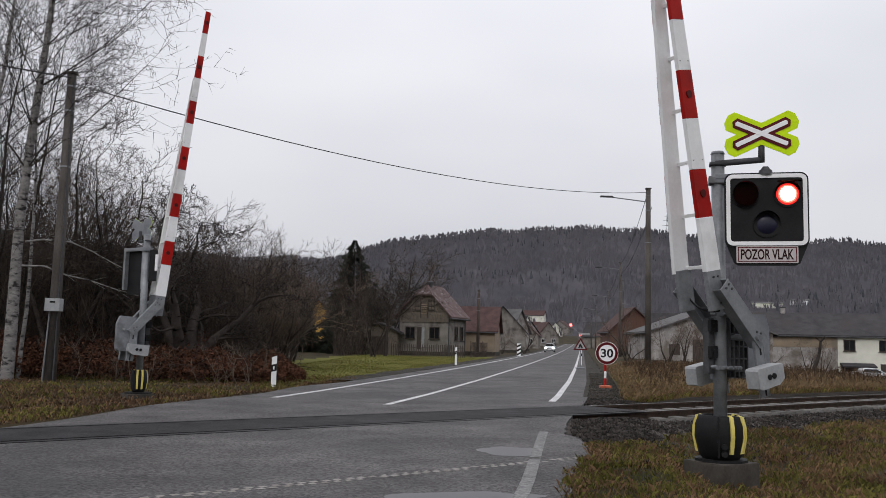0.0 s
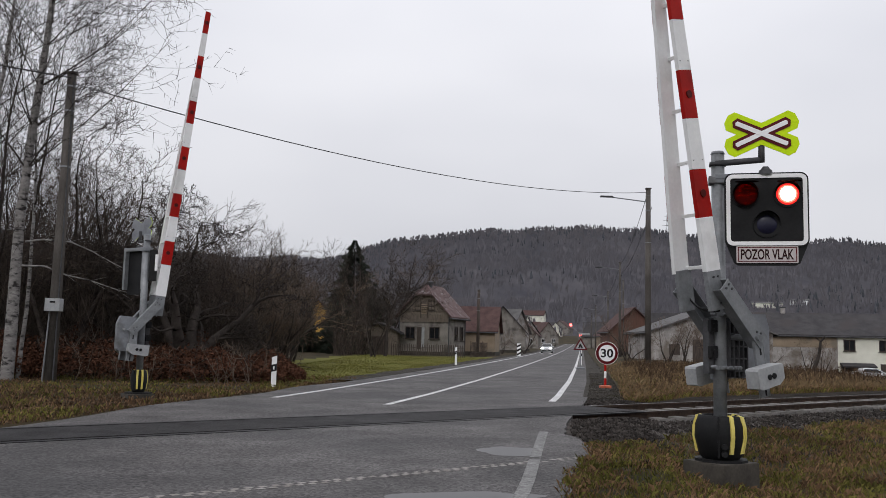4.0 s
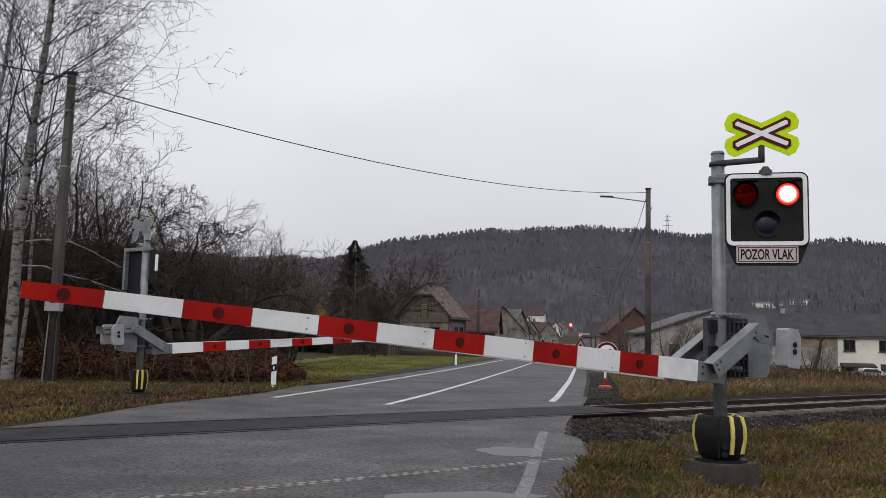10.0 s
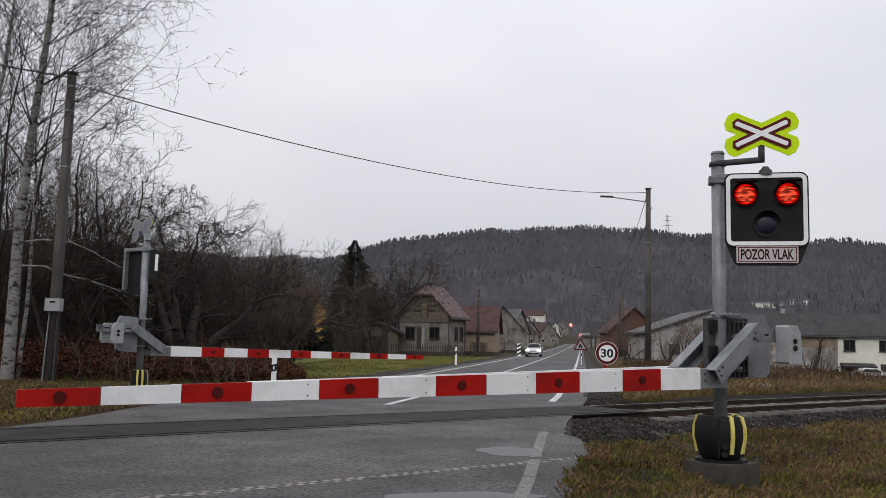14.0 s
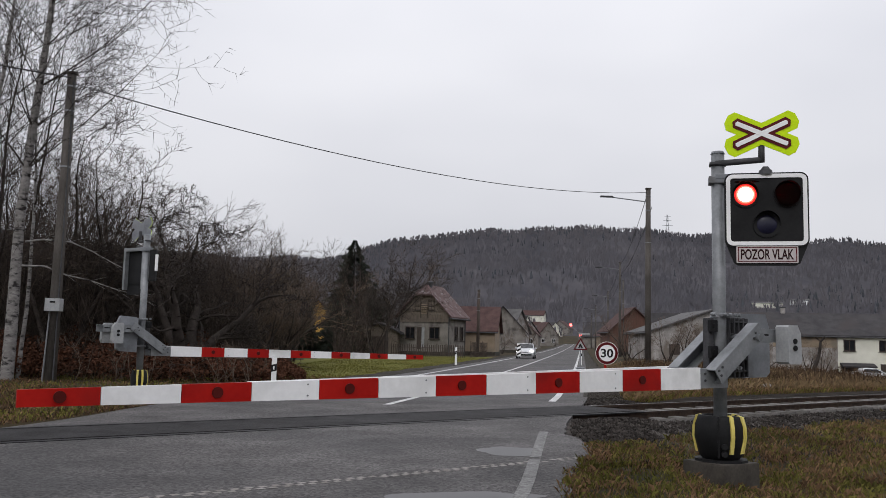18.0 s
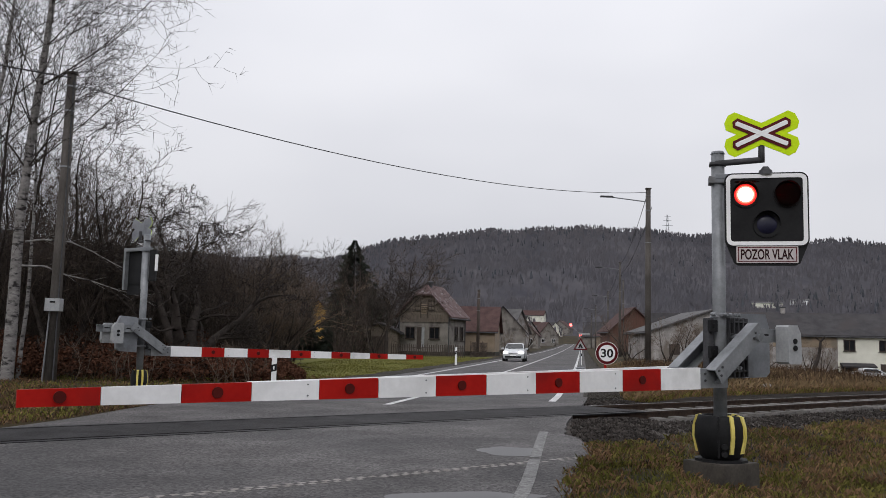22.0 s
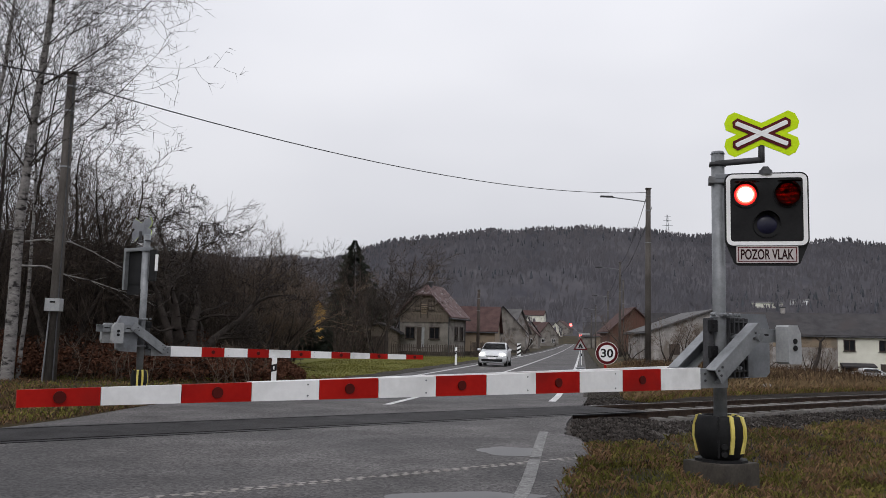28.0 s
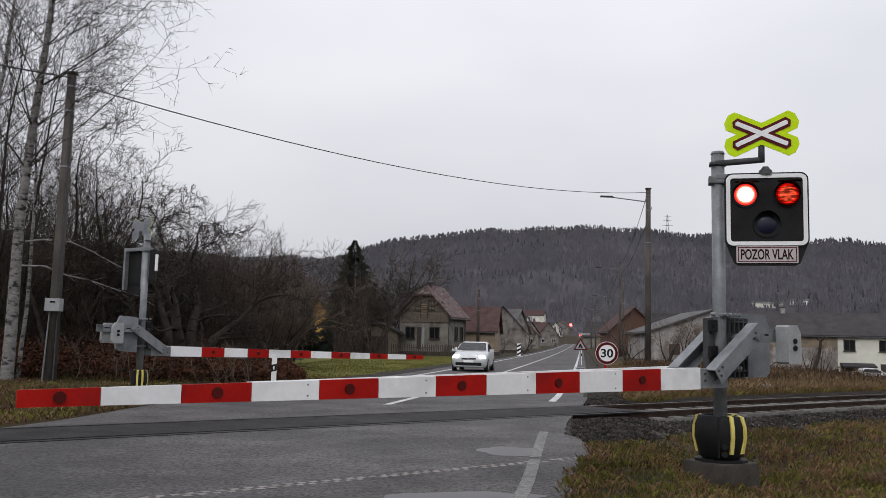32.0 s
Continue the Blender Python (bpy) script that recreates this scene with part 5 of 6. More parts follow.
def house(name, x, y, turn, w, l, eave, ridge_h, wall_mat, roof_mat, label, over=0.35, half_hip=0.0, z=None, chimneys=((0.2, 0.5),), base=0.5, tiles=False, gable_mat=None):
    """A gabled house. Its front gable (w wide, facing -y) stands at x, y; the ridge runs back for l."""
    z = land(x, y) - 0.15 if z is None else z
    e = empty(name, Matrix.Translation((x, y, z)) @ Matrix.Rotation(radians(turn), 4, "Z"), label, "house")
    bm = B()
    prism(bm, [(-w / 2, -0.5), (w / 2, -0.5), (w / 2, eave), (-w / 2, eave)], l)
    part("wall", bm, wall_mat, e)
    bm = B()
    hh = ridge_h - half_hip
    k = half_hip / (ridge_h - eave) * w / 2
    prism(bm, [(-w / 2, eave), (w / 2, eave), (k, hh), (-k, hh)] if half_hip else [(-w / 2, eave), (w / 2, eave), (0, ridge_h)], 0.25)
    part("gable", bm, gable_mat or wall_mat, e)
    bm = B()
    prism(bm, [(-w / 2, eave), (w / 2, eave), (0, ridge_h)], 0.25, Matrix.Translation((0, l - 0.25, 0)))
    part("gable", bm, gable_mat or wall_mat, e)
    if base:
        bm = B()
        box(bm, (w + 0.08, l + 0.08, base + 0.4), at=(0, l / 2, base / 2 - 0.2))
        part("plinth", bm, CONCRETE, e)
    slope = (ridge_h - eave) / (w / 2)
    for s in (1, -1):
        ex = s * (w / 2 + over)
        ez = eave - over * slope
        th = 0.14
        kx, kz = s * k, ridge_h - half_hip + 0.06
        bm = B()
        yb = l + over
        hipy = half_hip * 0.7
        if half_hip:
            low = [(ex, -over, ez), (kx, -over, kz), (0, hipy, ridge_h + 0.06), (0, yb, ridge_h + 0.06), (ex, yb, ez)]
        else:
            low = [(ex, -over, ez), (0, -over, ridge_h + 0.06), (0, yb, ridge_h + 0.06), (ex, yb, ez)]
        va = [bm.verts.new(c) for c in low]
        vb = [bm.verts.new((c[0], c[1], c[2] + th)) for c in low]
        bm.faces.new(va)
        bm.faces.new(vb[::-1])
        for i in range(len(va)):
            j = (i + 1) % len(va)
            bm.faces.new((va[j], va[i], vb[i], vb[j]))
        roof = part("roof", bm, roof_mat, e)
        if tiles:
            rows = int(math.hypot(w / 2 + over, ridge_h - ez) / 0.34)
            for r in range(rows):
                t0 = (r + 0.5) / rows
                cx, cz = ex + (0 - ex) * t0, ez + (ridge_h + 0.06 - ez) * t0
                y0 = -over
                if half_hip and cz > kz:
                    y0 = -over + (hipy + over) * (cz - kz) / (ridge_h + 0.06 - kz)
                bm = B()
                box(bm, (0.36, yb - y0, 0.045), Matrix.Translation((cx, (y0 + yb) / 2, cz + th + 0.02)) @ Matrix.Rotation(s * math.atan(slope) + 0.06 * s, 4, "Y"))
                part("tile_course", bm, roof_mat, roof)
        bm = B()
        tube(bm, (ex, -over, ez - 0.02), (ex, yb, ez - 0.02), 0.07, n=8)
        part("gutter", bm, DARK_CASE, e)
    if half_hip:
        bm = B()
        c = [(-k - 0.1, -over, ridge_h - half_hip + 0.02), (k + 0.1, -over, ridge_h - half_hip + 0.02), (0, half_hip * 0.7, ridge_h + 0.1)]
        va = [bm.verts.new(q) for q in c]
        vb = [bm.verts.new((q[0], q[1], q[2] + 0.14)) for q in c]
        bm.faces.new(va)
        bm.faces.new(vb[::-1])
        for i in range(3):
            j = (i + 1) % 3
            bm.faces.new((va[j], va[i], vb[i], vb[j]))
        part("half_hip", bm, roof_mat, e)
    for cx, cy in chimneys:
        bm = B()
        hz = ridge_h - abs(cx) * slope
        box(bm, (0.42, 0.42, 1.1), at=(cx, cy * l, hz + 0.1), bevel=0.02)
        ch = part("chimney", bm, BRICK if chimneys and name == "house" else STONEWALL, e)
        bm = B()
        box(bm, (0.52, 0.52, 0.10), at=(cx, cy * l, hz + 0.7), bevel=0.02)
        part("chimney_cap", bm, DARK_CASE, ch)
    return e


def wall_face(w, l, side):
    """The middle of a wall at its foot: front, right or left."""
    return {"front": Matrix.Translation((0, -0.02, 0)), "right": Matrix.Translation((w / 2 + 0.02, l / 2, 0)) @ pose(0, 0, 0, 0, 0, 90), "left": Matrix.Translation((-w / 2 - 0.02, l / 2, 0)) @ pose(0, 0, 0, 0, 0, -90)}[side]


h1 = house("house", -1.6, 80.92, -22, 4.9, 4.2, 3.95, 6.45, PLASTER, ROOF_WORN, "small grey plastered house with a patchy red tiled roof", over=0.4, half_hip=0.85, tiles=True, chimneys=(), gable_mat=BOARDS)
for x, z, w, h in ((1.08, 2.2, 0.95, 1.05), (-1.35, 2.2, 0.9, 1.05), (-0.62, 4.75, 0.55, 0.95), (0.72, 4.75, 0.6, 0.95)):
    window(h1, wall_face(4.9, 4.2, "front") @ Matrix.Translation((x, 0, z)), w, h, 1, WOOD_DARK)
bm = B()
box(bm, (5.0, 0.08, 0.75), at=(0, -0.03, 3.62))
gable_boards = part("gable_boards", bm, BOARDS, h1, "weathered brown boarding under the gable")
for k in range(12):
    bm = B()
    zz = 3.3 + 0.24 * k
    ww = 4.9 if zz < 3.95 else 4.9 * (1 - (zz - 3.95) / 2.5)
    box(bm, (max(0.5, ww - 0.12), 0.03, 0.205), Matrix.Translation((0, -0.085 if zz < 4.0 else -0.02, zz)) @ pose(0, 0, 0, 5, 0, 0))
    part("board", bm, BOARDS, gable_boards)
for k in range(5):
    bm = B()
    box(bm, (0.62, 0.05, 0.09), at=(0.08, -0.14, 4.0 + 0.2 * k), bevel=0.01)
    part("balcony_slat", bm, PLASTER_TAN, h1, "pale wooden slat of a small balcony")
for x in (-0.26, 0.42):
    bm = B()
    box(bm, (0.07, 0.09, 1.5), at=(x, -0.13, 4.3), bevel=0.01)
    part("balcony_post", bm, WOOD_DARK, h1)
bm = B()
box(bm, (0.26, 0.06, 1.9), at=(-0.05, -0.03, 1.75))
part("door", bm, LIGHT_GREY, h1, "narrow white door")
# a dark sheet on the wall paints the shade of a porch opening
bm = B()
box(bm, (0.5, 0.03, 2.0), at=(-0.42, -0.015, 1.72))
part("porch_opening", bm, WOOD_DARK, h1, "flat dark panel that paints a shaded porch opening beside the door")
for x in (-0.2, 1.2):
    window(h1, wall_face(4.9, 4.2, "right") @ Matrix.Translation((x, 0, 2.2)), 0.7, 1.25, 1, WOOD_DARK)
for x, y in ((2.5, -0.05), (-2.45, -0.05), (2.5, 4.2)):
    bm = B()
    tube(bm, (x, y, 0.0), (x, y, 3.7), 0.05, n=8)
    part("downpipe", bm, DARK_CASE, h1, "dark drainpipe")
bm = B()
tube(bm, (0.15, 0.95, 6.2), (0.15, 0.95, 6.75), 0.19, n=12)
tube(bm, (0.15, 0.95, 6.75), (0.15, 0.95, 6.95), 0.26, 0.28, 12)
tube(bm, (0.15, 0.95, 6.95), (0.15, 0.95, 7.08), 0.28, 0.06, 12)
part("chimney_cowl", bm, DARK_CASE, h1, "dark round chimney cowl")
shed = house("garden_shed", -5.75, 80.5, -6, 3.6, 4.0, 2.2, 2.9, BOARDS, ROOF_DARK, "low brown boarded shed with a dark door beside the house", chimneys=(), base=0)
h2 = house("house", 5.9, 92.0, 82, 6.5, 7.0, 2.7, 5.0, PLASTER_TAN, ROOF_RED, "tan house with a red-brown roof beside the road", chimneys=())
bm = B()
box(bm, (0.42, 0.42, 1.5), at=(0.4, 7.1, 5.4), bevel=0.02)
chimney_white = part("chimney", bm, WHITE, h2, "white plastered chimney")
bm = B()
box(bm, (0.52, 0.52, 0.1), at=(0.4, 7.1, 6.18), bevel=0.02)
part("chimney_cap", bm, LIGHT_GREY, chimney_white)
bm = B()
box(bm, (1.7, 0.06, 1.75), at=(0.1, -0.04, 0.9))
part("door", bm, WOOD_DARK, shed, "dark wooden shed door")


def fence(x0, y0, x1, y1, n, h, label):
    """A low picket fence, each picket a part."""
    e = empty("garden_fence", Matrix.Translation((x0, y0, land(x0, y0))), label, "fence")
    d = Vector((x1 - x0, y1 - y0, 0))
    for k in range(n + 1):
        p = d * (k / n)
        bm = B()
        box(bm, (0.07, 0.05, h * (1.15 if k % 5 == 0 else 1.0) + 0.2), at=(p.x, p.y, h / 2 - 0.1))
        part("post" if k % 5 == 0 else "picket", bm, WOOD_DARK, e)
    for z in (0.3, 0.75):
        bm = B()
        tube(bm, (0, 0.03, z * h), (d.x, d.y + 0.03, z * h), 0.02, n=4)
        part("rail", bm, WOOD_DARK, e)


fence(-4.2, 75.5, 2.0, 74.0, 40, 1.0, "low weathered wooden fence before the house")
fence(2.6, 76.0, 4.2, 80.0, 14, 1.3, "low brown wooden fence beside the house")
h3 = house("house", 8.3, 118.0, -6, 6.0, 8.0, 3.0, 6.2, PLASTER, ROOF_DARK, "grey village house with a steep dark roof", chimneys=((-1.0, 0.4),))
h4 = house("house", 12.6, 140.0, 60, 7.0, 9.0, 3.2, 6.6, STONEWALL, ROOF_GREY, "pale village house with a grey roof", chimneys=((0.5, 0.3),))
brown = house("house", 24.6, 112.0, 4, 6.2, 5.0, 3.2, 6.0, BROWN_WOOD, ROOF_RED, "brown clad gabled house behind the lamp poles", chimneys=())
barn = house("barn", 47.5, 84.0, 78, 8.5, 20.0, 4.5, 6.5, STONEWALL, ROOF_DARK, "long whitewashed stone barn with a dark slate roof", chimneys=((0.0, 0.70),), base=0)
gable_barn = house("barn", 23.1, 75.0, 0, 10.4, 9.0, 2.7, 4.5, STONEWALL, ROOF_GREY, "wide low whitewashed barn with a grey roof behind bushes", chimneys=(), base=0)
yellow = house("cottage", -13.6, 96.0, 12, 4.4, 5.0, 3.6, 5.6, PLASTER_YELLOW, ROOF_RED, "yellow plastered cottage with a red roof among trees", chimneys=(), base=0)

# the pale house end of the long barn, its boarded strip, windows and lean-to
bm = B()
box(bm, (0.06, 9.9, 4.4), at=(-4.28, 4.95, 2.15))
part("pale_front", bm, PLASTER_WHITE, barn, "pale yellow plastered house front")
bm = B()
box(bm, (0.05, 8.8, 1.1), at=(-4.275, 14.4, 3.85))
part("boarding", bm, PLASTER_TAN, barn, "brown boarding under the eaves")
for ly, lz in ((8.9, 3.55), (5.85, 3.55), (2.4, 3.55)):
    window(barn, Matrix.Translation((-4.33, ly, lz)) @ pose(0, 0, 0, 0, 0, -90), 0.95, 1.0, 1, WOOD_DARK)
bm = B()
box(bm, (0.08, 0.95, 1.9), at=(-4.32, 5.8, 0.95))
part("door", bm, WOOD_DARK, barn, "dark wooden door")
bm = B()
box(bm, (1.4, 2.9, 0.14), Matrix.Translation((-4.9, 8.3, 1.75)) @ pose(0, 0, 0, 0, -12, 0), bevel=0.02)
box(bm, (0.1, 2.6, 0.5), at=(-4.6, 8.4, 1.45))
part("lean_to_roof", bm, ROOF_DARK, barn, "dark lean-to canopy")
for ly in (7.0, 9.6):
    bm = B()
    box(bm, (0.1, 0.1, 1.8), at=(-5.4, ly, 0.8))
    part("lean_to_post", bm, WOOD_DARK, barn)
for k, (dx, z) in enumerate(((-3.2, 1.2), (-1.2, 1.15), (2.3, 1.3))):
    bm = B()
    box(bm, (0.9, 0.06, 1.9 if k == 1 else 0.9), at=(dx, -0.03, z))
    part("barn_opening", bm, WOOD_DARK, gable_barn, "dark wooden barn shutter")

# houses of the village down the road
VILLAGE = ((12.5, 165, 25, 6, 7, 2.8, 5.4, PLASTER_WHITE, ROOF_GREY), (17.5, 190, -10, 7, 8, 3.0, 6.2, PLASTER, ROOF_RED), (23.0, 225, 40, 7, 8, 3.0, 6.4, STONEWALL, ROOF_DARK), (30.5, 250, 10, 6, 8, 3.2, 6.8, PLASTER, ROOF_RED),
           (36.0, 290, 70, 7, 9, 3.0, 6.2, PLASTER_WHITE, ROOF_GREY), (33.0, 345, 20, 8, 9, 3.4, 7.0, PLASTER_WHITE, ROOF_RED), (43.0, 380, 80, 8, 10, 3.4, 7.0, STONEWALL, ROOF_RED), (52.0, 400, 30, 8, 9, 3.2, 6.6, PLASTER_WHITE, ROOF_DARK),
           (58.0, 430, -20, 9, 10, 3.4, 7.0, PLASTER, ROOF_RED), (46.0, 470, 60, 9, 11, 4.0, 8.0, PLASTER_WHITE, ROOF_DARK), (37.0, 180, 5, 7, 8, 3.2, 6.5, PLASTER_TAN, ROOF_RED), (47.0, 230, 60, 8, 9, 3.2, 6.8, PLASTER, ROOF_DARK),
           (35.0, 130, 60, 6, 8, 3.0, 6.4, PLASTER, ROOF_DARK), (60.0, 300, 20, 8, 9, 3.2, 6.6, PLASTER, ROOF_RED), (268.0, 690, 80, 10, 24, 3.6, 4.6, PLASTER_WHITE, ROOF_GREY), (293.0, 700, 80, 8, 14, 3.6, 4.6, WHITE, ROOF_GREY), (-2.0, 520, 20, 9, 12, 4.0, 8.0, PLASTER_WHITE, ROOF_RED), (66.0, 560, 75, 9, 14, 6.0, 9.0, PLASTER_WHITE, ROOF_RED))
for vx, vy, vt, vw, vl, ve, vr, vm, vo in VILLAGE:
    v = house("village_house", vx, vy, vt, vw, vl, ve, vr, vm, vo, "plastered village house with a pitched roof down the road", chimneys=((0.6, 0.4),), base=0)
    if vy < 300:
        for wx in (-vw / 4, vw / 4):
            window(v, wall_face(vw, vl, "front") @ Matrix.Translation((wx, 0, 1.6)), 0.9, 1.1, 1, WHITE)

parked = copy_thing(car, Matrix.Translation((38.6, 78.5, land(38.6, 78.5))) @ pose(0, 0, 0, 0, 0, 80))
tagged(parked, "silver-white car parked beside the pale house", "car")


def pylon(x, y, h):
    """A lattice power pylon on the ridge."""
    e = empty("power_pylon", Matrix.Translation((x, y, land(x, y))), "grey steel lattice power pylon on the ridge", "pylon")
    for sx in (-1, 1):
        for sy in (-1, 1):
            bm = B()
            tube(bm, (sx * 3.2, sy * 3.2, 0), (sx * 0.6, sy * 0.6, h), 0.28, 0.2, 4)
            part("leg", bm, GALV, e)
    for z, w in ((0.62, 8.5), (0.80, 6.5), (0.95, 5.0)):
        bm = B()
        box(bm, (w * 2, 0.4, 0.45), at=(0, 0, h * z))
        part("cross_arm", bm, GALV, e)
    n = 6
    for i in range(n):
        z0, z1 = h * i / n, h * (i + 1) / n
        r0, r1 = 3.2 - 2.6 * i / n, 3.2 - 2.6 * (i + 1) / n
        for s in (-1, 1):
            bm = B()
            tube(bm, (-s * r0, -r0, z0), (s * r1, -r1, z1), 0.14, n=4)
            part("brace", bm, GALV, e)


pylon(352, 1365, 44)


# ---- trees ----
def branch(out, rng, p, d, r, L, level, depth, spread, up, kids, wob, limb=1.0, twist=1.15, rmin=0.0035, thin=1.0):
    """Grow one limb in short bent pieces, with smaller limbs along it. out: per level (verts, faces)."""
    n = 3 if level == depth else 2 + 3 * (depth - level)
    sides = 7 if level == 0 else 5 if level == 1 else 3
    q = p.copy()
    d = d.normalized()
    stops = []
    for i in range(n):
        w = Vector((rng.gauss(0, 1), rng.gauss(0, 1), rng.gauss(0, 1))) * wob
        d = (d + w + Vector((0, 0, up * (0.4 if level == 0 else 1.0)))).normalized()
        e = q + d * (L / n)
        r0, r1 = r * (1 - 0.9 * i / n), r * (1 - 0.9 * (i + 1) / n)
        tubes_to(*out[min(level, 1)], q, e, r0, r1, sides)
        stops.append((e, d.copy(), r1, (i + 1) / n))
        q = e
    if level >= depth:
        return
    m = kids[min(level, len(kids) - 1)]
    for k in range(m):
        t = (0.22 if level else 0.28) + (0.98 - (0.22 if level else 0.28)) * (k + rng.random()) / m
        i = min(n - 1, int(t * n))
        e, dd, rr, _ = stops[i]
        ang = rng.uniform(0, 2 * math.pi)
        s = dd.orthogonal().normalized()
        side = (s * math.cos(ang) + dd.cross(s) * math.sin(ang))
        nd = (dd * math.cos(spread) + side * math.sin(spread)).normalized()
        branch(out, rng, e, nd, max(rr * rng.uniform(0.3, 0.5) * (thin if level == 0 else 1.0), rmin), L * (limb if level == 0 else 1.0) * rng.uniform(0.36, 0.58) * (1.15 - 0.5 * t), level + 1, depth, spread * rng.uniform(0.85, 1.15), up, kids, wob * twist, limb, twist, rmin, thin)


def bare_tree(name, x, y, h, r, seed, bark, twig, label, spread=0.75, up=0.04, kids=(14, 8, 5), depth=3, wob=0.10, stems=1, fan=0.25, group="bare trees", lean=(0, 0), limb=1.0, twist=1.15, rmin=0.0035, category="tree", thin=1.0):
    rng = random.Random(seed)
    e = empty(name, Matrix.Translation((x, y, land(x, y) - 0.1)), label, category, group)
    out = [([], []), ([], [])]
    for s in range(stems):
        a = 2 * math.pi * s / max(1, stems) + rng.random()
        d = Vector((math.cos(a) * fan * (stems > 1) + lean[0], math.sin(a) * fan * (stems > 1) + lean[1], 1))
        base = Vector((rng.uniform(-0.3, 0.3), rng.uniform(-0.3, 0.3), 0)) if stems > 1 else Vector()
        branch(out, rng, base, d, r * rng.uniform(0.7, 1.0), h * rng.uniform(0.8, 1.0), 0, depth, spread, up, kids, wob, limb, twist, rmin, thin)
    link_mesh("trunk", *out[0], bark, e, smooth=True)
    link_mesh("crown", *out[1], twig, e)
    return e


birch = bare_tree("birch_tree", -11.25, 23.0, 16, 0.20, 11, BIRCH, TWIG, "tall white-barked birch with bare grey twigs", 0.9, 0.035, (40, 8, 4, 3), depth=4, wob=0.02, lean=(0.042, 0), limb=0.57, twist=1.85, rmin=0.007, thin=0.5)
for line in (((-11.01, 22.85, 2.97), (-10.45, 22.97, 2.97), (-9.92, 23.09, 2.76), (-9.33, 23.21, 2.64), (-8.69, 23.33, 2.43), (-8.10, 23.45, 2.27)), ((-10.96, 22.85, 3.60), (-10.57, 22.97, 3.68), (-9.88, 23.09, 3.65), (-9.31, 23.21, 3.41), (-8.81, 23.33, 3.13), (-8.46, 23.45, 2.96))):
    out = ([], [])
    for k, (a, b) in enumerate(zip(line, line[1:])):
        a, b = Vector(a) - birch.location, Vector(b) - birch.location
        tubes_to(*out, a, b, 0.028 - 0.004 * k, 0.024 - 0.004 * k, 5)
        for g in (1, -1):
            tubes_to(*out, b, b + (b - a) * 0.5 + Vector((0.1, 0, 0.16 * g)), 0.008, 0.004, 3)
    link_mesh("low_branch", *out, BIRCH, birch)
bare_tree("birch_tree", -11.25, 23.6, 11, 0.07, 12, BIRCH, TWIG, "slim white-barked birch with bare grey twigs", 0.7, 0.02, (20, 9, 6), wob=0.04, lean=(0.03, 0), limb=0.6, twist=1.8, rmin=0.006, thin=0.7)
bare_tree("birch_tree", -12.5, 22.4, 14, 0.13, 13, BIRCH, TWIG, "white-barked birch with bare grey twigs", 0.75, 0.02, (28, 10, 6), wob=0.035, lean=(0.05, 0), limb=0.7, twist=1.9, rmin=0.0075, thin=0.6)
for i, (x, y, h) in enumerate(((-13.6, 27, 13), (-12.4, 30, 7), (-15.5, 31, 14), (-13.4, 34, 7.5), (-17.5, 35, 14), (-14.4, 28, 12))):
    bare_tree("tree", x, y, h, 0.10, 30 + i, BARK, TWIG, "tall bare tree with dense grey twigs", 0.68, 0.03, (20, 9, 5), wob=0.05, limb=0.7, twist=1.6, rmin=0.007)
bare_tree("apple_tree", -8.1, 27.6, 5.5, 0.24, 57, BARK, BARK, "gnarled dark bare fruit tree", 0.95, 0.0, (10, 7, 5, 3), depth=4, wob=0.16, stems=5, fan=0.42, rmin=0.015, twist=1.1, limb=0.8)
THICKET = [bare_tree("tree", x, y, h, 0.09, 70 + i, BARK, mat, "bare thicket tree with many fine twigs", 0.72, 0.03, (11, 8, 5), wob=0.12, stems=3, fan=0.40, rmin=0.007, limb=0.75)
           for i, (x, y, h, mat) in enumerate(((-10.3, 31, 6.0, TWIG_DARK), (-7.6, 36, 5.2, TWIG_TAN), (-9.6, 46, 6.8, TWIG_DARK), (-6.3, 34.5, 3.6, TWIG_TAN)))]
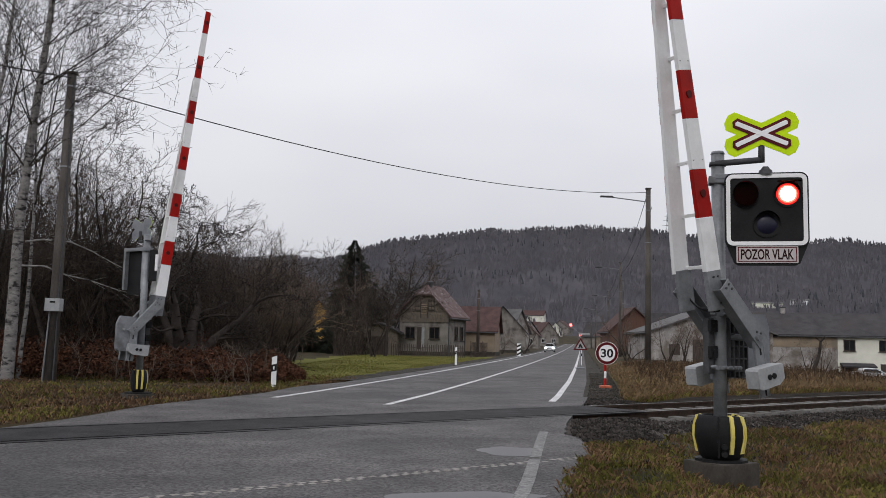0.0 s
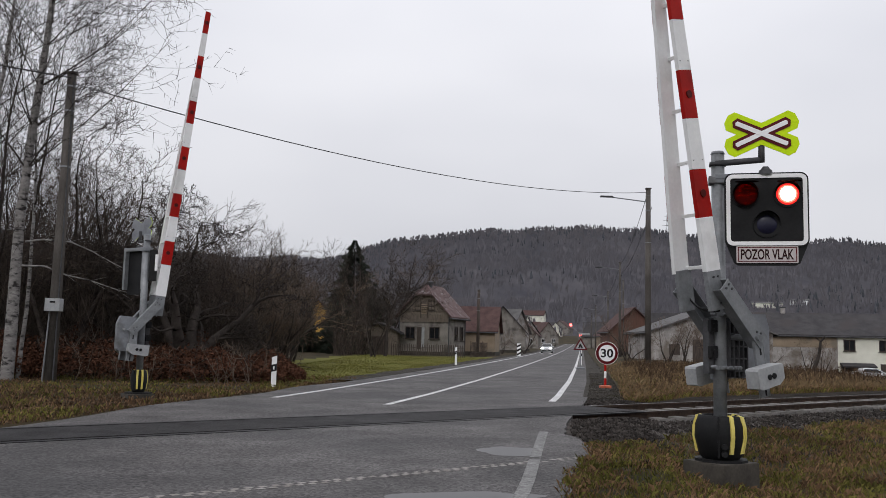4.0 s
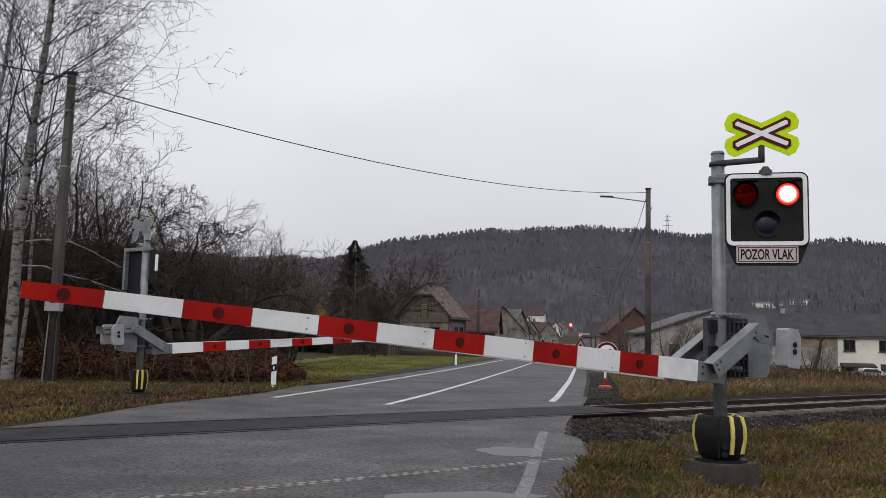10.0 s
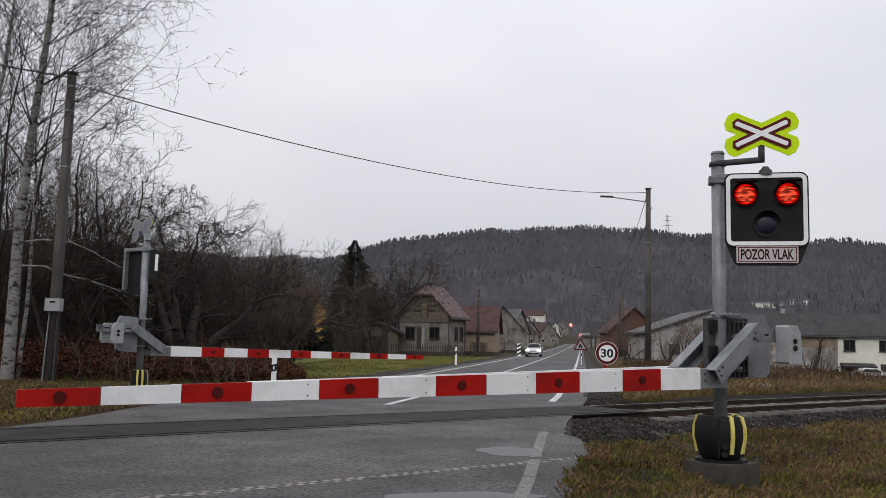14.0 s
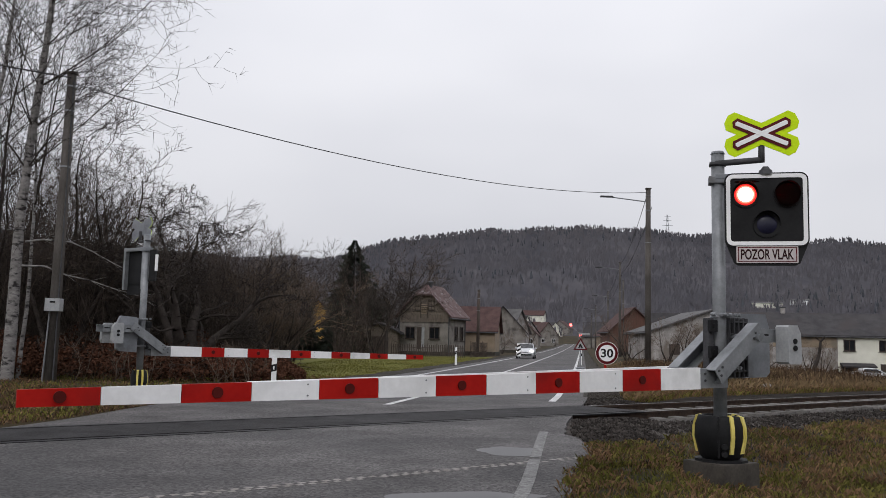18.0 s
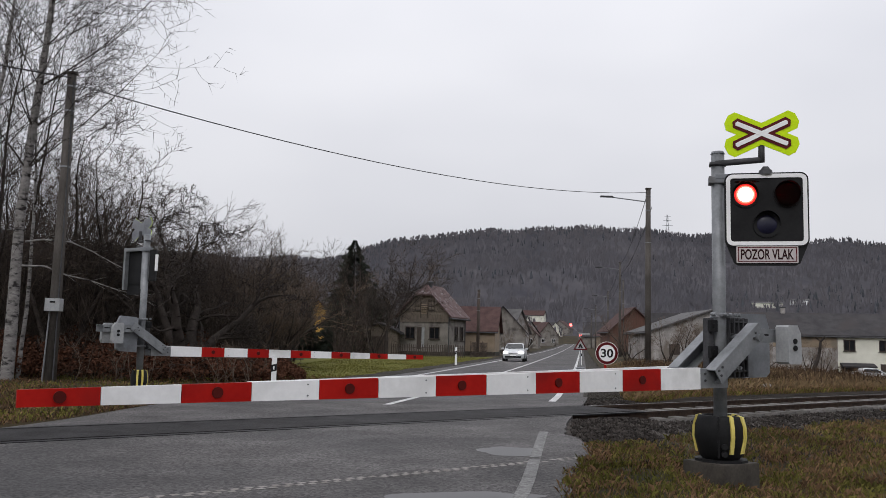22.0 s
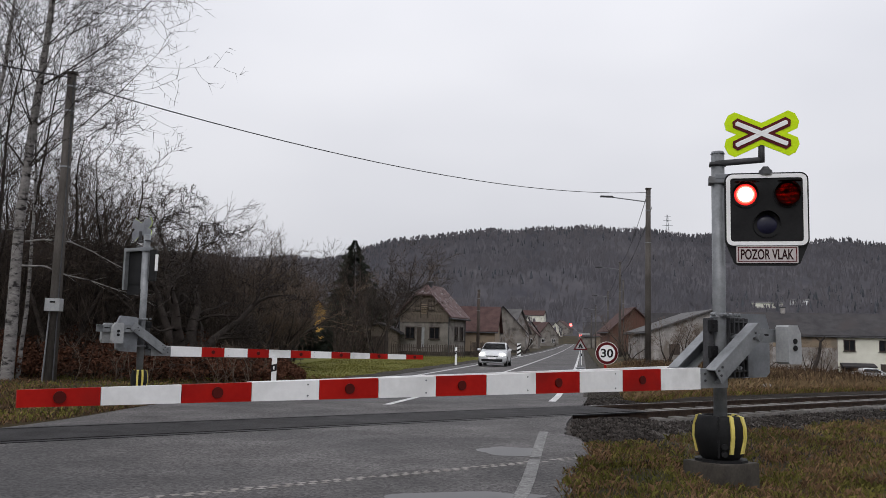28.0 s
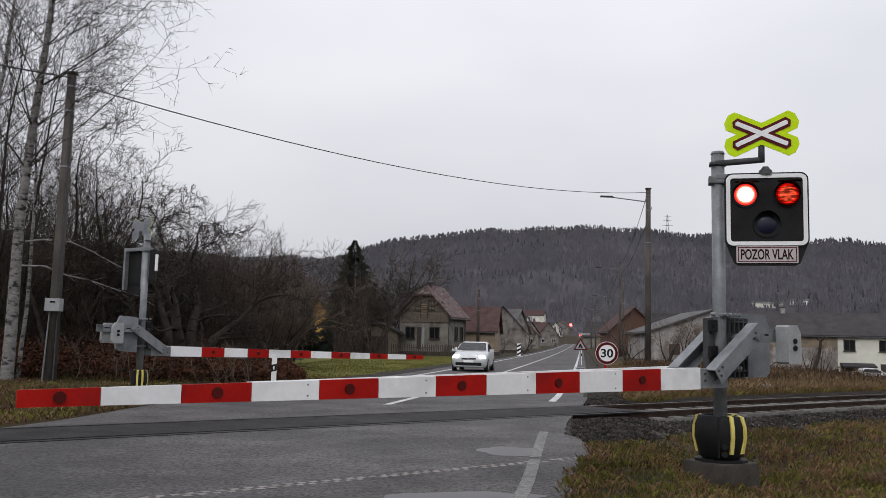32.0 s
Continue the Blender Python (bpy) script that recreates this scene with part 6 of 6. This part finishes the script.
for i, (k, x, y, s) in enumerate(((0, -9.0, 33, 0.9), (0, -11.6, 34, 1.1), (1, -8.6, 38.5, 0.75), (1, -8.4, 42, 0.7), (2, -12.8, 42, 1.2), (0, -14.6, 38, 1.12), (2, -11.2, 37, 0.95), (3, -7.3, 39.5, 1.0), (2, -10.0, 52, 0.9),
                                (1, -10.8, 57, 0.85), (2, -11.2, 60, 0.9), (1, -8.5, 44.5, 0.7), (2, -13.8, 53, 1.0), (0, -12.6, 65, 1.15), (0, -5.8, 77, 1.5), (0, -5.4, 69, 0.85), (0, -5.2, 83, 1.7), (0, -7.2, 80, 1.6), (1, -13.0, 69, 1.0), (0, -4.4, 86, 1.75), (0, -6.8, 84, 1.4), (1, -2.6, 88, 1.7), (0, -7.8, 75, 1.2), (0, -14.4, 72, 1.3), (3, -6.35, 36.2, 1.0), (3, -6.7, 33.2, 0.8), (3, -7.0, 38.0, 1.15), (0, -13.2, 29, 1.08), (2, -15.5, 32, 1.1), (0, -17.5, 36, 1.3), (2, -12.4, 30.5, 1.2), (0, -19.5, 40, 1.4), (2, -15.2, 43, 1.0),
                                (3, 14.2, 55, 0.75), (3, 16.2, 58, 0.85), (3, 18.3, 60, 0.8), (1, 20.5, 62, 0.5), (3, 22.5, 63, 0.75), (1, 24.5, 66, 0.5), (3, 12.6, 60, 0.6), (3, 27.5, 66, 0.7), (3, 30.5, 70, 0.75), (1, 15.2, 70, 0.6), (1, 20.8, 100, 1.0), (1, 10.2, 108, 0.8), (1, 7.2, 104, 0.6), (1, -8.6, 47, 1.3), (1, -9.6, 50, 1.2), (2, -9.0, 44, 0.9), (2, -8.1, 49, 0.95), (0, -9.8, 48, 1.1), (2, -10.5, 46, 0.95), (3, -6.75, 32.5, 1.0), (3, -7.1, 34.5, 1.1), (0, -13.2, 26.5, 1.1), (2, -14.2, 28, 1.2), (0, -12.0, 27.5, 1.3), (2, -11.0, 29.5, 1.2))):
    c = copy_thing(THICKET[k], Matrix.Translation((x, y, land(x, y) - 0.1)) @ Matrix.Rotation(1.7 * i + 0.6, 4, "Z"))
    c.scale = (s, s, s)
for tree, k in zip(THICKET, (0.8, 0.62, 0.7, 1.0)):
    tree.scale = (k, k, k)
bare_tree("apple_tree", -4.6, 73.0, 6.0, 0.22, 91, BARK, TWIG, "spreading bare fruit tree before the house", 0.95, 0.03, (20, 13, 10), wob=0.14, rmin=0.014)

def undergrowth(name, n, seed, spot, hgt, mat, label):
    """Thin dark stems, leaning every way, with side shoots."""
    rng = random.Random(seed)
    out = ([], [])
    for i in range(n):
        x, y = spot(rng)
        p = Vector((x, y, land(x, y) - 0.05))
        h = rng.uniform(*hgt)
        d = Vector((rng.gauss(0, 0.3), rng.gauss(0, 0.3), 1)).normalized()
        for j in range(4):
            q = p + d * h / 4
            tubes_to(*out, p, q, 0.016 - 0.003 * j, 0.013 - 0.003 * j, 3)
            for k in range(2):
                s = (d + Vector((rng.gauss(0, 0.7), rng.gauss(0, 0.7), rng.gauss(0, 0.4)))).normalized()
                tubes_to(*out, q, q + s * h * 0.22, 0.007, 0.004, 3)
            d = (d + Vector((rng.gauss(0, 0.22), rng.gauss(0, 0.22), 0))).normalized()
            p = q
    return tagged(link_mesh(name, *out, mat), label, "undergrowth", kind="stuff")


def thicket_spot(rng):
    y = rng.uniform(28.5, 52)
    lo = -0.62 * y
    hi = -0.215 * y
    return rng.uniform(lo, hi), y


undergrowth("thicket_undergrowth", 4200, 5, thicket_spot, (1.4, 4.2), TWIG_DARK, "dense dark tangle of thin stems in the thicket")


def sapling_spot(rng):
    y = rng.uniform(33, 52)
    return y * rng.uniform(-0.33, -0.18), y


undergrowth("thicket_saplings", 1700, 9, sapling_spot, (2.4, 4.7), TWIG_DARK, "brown saplings and suckers crowded behind the fruit tree")


def garden_spot(rng):
    while True:
        x, y = rng.uniform(-30, -6.5), rng.uniform(66, 92)
        if not -0.178 < x / y < -0.122:
            return x, y


undergrowth("tall_undergrowth", 1500, 8, lambda r: (r.uniform(-24, -9.8), r.uniform(27, 42)), (3.0, 6.5), TWIG_DARK, "tall thin saplings crowded in the thicket")
undergrowth("garden_undergrowth", 2200, 6, garden_spot, (1.5, 4.5), TWIG_DARK, "dark shrubs between the thicket and the house")


def spruce(x, y, h, w, seed, label="dark green spruce with drooping boughs"):
    rng = random.Random(seed)
    e = empty("spruce_tree", Matrix.Translation((x, y, land(x, y) - 0.1)), label, "tree")
    bm = B()
    tube(bm, (0, 0, 0), (0, 0, h * 0.96), 0.17, 0.02, 8)
    part("trunk", bm, BARK, e)
    verts, faces = [], []
    for i in range(5200 if h < 8 else 14000):
        t = 1 - math.sqrt(rng.random()) if i % 4 else rng.random()
        z = h * (0.05 + 0.93 * t)
        whorl = 0.78 + 0.22 * math.cos(z * 2 * math.pi / 0.8)
        rr = w * (1 - t) ** (0.4 if h < 8 else 0.72) * whorl + 0.05
        a = rng.uniform(0, 2 * math.pi)
        rr *= 0.8 + 0.35 * noise.noise((math.cos(a) * 1.6, math.sin(a) * 1.6, z * 0.8 + seed))
        k = 0.25 + 0.75 * math.sqrt(rng.random())
        p = Vector((rr * k * math.cos(a), rr * k * math.sin(a), z - 0.18 * rr * k))
        d = Vector((math.cos(a), math.sin(a), 0.1 + 0.5 * rng.random()))
        s = d.orthogonal().normalized() * rng.uniform(0.03, 0.09) * (1 if h < 8 else 1.7)
        L = rng.uniform(0.2, 0.45) * (0.45 + 0.75 * (1 - t))
        n = len(verts)
        verts += [p - s, p + s, p + d * L]
        u = Vector((0, 0, 1)) * 0.07
        verts += [p - u, p + u, p + d * L]
        faces += [(n, n + 1, n + 2), (n + 3, n + 4, n + 5)]
    link_mesh("crown", verts, faces, NEEDLE, e)


spruce(-8.7, 86.0, 11.3, 5.3, 5)
for i, (x, y, h, w) in enumerate(((-13.05, 86, 6.0, 0.9), (-10.6, 86, 6.0, 1.0), (-10.0, 84, 5.2, 1.2), (-9.4, 82, 4.4, 1.1), (-15.2, 86, 4.6, 1.0), (-12.4, 84, 2.5, 1.1), (-13.6, 83, 2.3, 1.0), (-6.9, 86, 6.6, 2.0), (-5.7, 87, 5.6, 1.9), (-9.0, 79, 5.0, 1.7), (-7.9, 81, 4.6, 1.5))):
    spruce(x, y, h, w, 20 + i, "narrow dark conifer by the yellow cottage")


# ---- undergrowth ----
def tufts(name, spots, mat, label, hgt, wid, seed, category="grass"):
    """Blades or leaves, each a bent sliver, at the spots."""
    rng = random.Random(seed)
    verts, faces = [], []
    for p in spots:
        a = rng.uniform(0, 2 * math.pi)
        h = rng.uniform(*hgt)
        w = rng.uniform(*wid)
        lean = rng.uniform(0.1, 0.9) * h
        d = Vector((math.cos(a), math.sin(a), 0))
        s = Vector((-d.y, d.x, 0)) * w
        k = len(verts)
        verts += [p - s, p + s, p + d * lean * 0.4 + Vector((0, 0, h * 0.7)) + s * 0.6, p + d * lean + Vector((0, 0, h * rng.uniform(0.75, 1.0)))]
        faces += [(k, k + 1, k + 2), (k, k + 2, k + 3)]
    return tagged(link_mesh(name, verts, faces, mat), label, category, kind="stuff")


def grass_spots(n, x0, x1, y0, y1, seed, ok):
    rng = random.Random(seed)
    out = []
    while len(out) < n:
        x, y = rng.uniform(x0, x1), y0 + (y1 - y0) * rng.random() ** 1.4
        if ok(x, y, rng):
            out.append(Vector((x, y, land(x, y) - (0.02 if y < 20 else 0.04))))
    return out


def near_verge(x, y, rng):
    off = x - road_x(y)
    u, v = track_uv(x, y)
    return off > 3.47 + 0.36 * math.exp(-((y - 10.3) / 1.6) ** 2) + 0.12 * noise.noise((x * 2, y * 2, 0)) and v < -3.9 + 0.5 * noise.noise((x, y, 3)) and noise.noise((x * 1.3, y * 1.3, 7)) > rng.uniform(-1.1, 0.1)


tufts("verge_grass", grass_spots(80000, 0.6, 12, 4.0, 17, 1, lambda x, y, r: near_verge(x, y, r) and noise.noise((x * 0.8, y * 0.8, 50)) < r.uniform(0.0, 0.5)), BLADE, "short winter-green grass on the verge", (0.02, 0.07), (0.0018, 0.004), 2)
tufts("dry_verge_grass", grass_spots(62000, 0.6, 12, 4.0, 17, 3, lambda x, y, r: near_verge(x, y, r) and noise.noise((x * 0.8, y * 0.8, 50)) > r.uniform(-0.5, 0.05)), BLADE_DRY, "dead straw-coloured grass on the verge", (0.015, 0.08), (0.0018, 0.004), 4)


def clumps(x, y, rng):
    return near_verge(x, y, rng) and noise.noise((x * 3.1, y * 3.1, 21)) > 0.12


tufts("tall_verge_grass", grass_spots(22000, 0.6, 12, 4.0, 17, 61, clumps), BLADE, "taller green grass clumps on the verge", (0.05, 0.11), (0.002, 0.0042), 62)
tufts("tall_dry_verge_grass", grass_spots(22000, 0.6, 12, 4.0, 17, 63, lambda x, y, r: near_verge(x, y, r) and noise.noise((x * 2.2, y * 2.2, 33)) > 0.05), BLADE_DRY, "taller dead grass clumps on the verge", (0.04, 0.12), (0.0018, 0.004), 64)


def far_verge(x, y, rng):
    off = x - road_x(y)
    u, v = track_uv(x, y)
    return off > 4.7 + 0.4 * noise.noise((y, 1, 1)) and v > 2.2 + 0.5 * noise.noise((x, y, 3))


tufts("bank_grass", grass_spots(60000, 2, 34, 14, 50, 5, far_verge), BLADE_DRY, "matted dead brown grass on the bank", (0.03, 0.13), (0.0025, 0.006), 6)
tufts("bank_green_grass", grass_spots(36000, 2, 26, 14, 40, 15, far_verge), BLADE, "green winter grass on the bank", (0.03, 0.1), (0.003, 0.007), 16)


def weed_spot(rng):
    while True:
        x, y = rng.uniform(4, 34), rng.uniform(17, 52)
        u, v = track_uv(x, y)
        if x - road_x(y) > 5.6 and v > 4.0 and noise.noise((x * 0.35, y * 0.35, 5)) > rng.uniform(-0.5, 0.35):
            return x, y


undergrowth("bank_weeds", 2600, 41, weed_spot, (0.2, 0.55), LITTER, "dry russet weed stalks on the bank")


def left_verge(x, y, rng):
    off = x - road_x(y)
    u, v = track_uv(x, y)
    return off < -3.7 + 0.15 * noise.noise((x * 2, y * 2, 0)) and v > 1.3 and x > -17


def trackside(n, seed):
    rng = random.Random(seed)
    out = []
    while len(out) < n:
        p = along(13.0 + 40 * rng.random() ** 1.5, rng.uniform(2.9, 7.5))
        if p.x - road_x(p.y) > 4.6:
            out.append(Vector((p.x, p.y, land(p.x, p.y) - 0.12)))
    return out


tufts("bank_straw", grass_spots(16000, 2, 40, 15, 58, 25, far_verge), STRAW, "pale straw stalks on the bank", (0.08, 0.3), (0.0025, 0.006), 26)
tufts("trackside_grass", trackside(26000, 31), BLADE, "green grass along the far side of the track", (0.08, 0.17), (0.003, 0.006), 32)
tufts("trackside_dry_grass", trackside(26000, 33), BLADE_DRY, "dead grass along the far side of the track", (0.08, 0.2), (0.003, 0.006), 34)
tufts("left_verge_grass", grass_spots(17000, -16, 0, 10.5, 30, 7, lambda x, y, r: left_verge(x, y, r) and noise.noise((x * 0.7, y * 0.7, 9)) > r.uniform(-0.5, 0.3)), BLADE_DRY, "dead grass on the verge below the brambles", (0.03, 0.12), (0.003, 0.008), 8)
tufts("leaf_litter", grass_spots(52000, -17, 0, 10.5, 30, 17, left_verge), LITTER, "brown leaf litter on the verge", (0.01, 0.05), (0.015, 0.04), 18, "leaves")
tufts("left_verge_green_grass", grass_spots(13000, -16, 0, 10.5, 30, 71, lambda x, y, r: left_verge(x, y, r) and noise.noise((x * 0.6, y * 0.6, 40)) > r.uniform(-0.15, 0.35)), BLADE, "green grass tufts among the leaf litter", (0.03, 0.13), (0.003, 0.007), 72)
undergrowth("bramble_stalks", 300, 43, lambda r: (r.uniform(-16, -4.6), r.uniform(23.2, 27.5)), (0.4, 1.2), TWIG_TAN, "pale dead stalks among the brambles")
tufts("meadow_grass", grass_spots(30000, -12, 5, 20, 75, 9, lambda x, y, r: x - road_x(y) < -4.2 and x > -7 and y > 24 + 0.5 * (-4 - x)), MEADOW, "short green meadow grass", (0.03, 0.09), (0.01, 0.022), 10)


def bramble(x, y, rx, ry, h, n, seed, mat, label, leaf=(0.02, 0.05)):
    rng = random.Random(seed)
    e = empty("bramble_bush", Matrix.Translation((x, y, land(x, y))), label, "bush", "bramble thicket")
    verts, faces = [], []
    for i in range(n):
        a, k = rng.uniform(0, 2 * math.pi), math.sqrt(rng.random())
        px, py = rx * k * math.cos(a), ry * k * math.sin(a)
        top = h * (1 - 0.6 * k ** 2) * (0.8 + 0.5 * noise.noise(((x + px) * 0.8, (y + py) * 0.8, seed)))
        p = Vector((px, py, max(0, top) * rng.random() ** 0.5))
        d = Vector((rng.gauss(0, 1), rng.gauss(0, 1), rng.gauss(0, 0.6))).normalized()
        s = d.orthogonal().normalized() * rng.uniform(*leaf)
        c = len(verts)
        L = rng.uniform(*leaf) * 2.2
        verts += [p - s, p + s, p + d * L]
        faces.append((c, c + 1, c + 2))
    tagged(link_mesh("foliage", verts, faces, mat, e), kind="stuff")
    out = ([], [])
    for i in range(60):
        a, k = rng.uniform(0, 2 * math.pi), math.sqrt(rng.random())
        p = Vector((rx * k * math.cos(a) * 0.8, ry * k * math.sin(a) * 0.8, 0))
        d = Vector((rng.gauss(0, 0.6), rng.gauss(0, 0.6), 1)).normalized()
        for j in range(5):
            q = p + d * h * 0.25
            tubes_to(*out, p, q, 0.008, 0.007, 3)
            d = (d + Vector((rng.gauss(0, 0.3), rng.gauss(0, 0.3), -0.25))).normalized()
            p = q
    tagged(link_mesh("cane_tangle", *out, BARK, e), kind="stuff")
    return e


for i, (x, y, rx, ry, h) in enumerate(((-12.5, 24.5, 2.2, 1.6, 1.3), (-9.5, 25.0, 2.2, 1.6, 1.2), (-7.0, 25.0, 1.8, 1.6, 1.1), (-5.2, 25.6, 1.3, 1.5, 0.9), (-8.2, 28.5, 2.4, 2.0, 1.5), (-11.2, 28.0, 2.5, 2.0, 1.7), (-14.5, 25, 2.2, 2.0, 1.5))):
    bramble(x, y, rx, ry, h, 5200, 200 + i, BRAMBLE, "tangle of reddish-brown brambles")


# ---- the wooded ridge ----
def forest(name, n, mat, label, d0, d1, size, conifer, seed, az0=-33, az1=33, ok=None, fat=1.0):
    rng = random.Random(seed)
    verts, faces = [], []
    while n:
        az = rng.uniform(az0, az1)
        d = math.sqrt(rng.uniform(d0 * d0, d1 * d1))
        x, y = d * math.sin(radians(az)), d * math.cos(radians(az))
        if ok and not ok(x, y, d, az, rng):
            continue
        n -= 1
        z = land(x, y)
        h = rng.uniform(*size)
        k = len(verts)
        if conifer:
            w, m = h * 0.17 * rng.uniform(0.8, 1.2), 5
            for t, rr in ((0.0, 1.0), (0.45, 0.62)):
                for i in range(m):
                    a = 2 * math.pi * (i + rng.random() * 0.6) / m
                    verts.append((x + w * rr * math.cos(a), y + w * rr * math.sin(a), z + h * t))
            verts.append((x, y, z + h))
            for i in range(m):
                j = (i + 1) % m
                faces += [(k + i, k + j, k + m + j, k + m + i), (k + m + i, k + m + j, k + 2 * m)]
        else:
            for i in range(4):
                a = rng.uniform(0, 2 * math.pi)
                b = a + 1.57
                s, o, u = fat * h * rng.uniform(0.03, 0.09), h * rng.uniform(0.03, 0.30), rng.uniform(0.65, 1.0) * h
                ca, sa, cb, sb = math.cos(a), math.sin(a), math.cos(b), math.sin(b)
                # a rounded spray of twigs, wide and blunt at the top
                q = len(verts)
                for t, k, e in ((0.0, 0.1, 0.05), (0.45, 0.6, 0.6), (0.8, 0.95, 0.9), (1.0, 1.0, 0.2)):
                    for g in (1, -1):
                        verts.append((x + o * k * ca + g * e * s * cb, y + o * k * sa + g * e * s * sb, z + u * t))
                px, py = verts[q + 2][0] - verts[q + 3][0], verts[q + 2][1] - verts[q + 3][1]
                for r in (0, 2, 4):
                    f = (q + r, q + r + 2, q + r + 3, q + r + 1)
                    faces.append(f if py * x - px * y < 0 else f[::-1])
    ob = link_mesh(name, verts, faces, mat)
    if not conifer:
        # fine twigs take light from above, as the whole canopy does
        ob.data.normals_split_custom_set_from_vertices([(0.0, -0.45, 0.893)] * len(verts))
    return tagged(ob, label, "forest", kind="stuff")


def wood_ok(x, y, d, az, rng):
    return noise.noise((x * 0.006, y * 0.004, 11)) + 0.5 * noise.noise((x * 0.02, y * 0.012, 4)) > rng.uniform(-1.1, 0.05) - 0.6 * step(900, 1150, d)


def fir_ok(x, y, d, az, rng):
    """Firs stand in dark belts and along the crest."""
    return noise.noise((x * 0.005 + 7, y * 0.007, 2)) > rng.uniform(0.05, 0.4) - 0.35 * step(1180, 1280, d)


# these woods carry the haze of distance in their base colours
forest("hillside_forest", 11000, FOREST_HAZED, "bare winter forest on the ridge with haze in its colour", 560, 1180, (5, 10), False, 1, ok=wood_ok)
forest("crest_forest", 9000, FOREST_HAZED, "bare winter forest along the crest with haze in its colour", 1180, 1400, (4, 8), False, 4, fat=1.5)
forest("hillside_conifers", 1500, CONIFER_HAZED, "conifers in belts through the ridge forest, haze in their colour", 700, 1380, (4, 9), True, 2, ok=fir_ok)
forest("valley_trees", 420, FOREST_HAZED, "bare trees of the valley villages with haze in their colour", 360, 640, (4, 8), False, 3)


# ---- what moves ----
ARM_ANGLES = [(0.0, 79.5), (5.15, 79.5), (5.5, 73.2), (6.0, 60.0), (6.5, 51.2), (7.0, 42.6), (7.5, 34.8), (8.0, 27.9), (8.5, 20.7), (9.0, 14.3),
              (9.5, 8.2), (10.0, 5.03), (10.5, 2.2), (11.0, -0.15), (11.25, -1.1), (11.5, -1.3), (11.75, -0.95), (12.0, -0.6), (12.5, -0.8), (13.0, -0.6), (32.0, -0.62)]
FAR_ANGLES = [(0.0, 84.3), (5.15, 84.3), (5.5, 76.4), (6.0, 62.0), (6.5, 52.4), (7.0, 43.0), (7.5, 35.2), (8.0, 27.5), (8.5, 20.3), (9.0, 13.4),
              (9.5, 7.9), (10.0, 4.3), (10.5, 1.7), (11.0, 0.2), (11.5, -0.3), (12.0, 0.0), (32.0, 0.0)]


def motions():
    for arm, rows in ((near_arm, ARM_ANGLES), (far_arm, FAR_ANGLES)):
        walk(arm, [(t, Matrix.Translation((-0.1976, 0, 1.31)) @ pose(0, 0, 0, 0, -a, 0)) for t, a in rows])
    # the lamps blink in turn: added glasses swing over bulbs that stay lit
    period = 1.0247
    for glasses, lit_from, lit_to in ((near_blink_glasses[0], 0.185, 0.71), (near_blink_glasses[1], 0.71, 0.185 + period), (far_blink_glasses[0], 0.185, 0.71), (far_blink_glasses[1], 0.71, 0.185 + period)):
        # the pale glass imitates the lamp warming and cooling, the darker two the lamp being out
        for (sh, m), rise, fall in ((glasses[0], 0.02, -0.06), (glasses[1], -0.02, 0.06), (glasses[2], -0.06, 0.26)):
            away, over = m @ pose(0, 0, 0, -84, 0, 0), m
            rows = []
            for k in range(-2, 33):
                a, b = lit_from + k * period + rise, lit_to + k * period + fall
                rows += [(a - 0.034, over), (a, away), (b - 0.034, away), (b, over)]
            before, inside, after = [r for r in rows if r[0] <= 0.0][-1], [r for r in rows if 0.02 < r[0] < 31.97], [r for r in rows if r[0] <= 32.0][-1]
            walk(sh, [(0.0, before[1])] + inside + [(32.0, after[1])])
    # the added discs swing over the flash lamps in place of switching them off
    for sh, m in flash_blink_discs:
        open_, shut = m @ pose(0, 0, 0, -84, 0, 0), m
        rows = [(0.0, open_)]
        for k in range(16):
            rows += [(2 * k + 0.82, open_), (2 * k + 0.88, shut), (2 * k + 1.86, shut), (2 * k + 1.92, open_)]
        walk(sh, rows + [(32.0, open_)])
    walk(car, CAR_ROWS)


motions()
